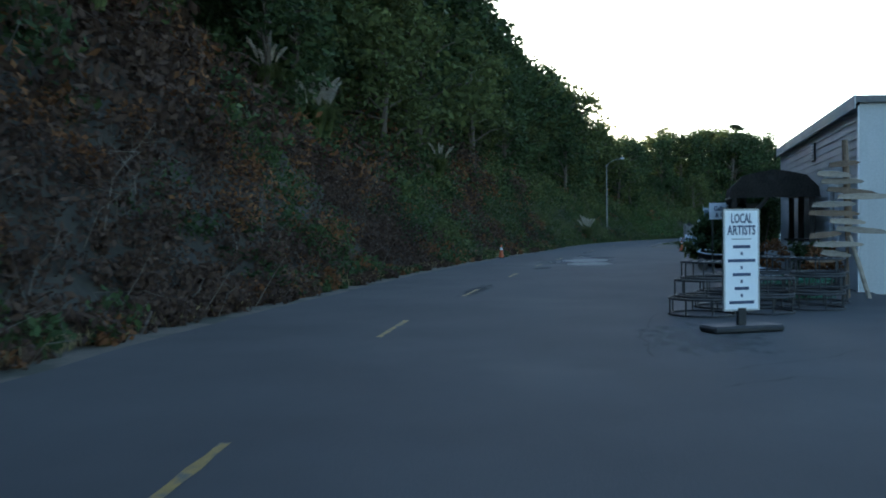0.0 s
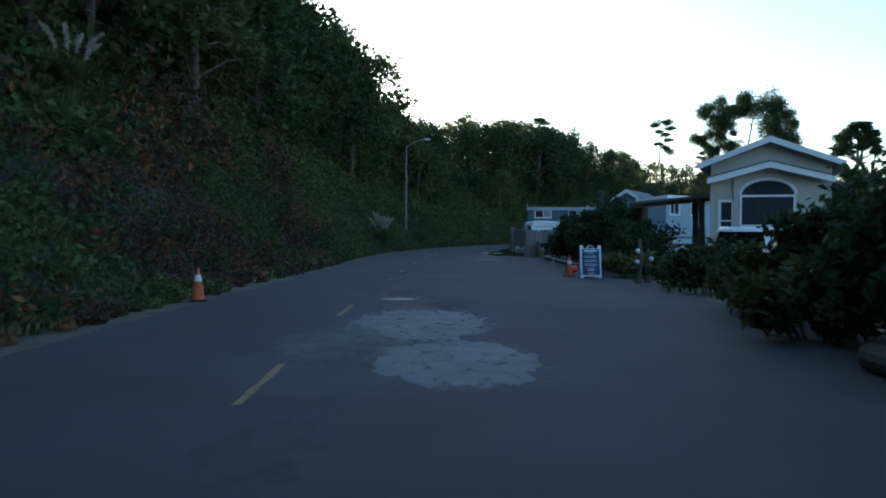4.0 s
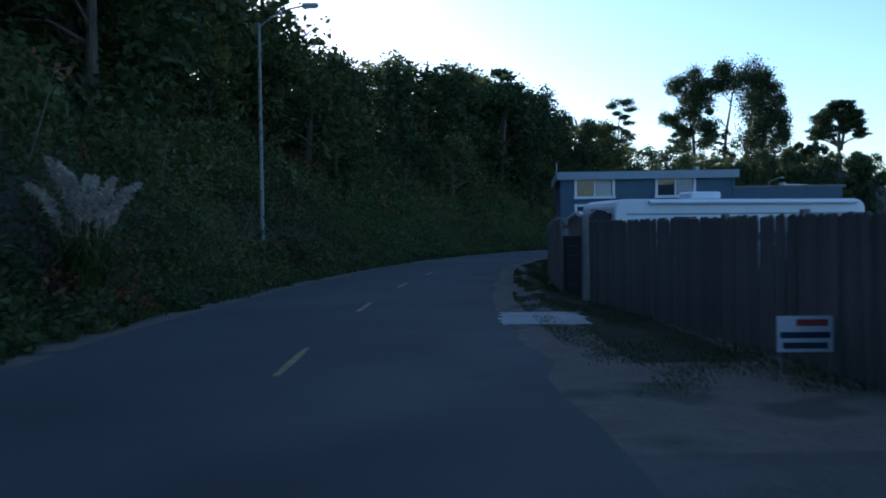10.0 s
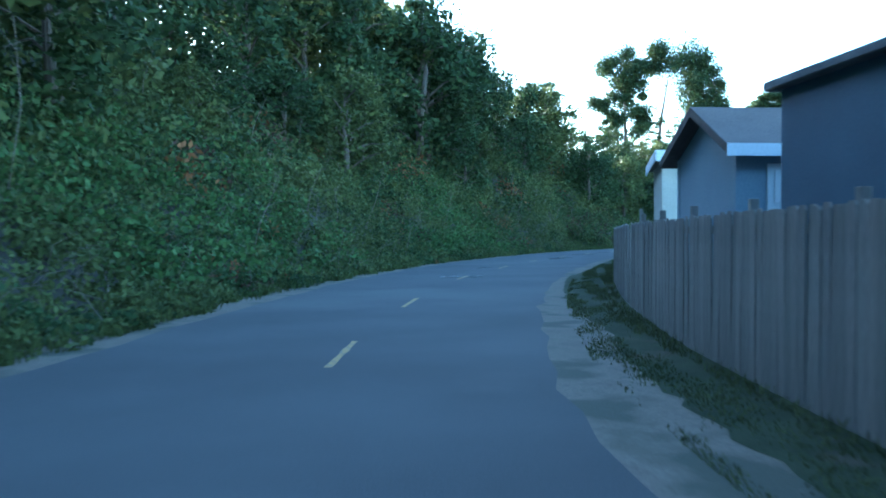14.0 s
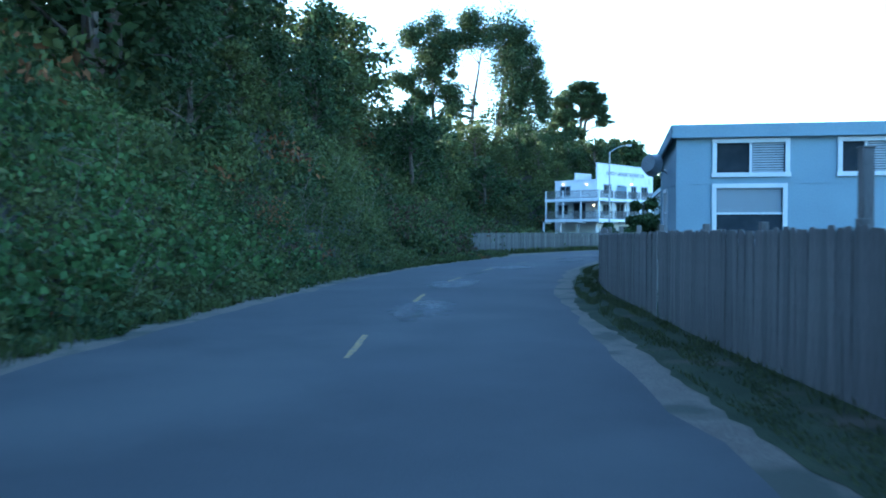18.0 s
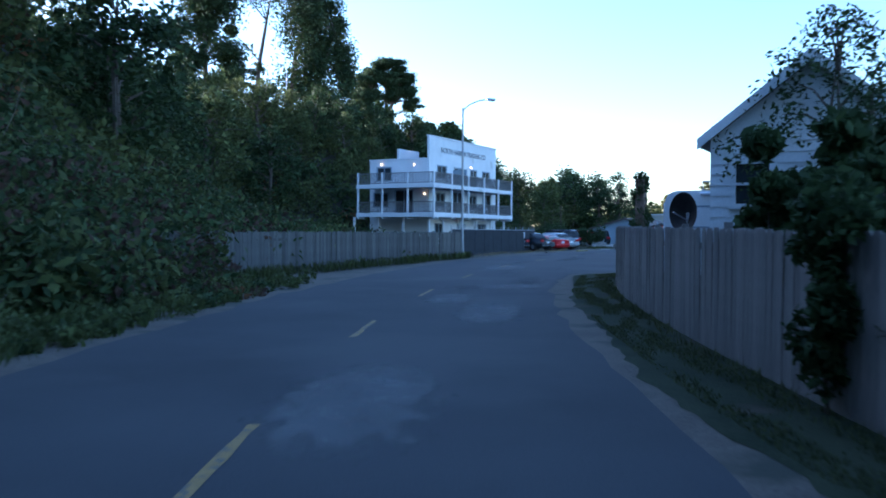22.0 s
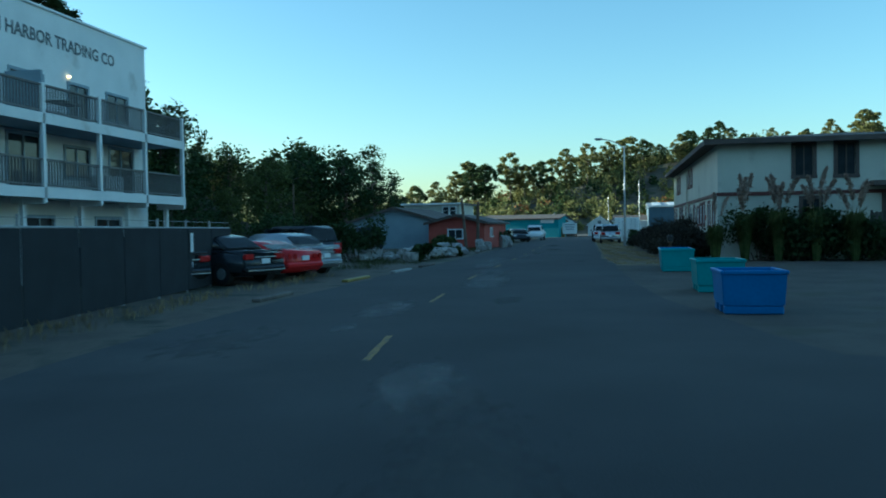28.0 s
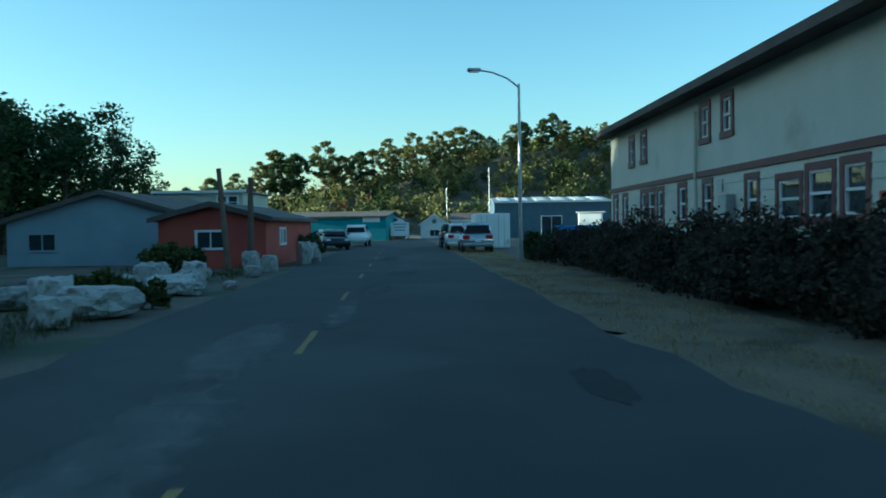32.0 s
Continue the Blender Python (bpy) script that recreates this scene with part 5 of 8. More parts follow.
def banner_sign():
    t = thing("banner_sign", facing(3.82, 11.9, 4.6, 12.1), "tall white banner sign with navy lettering on a black base", "sign")
    w = 0.56
    f = part("panel", box(0.2, 0.2 + w, -0.012, 0.012, 0.32, 1.74, 0.004), SIGN_WHITE, t)
    for x in (0.2, 0.2 + w):
        part("frame_bar", box(x - 0.012, x + 0.012, -0.016, 0.016, 0.3, 1.76), METAL_GREY, t)
    for z in (0.31, 1.75):
        part("frame_bar", box(0.2, 0.2 + w, -0.016, 0.016, z - 0.012, z + 0.012), METAL_GREY, t)
    part("base", box(-0.08, 1.06, -0.22, 0.22, 0.0, 0.1, 0.03), BLACK, t)
    part("stem", box(0.42, 0.54, -0.03, 0.03, 0.1, 0.34), BLACK, t)
    c = 0.2 + w / 2
    words("LOCAL", 0.19, INK, t, pose(c, -0.014, 1.62, 90), 0.34)
    words("ARTISTS", 0.19, INK, t, pose(c, -0.014, 1.45, 90), 0.46)
    text_bars(t, pose(c, -0.012, 1.33), [0.7], w * 0.8, 0.1, 0.012, INK_GREY)
    text_bars(t, pose(c, -0.012, 1.22), [0.5, 0.06, 0.8, 0.06, 0.52, 0.06, 0.42, 0.06, 0.72], w, 0.1, 0.045, INK)
    return t


banner_sign()


def a_board():
    t = thing("a_board", facing(15.1, 52.06, 15.85, 51.9), "white plastic A-frame sign board with a navy notice", "sign")
    for sg in (0, 1):
        mm = pose(0, 0.42 * sg, 0, -11 if sg == 0 else 11)
        f = part("board", box(0.0, 0.7, -0.02, 0.02, 0.06, 1.0, 0.01), SIGN_WHITE, t)
        f.matrix_basis = mm
        for x in (0.0, 0.6):
            part("leg", box(x, x + 0.1, -0.025, 0.025, 0, 0.1), SIGN_WHITE, t).matrix_basis = mm
            part("ear", box(x, x + 0.1, -0.022, 0.022, 1.0, 1.1), SIGN_WHITE, t).matrix_basis = mm
        part("handle", pipe([(0.24, 0, 1.0), (0.27, 0, 1.09), (0.43, 0, 1.09), (0.46, 0, 1.0)], 0.018, 6), SIGN_WHITE, t).matrix_basis = mm
        part("notice", box(0.06, 0.64, -0.026, -0.021, 0.11, 0.98), SIGN_BLUE, t, "navy notice sheet").matrix_basis = mm
    text_bars(t, pose(0.35, -0.027, 0, -11) @ pose(0, 0, 0.92), [0.85], 0.52, 0.1, 0.05, INK_PALE)
    text_bars(t, pose(0.35, -0.027, 0, -11) @ pose(0, 0, 0.84), [0.5, 0, 0.8, 0.75, 0, 0.9, 0.8, 0, 0.85, 0.8, 0, 0.5, 0.45, 0.5, 0, 0.4], 0.5, 0.045, 0.014, INK_PALE)
    return t


a_board()


# ---- gallery corner: pots, driftwood, boat shelter, boat planter ----
def crab_pot(m, r, h):
    t = thing("crab_pot", m, "round black steel crab pot frame", "crab pot", "stacked crab pots")
    for z in (0.02, h):
        part("ring", pipe([(r * math.cos(k * math.pi / 10), r * math.sin(k * math.pi / 10), z) for k in range(21)], 0.02, 6), METAL_DARK, t)
    for k in range(8):
        a = k * math.pi / 4
        part("upright", tube((r * math.cos(a), r * math.sin(a), 0), (r * math.cos(a), r * math.sin(a), h), 0.014, None, 6), METAL_DARK, t)
    bm = bmesh.new()
    for k in range(7):
        y = r * (k - 3) / 3.6
        xw = math.sqrt(max(r * r - y * y, 0))
        box(-xw, xw, y - 0.008, y + 0.008, h - 0.008, h + 0.008, bm=bm)
    part("netting", bm, METAL_DARK, t)
    return t


for x, y, k in ((4.46, 14.4, 3), (5.6, 14.75, 2), (6.75, 15.3, 3), (5.3, 15.7, 2), (6.3, 16.4, 3), (7.4, 16.5, 2)):
    for j in range(k):
        crab_pot(pose(x + 0.07 * j, y + 0.04 * j, 0.31 * j, 0, 0, 31 * j), 0.56 - 0.05 * j, 0.29)


def driftwood_rack():
    t = thing("driftwood_rack", pose(7.9, 17.6, 0, 0, 0, -8), "rough post hung with weathered driftwood slabs and pointers", "driftwood")
    r = random.Random(4)
    for x, y, h in ((0.55, 0, 3.3), (1.5, 0.2, 2.5)):
        part("post", pipe([(x, y, -0.05), (x + 0.05, y, h * 0.5), (x - 0.02, y, h)], [0.1, 0.085, 0.06], 8), WOOD_BROWN, t)
    part("strut", pipe([(0.95, -0.2, -0.02), (0.8, -0.12, 0.6), (0.6, -0.05, 1.3)], 0.05, 7), DRIFTWOOD, t)
    for k in range(13):
        z = 0.75 + k * 0.165
        ln, off, tip = r.uniform(0.55, 1.05), r.uniform(-0.85, -0.1), r.uniform(-9, 9)
        slab = part("slab", prism([(0, 0), (ln * 0.5, -0.02), (ln, 0.01), (ln + 0.06, 0.05), (ln * 0.9, 0.1), (ln * 0.4, 0.115), (0.03, 0.09)], -0.03, 0.02), DRIFTWOOD if k % 3 else WOOD_BROWN, t)
        slab.matrix_basis = pose(0.55 + off, -0.11 - 0.02 * (k % 2), z, 0, tip, r.uniform(-8, 8))
    return t


driftwood_rack()
netpile = thing("net_pile", pose(7.2, 17.2, 0), "heap of tangled green fishing net", "fishing net")
rngn = np.random.RandomState(2)
pts, sz = clump_leaves(np.array([[0, 0, 0.25], [0.5, 0.1, 0.2], [-0.4, 0.2, 0.18], [0.2, 0.4, 0.2]]), np.array([0.45, 0.4, 0.35, 0.4]), 260, rngn, (0.04, 0.12), 0.7)
NET = surface("green_net", (0.05, 0.16, 0.11), (0.1, 0.3, 0.2), 3, 20, 0.9, 0, vary=0.3, island=True)
me = leaf_mesh("net", leaf_arrays(pts, sz, rngn, ratio=5), NET)
piece("net", me, netpile, Matrix.Identity(4))


def boat_shelter():
    """A dark shelter against the gallery wall, roofed with an upturned hull."""
    t = thing("boat_shelter", facing(9.2, 23.2, 11.15, 30.2), "dark timber shelter roofed with an old upturned boat hull", "shelter")
    bm, rows, n = bmesh.new(), [], 13
    for i in range(n):
        k = i / (n - 1)
        w = 1.18 * (1 - 0.9 * k**3.2)
        rim, top = 2.32 + 0.36 * k * k, 3.06 - 0.12 * k * k
        rows.append([bm.verts.new((7.2 * k, y, z)) for y, z in ((w, rim), (w * 0.97, rim + 0.28), (w * 0.7, top - 0.13), (w * 0.3, top - 0.02), (0, top + 0.03), (-w * 0.3, top - 0.02), (-w * 0.7, top - 0.13), (-w * 0.97, rim + 0.28), (-w, rim))])
    for a, b in zip(rows, rows[1:]):
        for k in range(8):
            bm.faces.new((a[k], a[k + 1], b[k + 1], b[k]))
    bm.faces.new(rows[0])
    rims = [[r[0].co.copy() for r in rows], [r[8].co.copy() for r in rows]]
    bmesh.ops.solidify(bm, geom=bm.faces[:], thickness=0.03)
    part("hull_roof", bm, OLD_HULL, t)
    for line in rims:
        part("gunwale", pipe(line, 0.03, 6), DRIFTWOOD, t)
    for x, far in ((0.15, 1.05), (2.3, 1.0), (4.5, 0.5)):
        for y in (far, -1.0):
            part("post", pipe([(x, y, -0.05), (x + 0.05, y, 1.2), (x, y, 2.5)], [0.11, 0.09, 0.09], 8), OLD_HULL, t)
    part("post", tube((6.4, 0.3, -0.05), (6.4, 0.3, 2.7), 0.09, 0.07, 8), OLD_HULL, t)
    part("brace", pipe([(5.6, 0.6, 2.5), (4.9, 0.6, 2.0), (4.0, 0.6, 1.3)], 0.06, 7), DRIFTWOOD, t)
    part("brace", pipe([(0.15, 0.1, 2.4), (0.15, 0.5, 1.9), (0.15, 1.0, 1.5)], 0.06, 7), OLD_HULL, t)
    part("beam", box(0.0, 3.0, 1.0, 1.12, 2.2, 2.34, 0.02), OLD_HULL, t)
    for k in range(3):
        part("side_board", box(2.4 + 0.3 * k, 2.68 + 0.3 * k, 0.96, 0.99, 0.0, 1.75 + 0.1 * (k % 3)), OLD_HULL, t)
    part("low_panel", box(0.12, 0.16, -0.95, 0.25, 0.05, 1.05), CONCRETE, t, "plain grey panel")
    part("picture", box(1.4, 1.43, 0.3, 0.85, 1.75, 2.2), CONCRETE, t, "pale weathered picture board")
    part("shelf", box(0.5, 2.2, -1.0, -0.5, 1.1, 1.15), OLD_HULL, t)
    rng = np.random.RandomState(41)
    c = np.column_stack([rng.uniform(0.9, 2.9, 60), 0.95 + rng.normal(0, 0.06, 60), rng.uniform(0.1, 2.0, 60)])
    p, sz = clump_leaves(c, rng.uniform(0.14, 0.28, 60), 60, rng, (0.04, 0.09), 0.9, 0.4)
    keep = p[:, 2] > 0.02
    piece("vine", leaf_mesh("vine", leaf_arrays(p[keep], sz[keep], rng), LEAF_DARK), t, Matrix.Identity(4))
    return t


boat_shelter()
for i, (x, y, r, mat) in enumerate(((8.9, 22.4, 0.2, 1), (9.5, 22.3, 0.16, 0), (9.9, 21.6, 0.22, 1), (9.4, 20.9, 0.18, 0), (9.0, 19.9, 0.2, 1))):
    t = thing("flower_pot", pose(x, y, 0), "dark clay pot with a straggling plant by the gallery wall", "flower pot", "flower pots")
    part("pot", tube((0, 0, 0), (0, 0, 1.6 * r), r * 0.7, r, 14), METAL_DARK, t)
    rp = np.random.RandomState(60 + i)
    pts, sz = clump_leaves(np.column_stack([rp.normal(0, r * 0.7, 9), rp.normal(0, r * 0.7, 9), rp.uniform(0.35, 1.0, 9)]), np.full(9, 0.18), 60, rp, (0.03, 0.08), 1.0, 0.3)
    piece("foliage", leaf_mesh("foliage", leaf_arrays(pts, sz, rp), LEAF_RUST if mat else LEAF_DARK), t, Matrix.Identity(4))
ball = thing("gazing_ball", pose(8.84, 24.75, 2.05), "silver mirrored globe hanging from the shelter's rim", "ornament")
bm = bmesh.new()
bmesh.ops.create_uvsphere(bm, u_segments=20, v_segments=12, radius=0.17)
MIRROR = surface("mirror_globe", (0.7, 0.72, 0.74), (0.75, 0.77, 0.79), 1, 4, 0.08, 0, 1.0)
part("globe", bm, MIRROR, ball)
part("hanger", tube((0, 0, 0.16), (0, 0, 0.32), 0.012, None, 6), METAL_DARK, ball)


def plank_sign(name, m, w, h, lines, label, legs=True, drop=1.7):
    t = thing(name, m, label, "sign")
    part("board", box(0, w, -0.015, 0.015, 0, h, 0.004), SIGN_WHITE, t)
    if legs:
        for x in (0.08, w - 0.12):
            part("leg", box(x, x + 0.05, 0.016, 0.06, -drop, h * 0.9), OLD_HULL, t)
    return t


gs = plank_sign("gallery_sign", pose(9.18, 28.81, 1.78, 0, 0, -16), 0.88, 0.56, (), "white board sign with blue script lettering", True, 1.75)
words("Gallery", 0.22, INK, gs, pose(0.4, -0.018, 0.36, 90), 0.5)
words("& Gifts", 0.22, INK, gs, pose(0.45, -0.018, 0.15, 90), 0.5)
part("bird_shape", prism([(0.62, 0.34), (0.72, 0.5), (0.84, 0.54), (0.78, 0.42), (0.7, 0.32)], -0.02, -0.016), GREY_BLUE, gs)
rs = plank_sign("notice_board", pose(9.75, 28.2, 0.72, 0, -12, -12), 0.3, 0.48, (), "small white notice with red lettering in the planter", True, 0.6)
text_bars(rs, pose(0.15, -0.016, 0.4), [0.8, 0.8, 0.9], 0.26, 0.12, 0.07, RED_WALL)
text_bars(rs, pose(0.15, -0.016, 0.06), [0.7], 0.26, 0.12, 0.03, INK)


def rowing_boat(m, length, width, height, label, fill=None, rim=None):
    """An open hull: outer skin, gunwale rail and a filling."""
    t = thing("boat", m, label, "boat", "beached boats")
    bm = bmesh.new()
    rows, n = [], 9
    for i in range(n):
        k = i / (n - 1)
        w = width / 2 * math.sin(math.pi * (0.12 + 0.76 * k)) ** 0.7 * (0.25 if i == 0 else 1)
        x = length * (k - 0.5)
        lift = 0.12 * (2 * k - 1) ** 2
        rows.append([bm.verts.new((x, y, z)) for y, z in ((-w, height + lift), (-w * 0.85, height * 0.4), (-w * 0.45, 0), (w * 0.45, 0), (w * 0.85, height * 0.4), (w, height + lift))])
    for a, b in zip(rows, rows[1:]):
        for k in range(5):
            bm.faces.new((a[k], a[k + 1], b[k + 1], b[k]))
    bm.faces.new(rows[0])
    bm.faces.new(rows[-1][::-1])
    rail_l = [v[0].co.copy() for v in rows]
    rail_r = [v[5].co.copy() for v in rows]
    bmesh.ops.solidify(bm, geom=bm.faces[:], thickness=0.03)
    part("hull", bm, METAL_DARK if rim else SIGN_WHITE, t)
    for r in (rail_l, rail_r):
        part("gunwale", pipe(r, 0.028, 6), SIGN_WHITE, t)
    part("filling", box(-length * 0.42, length * 0.42, -width * 0.3, width * 0.3, height * 0.3, height * 0.75, 0.05), fill or EARTH, t)
    return t


rowing_boat(pose(10.75, 31.2, 0, 0, 0, -80), 4.4, 1.4, 0.5, "dark old boat used as a planter beside the road", EARTH, True)
rowing_boat(pose(8.3, 21.4, 0.02, 0, 6, -60), 2.6, 1.1, 0.3, "small white dinghy resting on the ground", surface("purple_cloth", (0.16, 0.04, 0.2), (0.24, 0.07, 0.3), 4, 20, 0.9, 0.3))


def log(a, b, r, label, z=None):
    ax, bx = Vector((*a, r * 0.9 if z is None else z)), Vector((*b, r * 0.9 if z is None else z))
    t = thing("log", Matrix.Translation(ax), label, "log", "edging logs")
    d = bx - ax
    part("trunk", pipe([(0, 0, 0), d * 0.33 + Vector((0, 0, 0.02)), d * 0.66, d], [r, r * 1.05, r * 0.95, r * 0.9], 12), OLD_LOG, t)
    return t


log((9.15, 29.4), (10.55, 34.2), 0.17, "thick weathered log edging the planter")
log((6.74, 18.7), (7.6, 22.0), 0.11, "weathered timber edging along the forecourt")
log((7.65, 22.1), (8.4, 25.5), 0.11, "weathered timber edging along the forecourt")
log((20.5, 68.0), (21.4, 71.0), 0.08, "thick driftwood log edging the lot")
log((19.2, 61.5), (20.2, 66.5), 0.08, "long driftwood log at the hedge's foot")
log((16.9, 55.4), (18.9, 60.8), 0.08, "weathered log along the hedge")
log((22.9, 74.4), (21.6, 71.2), 0.09, "driftwood log by the bollards")
rope = thing("rope", pose(0, 0, 0), "thick white rope laid along the edging logs", "rope")
part("strand", pipe([(23.8, 73.2, 0.1), (23.55, 73.5, 0.1), (21.86, 72.1, 0.14), (21.3, 70.6, 0.18), (20.85, 68.8, 0.17), (20.3, 66.8, 0.13), (19.75, 64.8, 0.15), (19.3, 62.9, 0.14), (18.95, 61.2, 0.14), (18.5, 59.8, 0.15), (17.6, 57.6, 0.1), (16.7, 55.6, 0.05), (15.9, 54.4, 0.03)], 0.022, 6), SIGN_WHITE, rope)


# ---- lot with hydrant, bollards, vault plate ----
for x, y in ((22.0, 74.6), (23.05, 74.4), (23.6, 73.9)):
    t = thing("bollard", pose(x, y, 0), "yellow painted steel bollard", "bollard", "yellow bollards")
    part("pipe", tube((0, 0, -0.05), (0, 0, 0.62), 0.075, None, 14), YELLOW_POST, t)
    part("cap", tube((0, 0, 0.62), (0, 0, 0.68), 0.075, 0.03, 14), YELLOW_POST, t)
t = thing("fire_hydrant", pose(22.6, 74.45, 0), "yellow fire hydrant with a pale cap between bollards", "hydrant")
part("barrel", tube((0, 0, -0.05), (0, 0, 0.48), 0.11, 0.1, 14), YELLOW_POST, t)
part("bonnet", tube((0, 0, 0.48), (0, 0, 0.62), 0.13, 0.04, 14), CONCRETE, t)
part("outlet", tube((-0.2, 0, 0.38), (0.2, 0, 0.38), 0.06, None, 10), YELLOW_POST, t)
part("flange", tube((0, 0, 0.0), (0, 0, 0.04), 0.17, None, 14), YELLOW_POST, t)
t = thing("storage_crate", pose(22.6, 74.95, 0, 0, 0, -4), "dark open-fronted wooden crate against the fence", "crate")
for a, b, c, d in ((0, 1.1, 0, 0.06), (0, 1.1, 0.86, 0.92)):
    part("plank", box(a, b, 0, 0.6, c, d), FENCE_DARK, t)
for x in (0, 1.04):
    part("plank", box(x, x + 0.06, 0, 0.6, 0.06, 0.86), FENCE_DARK, t)
part("back", box(0.06, 1.04, 0.56, 0.6, 0.06, 0.86), METAL_DARK, t)
t = thing("yard_sign", pose(22.22, 77.36, 0, 0, 0, -24), "white and blue yard sign before the fence", "sign")
part("board", box(-0.29, 0.29, -0.008, 0.008, 0.22, 0.6, 0.003), SIGN_WHITE, t)
for x in (-0.25, 0.25):
    part("leg", tube((x, 0.014, -0.05), (x, 0.014, 0.4), 0.006, None, 6), METAL_GREY, t)
text_bars(t, pose(0.07, -0.009, 0.53), [0.7], 0.46, 0.2, 0.07, RED_WALL)
text_bars(t, pose(0, -0.009, 0.4), [0.95, 0.85], 0.54, 0.11, 0.065, SIGN_BLUE)
t = thing("vault_cover", pose(17.0, 69.9, 0, 0, 0, heading(72)), "steel utility vault cover with two grates let into the road", "vault cover", kind="")
part("plate", box(-1.2, 1.15, -1.05, 0.0, -0.03, 0.012, 0.004), VAULT_STEEL, t)
for x0 in (-1.15, 0.95):
    g_ = part("grate", box(x0, x0 + 0.16, -1.0, -0.05, 0.0125, 0.016), METAL_DARK, t)
    for k in range(15):
        part("slot_bar", box(x0 + 0.01, x0 + 0.15, -0.98 + k * 0.062, -0.955 + k * 0.062, 0.0165, 0.02), RUST, g_)
t = thing("manhole_cover", beside(45.25, -0.67, 0.008), "round iron manhole cover in the road", "manhole cover")
part("disc", tube((0, 0, -0.02), (0, 0, 0.006), 0.36, None, 24), METAL_DARK, t)


# ---- farm gate, trailers ----
def gate():
    a, b = along(91.4, 3.25), along(93.8, 3.0)
    t = thing("driveway_gate", facing(a[0], a[1], b[0], b[1]), "dark low wooden gate between tall posts", "gate")
    w = float(np.hypot(*(b - a)))
    for x, h in ((-0.1, 1.9), (w - 0.05, 1.7)):
        part("post", box(x, x + 0.16, -0.08, 0.08, -0.05, h, 0.01), FENCE_WOOD, t)
    for k in range(6):
        part("plank", box(0.08, w - 0.07, -0.02, 0.02, 0.03 + 0.235 * k, 0.255 + 0.235 * k), GATE_WOOD, t)
    for x in (0.3, w - 0.45):
        part("batten", box(x, x + 0.14, 0.021, 0.05, 0.05, 1.4), GATE_WOOD, t)
    part("crossbar", box(0.06, w - 0.06, -0.03, 0.03, 1.62, 1.7), FENCE_WOOD, t)
    return t


gate()

# round dark dish fixed to the gate's tall post
t = thing("satellite_dish", pose(25.72, 87.4, 0, 0, 0, -22), "dark round dish on a post beside the gate", "satellite dish", "satellite dishes")
part("reflector", tube((0, 0, 1.76), (0, 0.07, 1.77), 0.27, 0.2, 28), METAL_DARK, t)
part("mast", tube((0, 0.1, -0.05), (0, 0.1, 1.8), 0.03, None, 10), METAL_DARK, t)

# tall posts standing behind the fence
for s_post, tall in ((142.7, 2.36), (140.05, 2.39), (137.25, 2.4)):
    t = thing("post", beside(s_post, 4.4, 0), "tall dark square wooden post behind the fence", "post", "tall posts behind the fence")
    part("shaft", box(-0.06, 0.06, -0.06, 0.06, -0.05, tall, 0.008), FENCE_DARK, t)
    part("cap", box(-0.068, 0.068, -0.068, 0.068, tall, tall + 0.02, 0.005), FENCE_DARK, t)


def trailer(m, length, width, z0, z1, label):
    t = thing("travel_trailer", m, label, "trailer", "parked travel trailers")
    prof = [(0, z0), (length, z0), (length, z1 - 0.3), (length - 0.08, z1 - 0.1), (length - 0.3, z1), (0.34, z1), (0.16, z1 - 0.04), (0.05, z1 - 0.14), (0, z1 - 0.3)]
    bm = prism(prof, 0, width)
    bmesh.ops.bevel(bm, geom=[e for e in bm.edges], offset=0.04, segments=2, affect="EDGES")
    part("body", bm, WHITE, t)
    for z in (z1 - 0.45, z1 - 1.0):
        part("stripe", box(0.35, length - 0.1, -0.006, -0.001, z, z + 0.05), GREY_BLUE, t)
    for x, w in ((0.6, 0.0), (1.8, 0.7), (3.6, 0.9), (length - 1.4, 0.8)):
        if w:
            part("window", box(x, x + w, -0.02, -0.002, z1 - 0.95, z1 - 0.5), CAR_GLASS, t)
    part("front_window", box(-0.02, -0.002, 0.18, 1.05, z1 - 1.02, z1 - 0.38), CAR_GLASS, t)
    part("corner_trim", box(-0.012, 0.012, -0.012, 0.03, z0 + 0.05, z1 - 0.32), SIGN_WHITE, t)
    for k in range(3):
        part("clearance_lamp", box(-0.02, -0.001, width - 0.75 - 0.16 * k, width - 0.67 - 0.16 * k, z1 - 0.28, z1 - 0.24), TAIL_RED, t)
    part("roof_vent", box(length * 0.33, length * 0.33 + 1.0, 0.6, 1.3, z1, z1 + 0.24, 0.05), SIGN_WHITE, t)
    part("wheel", tube((length * 0.6, -0.01, 0.3), (length * 0.6, 0.25, 0.3), 0.32, None, 20), BLACK, t)
    part("wheel", tube((length * 0.6, width - 0.25, 0.3), (length * 0.6, width + 0.01, 0.3), 0.32, None, 20), BLACK, t)
    part("awning", tube((1.0, -0.08, z1 - 0.1), (length - 0.4, -0.08, z1 - 0.1), 0.05, None, 10), SIGN_WHITE, t)
    return t


trailer(facing(27.9, 90.29, 36.1, 89.55), 8.2, 2.15, 0.4, 2.42, "white travel trailer with grey stripes behind the fence")
trailer(facing(85.56, 152.97, 85.7, 148.0), 4.8, 2.2, 0.4, 2.62, "white travel trailer behind the board fence")
part("roof_rack", pipe([(1.0, 0.1, 2.6), (1.0, 0.1, 2.85), (2.2, 0.1, 2.85), (2.2, 0.1, 2.6)], 0.025, 6), METAL_GREY, bpy.data.objects["travel_trailer.001"])


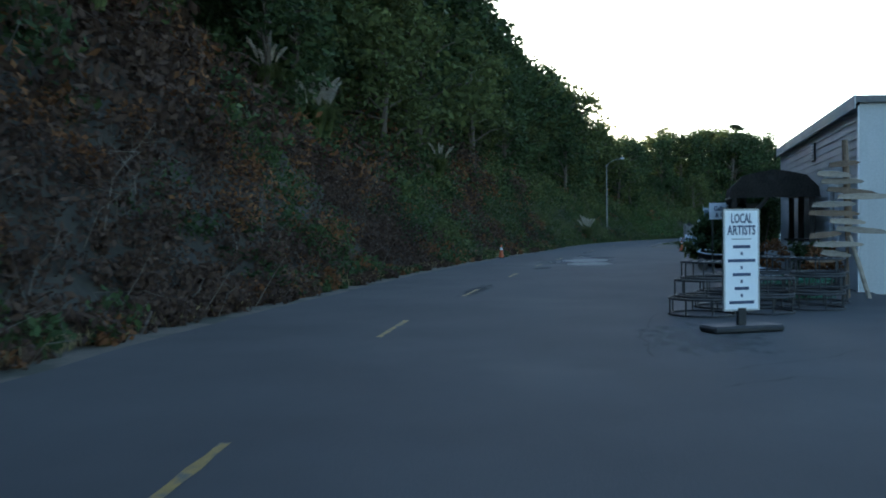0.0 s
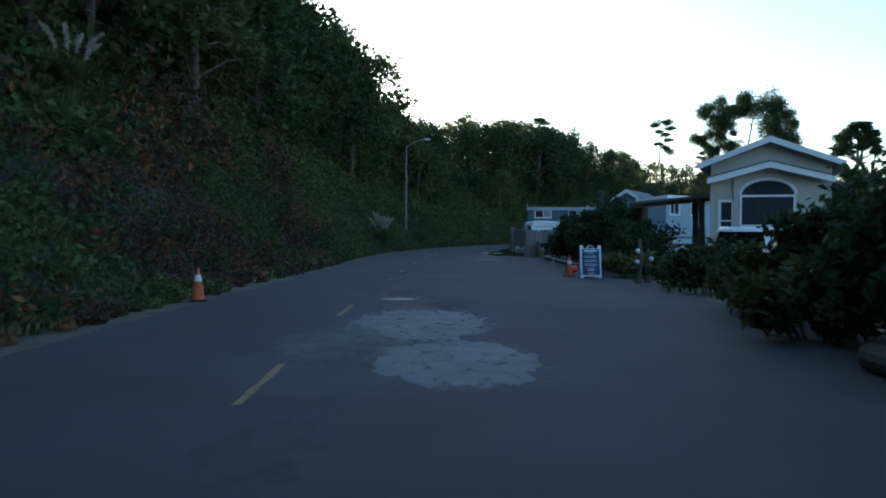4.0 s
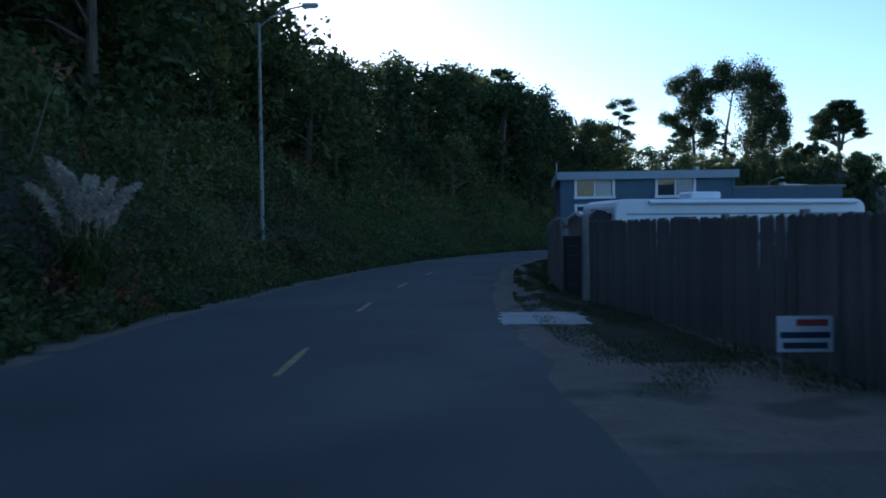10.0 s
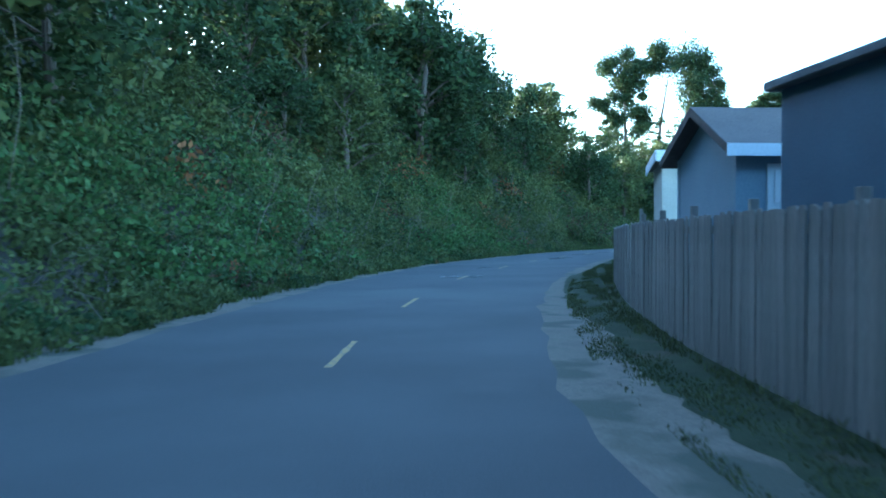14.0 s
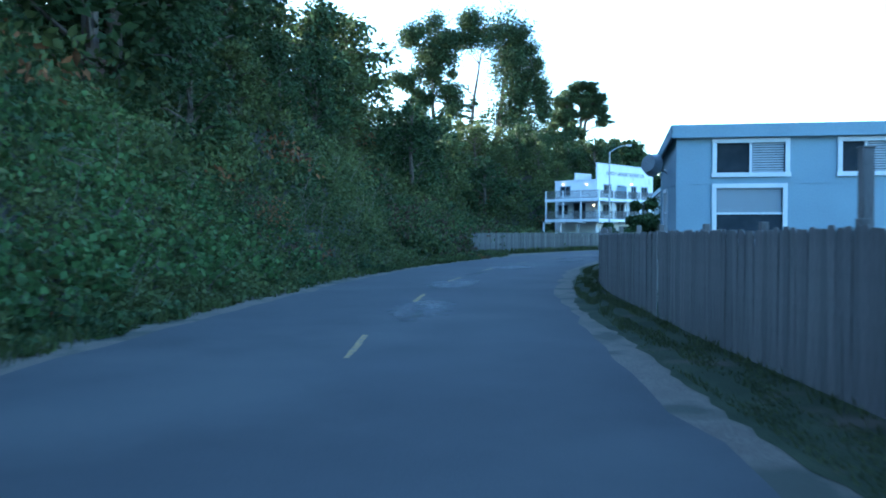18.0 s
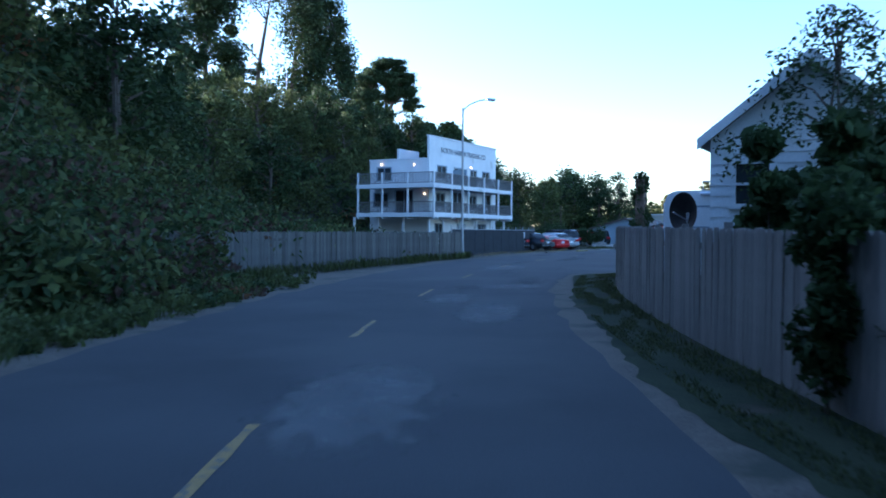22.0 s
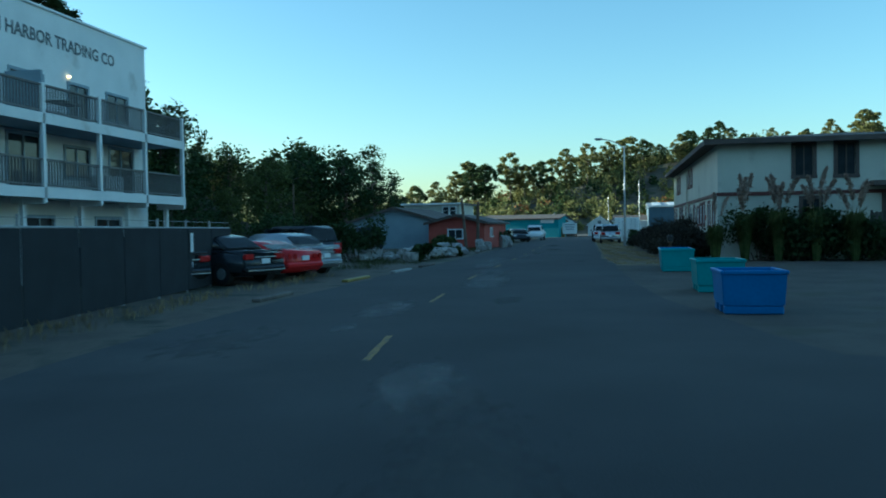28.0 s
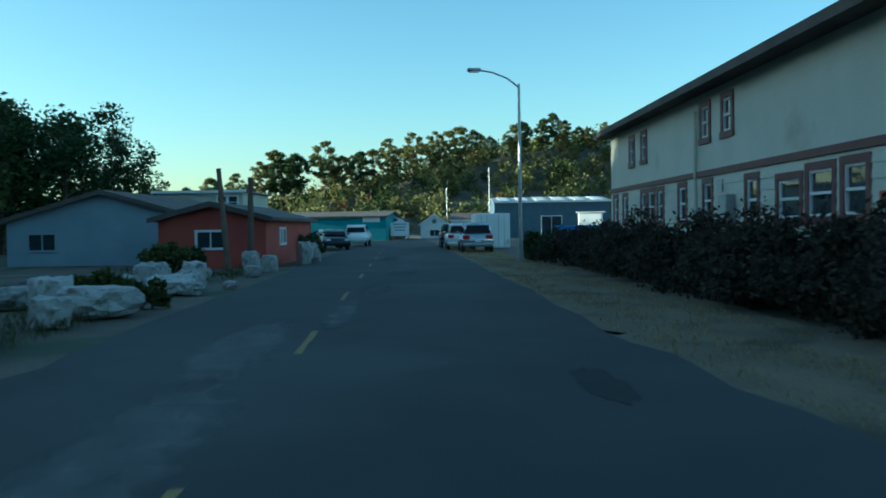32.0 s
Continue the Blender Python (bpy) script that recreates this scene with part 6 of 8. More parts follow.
def big_dish(x, y, z, r, turn, label):
    t = thing("satellite_dish", pose(x, y, 0, 0, 0, turn), label, "satellite dish", "satellite dishes")
    bm = bmesh.new()
    rings = []
    for i in range(5):
        k = i / 4
        rings.append([bm.verts.new((r * k * math.cos(j * math.pi / 12), -0.35 * r * (1 - k * k), z + r * k * math.sin(j * math.pi / 12))) for j in range(24)] if i else [bm.verts.new((0, -0.35 * r, z))])
    for j in range(24):
        bm.faces.new((rings[0][0], rings[1][j], rings[1][(j + 1) % 24]))
    for a, b in zip(rings[1:], rings[2:]):
        for j in range(24):
            bm.faces.new((a[j], b[j], b[(j + 1) % 24], a[(j + 1) % 24]))
    bmesh.ops.solidify(bm, geom=bm.faces[:], thickness=0.02)
    part("reflector", bm, METAL_DARK, t)
    part("mast", tube((0, -0.35 * r, -0.05), (0, -0.35 * r, z), 0.05, None, 8), METAL_GREY, t)
    part("feed_arm", tube((0, -0.3 * r, z - r * 0.4), (0, r * 0.6, z), 0.02, None, 6), METAL_GREY, t)
    return t


big_dish(83.9, 151.9, 2.0, 0.5, 60, "large dark mesh satellite dish above the fence")
big_dish(85.0, 150.6, 1.75, 0.45, 60, "dark mesh satellite dish above the fence")
big_dish(68.0, 141.4, 1.95, 0.55, 60, "dark round satellite dish above the fence")


# ---- ivy corner: ivy tower, white globe, stop sign ----
t = thing("stop_sign", pose(103.33, 159.67, 0, 0, 0, -62), "red octagonal stop sign on a steel post", "stop sign")
part("post", box(-0.03, 0.03, 0.01, 0.06, -0.05, 2.0), METAL_GREY, t)
oct_ = [(0.23 * math.cos(radians(22.5 + 45 * k)), 1.62 + 0.23 * math.sin(radians(22.5 + 45 * k))) for k in range(8)]
part("plate", prism(oct_, -0.008, 0.0), surface("stop_red", (0.4, 0.02, 0.025), (0.46, 0.03, 0.03), 3, 20, 0.4, 0), t)
rim = [(x * 0.95, 1.62 + (z - 1.62) * 0.95) for x, z in oct_]
part("border", pipe([(x, -0.009, z) for x, z in rim + rim[:1]], 0.012, 4), SIGN_WHITE, t)
words("STOP", 0.16, SIGN_WHITE, t, pose(0, -0.011, 1.62, 90), 0.32)
t = thing("globe_float", pose(102.01, 160.32, 1.2), "large white globe hung on the ivy-clad post", "globe")
bm = bmesh.new()
bmesh.ops.create_uvsphere(bm, u_segments=24, v_segments=14, radius=0.285)
for f in bm.faces:
    f.smooth = True
part("shell", bm, SIGN_WHITE, t)
part("hanger", tube((0, 0, 0.27), (0.1, -0.1, 0.55), 0.012, None, 6), METAL_DARK, t)
t = thing("ivy_post", pose(104.15, 160.85, 0), "tall dark post wrapped in ivy", "post")
part("core", box(-0.22, 0.22, -0.22, 0.22, -0.05, 4.2), WOOD_BROWN, t)
rngi = np.random.RandomState(9)
zc = np.linspace(0.2, 4.3, 22)
cc = np.column_stack([rngi.normal(0, 0.1, 22), rngi.normal(0, 0.1, 22), zc])
pts, sz = clump_leaves(cc, np.full(22, 0.34), 190, rngi, (0.05, 0.12), 0.8, 0.6)
piece("ivy", leaf_mesh("ivy", leaf_arrays(pts, sz, rngi), LEAF_DARK), t, Matrix.Identity(4))
vx, vy = along(169.7, fence_n(169.7) - 0.1)
t = thing("fence_vine", pose(vx, vy, 0, 0, 0, heading(169.7)), "dark ivy hanging over the board fence", "vine")
rngv = np.random.RandomState(19)
cc = np.column_stack([rngv.normal(0, 0.22, 26), rngv.uniform(-0.06, 0.06, 26), rngv.uniform(0.25, 1.75, 26)])
pts, sz = clump_leaves(cc, np.full(26, 0.2), 120, rngv, (0.035, 0.08), 0.9, 0.5)
piece("ivy", leaf_mesh("ivy", leaf_arrays(pts, sz, rngv), LEAF_DARK), t, Matrix.Identity(4))
part("stem", pipe([(0, 0.0, -0.05), (0.08, 0.02, 0.8), (-0.05, 0.0, 1.7)], [0.03, 0.02, 0.01], 6), BARK, t)
for x, y in ((95.6, 156.4), (97.2, 155.6)):
    t = thing("barrel", pose(x, y, 0), "orange-topped barrel behind the fence", "barrel", "barrels")
    part("drum", tube((0, 0, 0), (0, 0, 1.55), 0.55, None, 20), ORANGE, t)
    part("lid", tube((0, 0, 1.55), (0, 0, 1.75), 0.55, 0.25, 20), ORANGE, t)


# ---- black cloth fence, no trespass plates ----
def cloth_fence():
    pts = [(102.4, 171.2), (106.5, 173.0), (112.5, 174.6), (118.5, 176.2), (124.6, 177.9)]
    t = thing("cloth_fence", pose(102.4, 171.2, 0), "chain-link fence covered in black windscreen cloth", "fence", "roadside fences")
    for (x0, y0), (x1, y1) in zip(pts, pts[1:]):
        ln = math.hypot(x1 - x0, y1 - y0)
        m = pose(x0 - 102.4, y0 - 171.2, 0, 0, 0, math.degrees(math.atan2(y1 - y0, x1 - x0)))
        k = max(1, round(ln / 2.2))
        for i in range(k):
            part("cloth_panel", box(ln * i / k + 0.02, ln * (i + 1) / k - 0.02, -0.012, 0.0, 0.02, 1.62), MESH_BLACK, t).matrix_basis = m
            part("post", tube((ln * i / k, 0.04, -0.05), (ln * i / k, 0.04, 1.85), 0.03, None, 8), METAL_GREY, t).matrix_basis = m
        part("top_rail", tube((0, 0.04, 1.64), (ln, 0.04, 1.64), 0.022, None, 6), METAL_GREY, t).matrix_basis = m
        part("barbed_wire", tube((0, 0.04, 1.8), (ln, 0.04, 1.8), 0.006, None, 4), METAL_GREY, t).matrix_basis = m
    p = part("notice", box(0, 0.22, -0.03, -0.02, 1.0, 1.5), SIGN_WHITE, t, "small white notice plate")
    p.matrix_basis = pose(120.6 - 102.4, 176.75 - 171.2, 0, 0, 0, 16)
    return t


cloth_fence()


# ---- parked cars ----
def car(m, paint, label, kind="saloon", group="parked cars"):
    t = thing("car", m, label, "car", group)
    if kind == "saloon":
        ln, w = 4.5, 1.78
        low = [(0.06, 0.35), (0.0, 0.6), (0.1, 0.9), (0.9, 1.0), (1.2, 1.02), (3.4, 0.98), (4.1, 0.86), (4.45, 0.7), (4.5, 0.45), (4.4, 0.3), (0.2, 0.25)]
        cab = [(0.75, 0.99), (1.35, 1.36), (1.9, 1.44), (2.6, 1.43), (3.1, 1.28), (3.55, 0.97)]
    elif kind == "sports":
        ln, w = 4.45, 1.84
        low = [(0.08, 0.3), (0.0, 0.55), (0.04, 0.88), (0.7, 0.95), (1.2, 0.93), (3.0, 0.86), (4.0, 0.74), (4.4, 0.58), (4.45, 0.38), (4.35, 0.24), (0.2, 0.22)]
        cab = [(0.7, 0.9), (1.35, 1.13), (1.9, 1.22), (2.4, 1.2), (2.75, 1.1), (3.25, 0.85)]
    elif kind == "suv":
        ln, w = 4.6, 1.85
        low = [(0.05, 0.4), (0.0, 0.7), (0.08, 1.05), (1.0, 1.1), (3.3, 1.06), (4.2, 0.98), (4.55, 0.8), (4.6, 0.5), (4.5, 0.35), (0.2, 0.32)]
        cab = [(0.12, 1.05), (0.3, 1.6), (0.6, 1.72), (2.5, 1.72), (3.0, 1.5), (3.45, 1.06)]
    else:
        ln, w = 5.5, 1.95
        low = [(0.03, 0.5), (0.0, 0.75), (0.03, 1.1), (2.0, 1.1), (2.0, 1.12), (4.2, 1.1), (5.3, 1.04), (5.48, 0.85), (5.5, 0.55), (5.4, 0.4), (0.2, 0.42)]
        cab = [(2.05, 1.1), (2.12, 1.62), (2.4, 1.8), (3.4, 1.8), (3.75, 1.6), (4.2, 1.1)]
    bm = prism(low, -w / 2, w / 2)
    bmesh.ops.bevel(bm, geom=[e for e in bm.edges if abs(e.verts[0].co.y - e.verts[1].co.y) < 1e-4], offset=0.09, segments=3, affect="EDGES")
    for f in bm.faces:
        f.smooth = True
    part("body", bm, paint, t)
    bm = prism(cab, -w / 2 + 0.1, w / 2 - 0.1)
    for v in bm.verts:
        k = (v.co.z - cab[0][1]) / 0.5
        v.co.y *= 1 - 0.13 * max(0, min(1, k))
    bmesh.ops.bevel(bm, geom=bm.edges[:], offset=0.05, segments=2, affect="EDGES")
    for f in bm.faces:
        f.smooth = True
    part("cabin", bm, paint, t)
    mid = len(cab) // 2
    zt, zb = cab[mid][1] - 0.1, cab[0][1] + 0.04
    for sg in (-1, 1):
        y0, y1 = (w / 2 - 0.105), (w / 2 - 0.105) * 0.885
        for x0, x1, x2, x3 in ((cab[0][0] + 0.45, cab[1][0] + 0.2, (cab[0][0] + cab[-1][0]) / 2 - 0.04, (cab[0][0] + cab[-1][0]) / 2 - 0.04), ((cab[0][0] + cab[-1][0]) / 2 + 0.04, (cab[0][0] + cab[-1][0]) / 2 + 0.04, cab[-2][0] - 0.02, cab[-1][0] - 0.3)):
            bm = bmesh.new()
            vs = [bm.verts.new(c) for c in ((x0, sg * (y0 + 0.006), zb), (x3, sg * (y0 + 0.006), zb), (x2, sg * (y1 + 0.006), zt), (x1, sg * (y1 + 0.006), zt))]
            bm.faces.new(vs)
            bmesh.ops.solidify(bm, geom=bm.faces[:], thickness=0.006)
            part("side_window", bm, CAR_GLASS, t)
    for (xa, za), (xb, zb2) in ((cab[0], cab[1]), (cab[-1], cab[-2])):
        bm = bmesh.new()
        d = -0.012 if xa < 2 else 0.012
        vs = [bm.verts.new(c) for c in ((xa + (xb - xa) * 0.12 + d * 2, -w / 2 + 0.2, za + 0.06), (xa + (xb - xa) * 0.12 + d * 2, w / 2 - 0.2, za + 0.06), (xb - (xb - xa) * 0.1 + d * 2, w / 2 - 0.3, zb2 - 0.03), (xb - (xb - xa) * 0.1 + d * 2, -w / 2 + 0.3, zb2 - 0.03))]
        bm.faces.new(vs)
        bmesh.ops.solidify(bm, geom=bm.faces[:], thickness=0.008)
        part("rear_window" if xa < 2.2 else "windscreen", bm, CAR_GLASS, t)
    r = 0.32 if kind in ("saloon", "sports") else 0.37
    for x in (0.85, ln - 0.9):
        for sg in (-1, 1):
            wh = part("wheel", tube((x, sg * (w / 2 - 0.2), r), (x, sg * (w / 2 + 0.01), r), r, None, 24), BLACK, t)
            part("rim", tube((x, sg * (w / 2 - 0.02), r), (x, sg * (w / 2 + 0.02), r), r * 0.62, r * 0.5, 12), METAL_GREY, wh)
    for sg in (-1, 1):
        if kind == "sports":
            for y in (0.26, 0.4):
                part("tail_lamp", tube((-0.02, sg * w * y, 0.72), (0.12, sg * w * y, 0.72), 0.085, None, 18), TAIL_RED, t, "round red tail lamp")
        else:
            part("tail_lamp", box(-0.015, 0.1, sg * w * 0.26, sg * w * 0.46, 0.72 if kind == "saloon" else 0.78, 0.88 if kind == "saloon" else 1.0, 0.02), TAIL_RED, t)
        part("headlamp", box(ln - 0.2, ln + 0.01, sg * w * 0.28, sg * w * 0.46, 0.64, 0.78, 0.02), SIGN_WHITE, t)
        part("mirror", box(cab[-1][0] - 0.5, cab[-1][0] - 0.35, sg * (w / 2 - 0.04), sg * (w / 2 + 0.14), cab[0][1] + 0.05, cab[0][1] + 0.17, 0.02), paint, t)
    part("number_plate", box(-0.03, -0.002, -0.17, 0.17, 0.6, 0.74), SIGN_WHITE, t)
    part("bumper", box(-0.06, 0.3, -w / 2 + 0.06, w / 2 - 0.06, 0.36, 0.54, 0.05), paint if kind != "pickup" else METAL_GREY, t)
    part("front_bumper", box(ln - 0.25, ln + 0.05, -w / 2 + 0.06, w / 2 - 0.06, 0.34, 0.55, 0.05), paint if kind != "pickup" else METAL_GREY, t)
    if kind == "saloon":
        part("boot_lip", box(-0.01, 0.16, -w / 2 + 0.14, w / 2 - 0.14, 0.93, 0.985, 0.02), paint, t)
        part("trim_strip", box(-0.075, -0.055, -w / 2 + 0.14, w / 2 - 0.14, 0.4, 0.425), METAL_GREY, t, "bright bumper strip")
        part("plate_bar", box(-0.04, -0.002, -0.42, 0.42, 0.775, 0.805), METAL_GREY, t, "bright bar over the plate")
    if kind == "pickup":
        part("bed_floor", box(0.08, 1.98, -w / 2 + 0.12, w / 2 - 0.12, 1.11, 1.13), METAL_DARK, t)
    return t


# rears towards the road, noses towards the bluff
car(pose(120.7, 176.9, 0, 0, 0, 76), CAR_DARK, "black saloon car parked nose-in off the road")
car(pose(123.1, 175.9, 0, 0, 0, 76), CAR_DARK, "charcoal saloon car parked nose-in off the road")
car(pose(125.4, 175.75, 0, 0, 0, 76), CAR_RED, "bright red low sports car parked nose-in off the road", "sports")
car(pose(127.6, 176.0, 0, 0, 0, 75), CAR_SILVER, "silver saloon car parked nose-in off the road")
car(pose(130.1, 177.1, 0, 0, 0, 74), CAR_SILVER, "silver-grey saloon car parked nose-in off the road")
car(pose(133.0, 178.4, 0, 0, 0, 68), CAR_DARK, "dark off-road vehicle parked by the bushes", "suv")
car(pose(150.2, 183.2, 0, 0, 0, 35), CAR_DARK, "dark saloon car in the bungalow's yard", "suv")
car(pose(152.4, 186.8, 0, 0, 0, 20), CAR_RED, "dark red car in the bungalow's yard", "suv")
car(pose(202.5, 181.6, 0, 0, 0, 184), CAR_WHITE, "white pickup truck facing down the road", "pickup")
car(pose(191.5, 182.2, 0, 0, 0, 200), CAR_DARK, "dark green car parked by the bungalow")
car(pose(196.5, 183.4, 0, 0, 0, 195), CAR_WHITE, "white car parked by the bungalow")
car(pose(178.2, 170.8, 0, 0, 0, 6), CAR_SILVER, "grey hatchback parked along the road", "suv")
car(pose(184.0, 172.0, 0, 0, 0, 6), CAR_WHITE, "white off-road vehicle parked along the road", "suv")
car(pose(190.0, 172.8, 0, 0, 0, 6), CAR_DARK, "dark off-road vehicle parked along the road", "suv")
car(pose(18.0, 47.6, 0, 0, 0, 42), CAR_WHITE, "white off-road vehicle parked beside the hall", "suv")

# ---- wheel stops ----
for i, (x, y, turn, mat) in enumerate(((118.6, 173.3, 8, OLD_LOG), (125.2, 173.95, 4, YELLOW_POST), (130.0, 174.15, 3, CONCRETE), (134.2, 174.5, 4, OLD_LOG))):
    t = thing("wheel_stop", pose(x, y, 0, 0, 0, turn), "low painted concrete wheel stop at the lot's edge" if mat is YELLOW_POST else "low bare concrete wheel stop at the lot's edge", "wheel stop", "wheel stops")
    part("bar", box(-1.1, 1.1, -0.1, 0.1, -0.02, 0.07, 0.02), mat, t)


# ---- fish totes ----
def tote(m, mat, label):
    t = thing("fish_tote", m, label, "tote", "plastic fish totes")
    bm = bmesh.new()
    bmesh.ops.create_cube(bm, size=1, matrix=pose(0.6, 0.53, 0.42) @ Matrix.Diagonal((1.2, 1.06, 0.6, 1)))
    for v in bm.verts:
        if v.co.z < 0.3:
            v.co.x = 0.6 + (v.co.x - 0.6) * 0.93
            v.co.y = 0.53 + (v.co.y - 0.53) * 0.93
    top = [f for f in bm.faces if f.normal.z > 0.9]
    bmesh.ops.inset_individual(bm, faces=top, thickness=0.05)
    bmesh.ops.translate(bm, verts=top[0].verts[:], vec=(0, 0, -0.5))
    bmesh.ops.bevel(bm, geom=bm.edges[:], offset=0.02, segments=2, affect="EDGES")
    part("tub", bm, mat, t)
    for a, b, c, d in ((-0.02, 1.22, -0.02, 0.04), (-0.02, 1.22, 1.02, 1.08), (-0.02, 0.04, 0.04, 1.02), (1.16, 1.22, 0.04, 1.02)):
        part("rim", box(a, b, c, d, 0.66, 0.73, 0.012), mat, t)
    for x in (0.05, 0.5, 0.95):
        part("runner", box(x, x + 0.2, 0.05, 1.01, -0.01, 0.13, 0.015), mat, t)
    return t


tote(pose(116.35, 162.65, 0, 0, 0, 6), BLUE_BIN, "blue plastic fish tote on the gravel")
tote(pose(121.15, 163.0, 0, 0, 0, 6), TEAL, "teal plastic fish tote on the gravel")
tote(pose(130.0, 164.0, 0, 0, 0, 5), TEAL, "teal plastic fish tote beside a blue one")
tote(pose(131.45, 164.1, 0, 0, 0, 3), BLUE_BIN, "blue plastic fish tote beside a teal one")

# ---- mailbox, far harbour things ----
t = thing("mailbox", pose(137.4, 164.9, 0, 0, 0, 5), "dark mailbox on a timber post", "mailbox")
part("post", box(-0.05, 0.05, -0.05, 0.05, -0.05, 0.85), WOOD_BROWN, t)
part("box", box(-0.28, 0.28, -0.11, 0.11, 0.85, 1.1, 0.04), METAL_DARK, t)
part("plank", box(-0.35, 0.35, -0.08, 0.08, 0.8, 0.85), WOOD_BROWN, t)
t = thing("shipping_container", facing(188.3, 171.2, 188.5, 168.8), "white steel shipping container with double doors", "container")
part("box", box(0, 2.4, 0, 6.0, 0.0, 2.4, 0.02), WHITE, t)
for x in (0.05, 1.23):
    part("door", box(x, x + 1.12, -0.04, -0.002, 0.1, 2.3, 0.01), WHITE, t)
for x in (0.4, 0.8, 1.6, 2.0):
    part("lock_rod", tube((x, -0.06, 0.1), (x, -0.06, 2.3), 0.02, None, 6), METAL_GREY, t)
t = thing("fishing_boat", pose(215.0, 160.5, 0.0, 0, 0, 80), "white and blue cabin boat on a cradle", "boat")
part("hull", prism([(-3.2, 1.2), (-2.6, 0.5), (2.4, 0.4), (3.4, 1.5), (-3.2, 1.4)], -1.0, 1.0), BLUE_BIN, t)
part("cabin", box(-1.4, 1.0, -0.8, 0.8, 1.4, 2.7, 0.1), WHITE, t)
part("windscreen", box(-1.42, -1.405, -0.6, 0.6, 2.0, 2.5), CAR_GLASS, t)
part("roof", box(-1.7, 1.2, -0.95, 0.95, 2.7, 2.8, 0.03), WHITE, t)
for x in (-2, 1.5):
    part("cradle", box(x - 0.1, x + 0.1, -0.9, 0.9, -0.05, 0.5), WOOD_BROWN, t)
t = thing("harbour_sign", pose(229.7, 181.3, 0, 0, 0, -86), "white board sign by the harbour entrance", "sign")
part("board", box(-1.1, 1.1, -0.04, 0.04, 0.5, 2.1), SIGN_WHITE, t)
part("gable_top", prism([(-0.8, 2.1), (0.8, 2.1), (0, 2.5)], -0.04, 0.04), SIGN_WHITE, t)
text_bars(t, pose(0, -0.04, 1.9), [0.8, 0.7, 0.6], 2.0, 0.35, 0.16, GREY_BLUE)
for x in (-1.0, 1.0):
    part("post", box(x - 0.05, x + 0.05, 0.041, 0.12, -0.05, 2.1), WOOD_BROWN, t)
t = thing("work_shelter", pose(231.5, 183.5, 0, 0, 0, -86), "ochre timber stack beside the harbour sign", "timber stack")
for k in range(5):
    part("beam", box(-1.2, 1.2, -0.3, 0.3, 0.3 * k, 0.3 * k + 0.27, 0.01), surface("ochre_timber", (0.3, 0.19, 0.06), (0.42, 0.28, 0.1), 2, 20, 0.8, 0.3) if k == 0 else bpy.data.materials["ochre_timber"], t)


def utility_pole(x, y, h, label, crossarm=True, r=0.12, mat=None, tilt=(0, 0)):
    t = thing("utility_pole", pose(x, y, float(ground_height(x, y)), tilt[0], tilt[1], 0), label, "utility pole", "utility poles")
    part("pole", tube((0, 0, -0.3), (0, 0, h), r, r * 0.7, 10), mat or WOOD_BROWN, t)
    if crossarm:
        part("transformer", tube((0.25, 0, h - 1.6), (0.25, 0, h - 0.8), 0.2, None, 14), METAL_GREY, t)
        part("crossarm", box(-0.9, 0.9, -0.05, 0.05, h - 0.5, h - 0.38), mat or WOOD_BROWN, t)
    return t


BIRCH = surface("weathered_pale_post", (0.17, 0.165, 0.155), (0.3, 0.29, 0.275), 4, 20, 0.85, 0.2, streak=(1, 1, 4), dirt=((0.1, 0.1, 0.09), 5, 0.56))
street_lamp(19.95, 101.6, 9.35, -20, "slender pale street lamp rising out of the roadside brush", material=BIRCH)
utility_pole(160.9, 179.75, 3.9, "dark leaning pole beside the red bungalow", False, 0.13, None, (-6, 5))
utility_pole(160.9, 178.9, 3.5, "dark pole beside the red bungalow", False, 0.14, None, (1, 0))
utility_pole(150.5, 188.5, 4.6, "thin dark pole among the bushes", False, 0.07)
utility_pole(222, 170.5, 8.0, "tall thin mast by the harbour", False, 0.07, METAL_GREY)
utility_pole(236, 176.0, 6.5, "thin mast by the harbour", False, 0.06, METAL_GREY)


# ---- boulders ----
def boulder_mesh(seed):
    r = random.Random(seed)
    bm = bmesh.new()
    bmesh.ops.create_icosphere(bm, subdivisions=3, radius=1)
    off = Vector((r.uniform(-9, 9), r.uniform(-9, 9), 0))
    for v in bm.verts:
        p = v.co.copy()
        k = 1 + 0.35 * noise.noise(p * 1.1 + off) + 0.12 * noise.noise(p * 3.1 + off)
        c = Vector((max(-0.86, min(0.86, p.x * k)), max(-0.84, min(0.84, p.y * k)), max(-0.62, min(0.66, p.z * k))))
        v.co = c + Vector((0.16 * noise.noise(p * 4 + off), 0.14 * noise.noise(p * 4.5 + off), 0.16 * noise.noise(p * 3.4 + off))) + p * 0.1 * noise.noise(p * 9 + off)
    return mesh_of("boulder", bm, STONE)


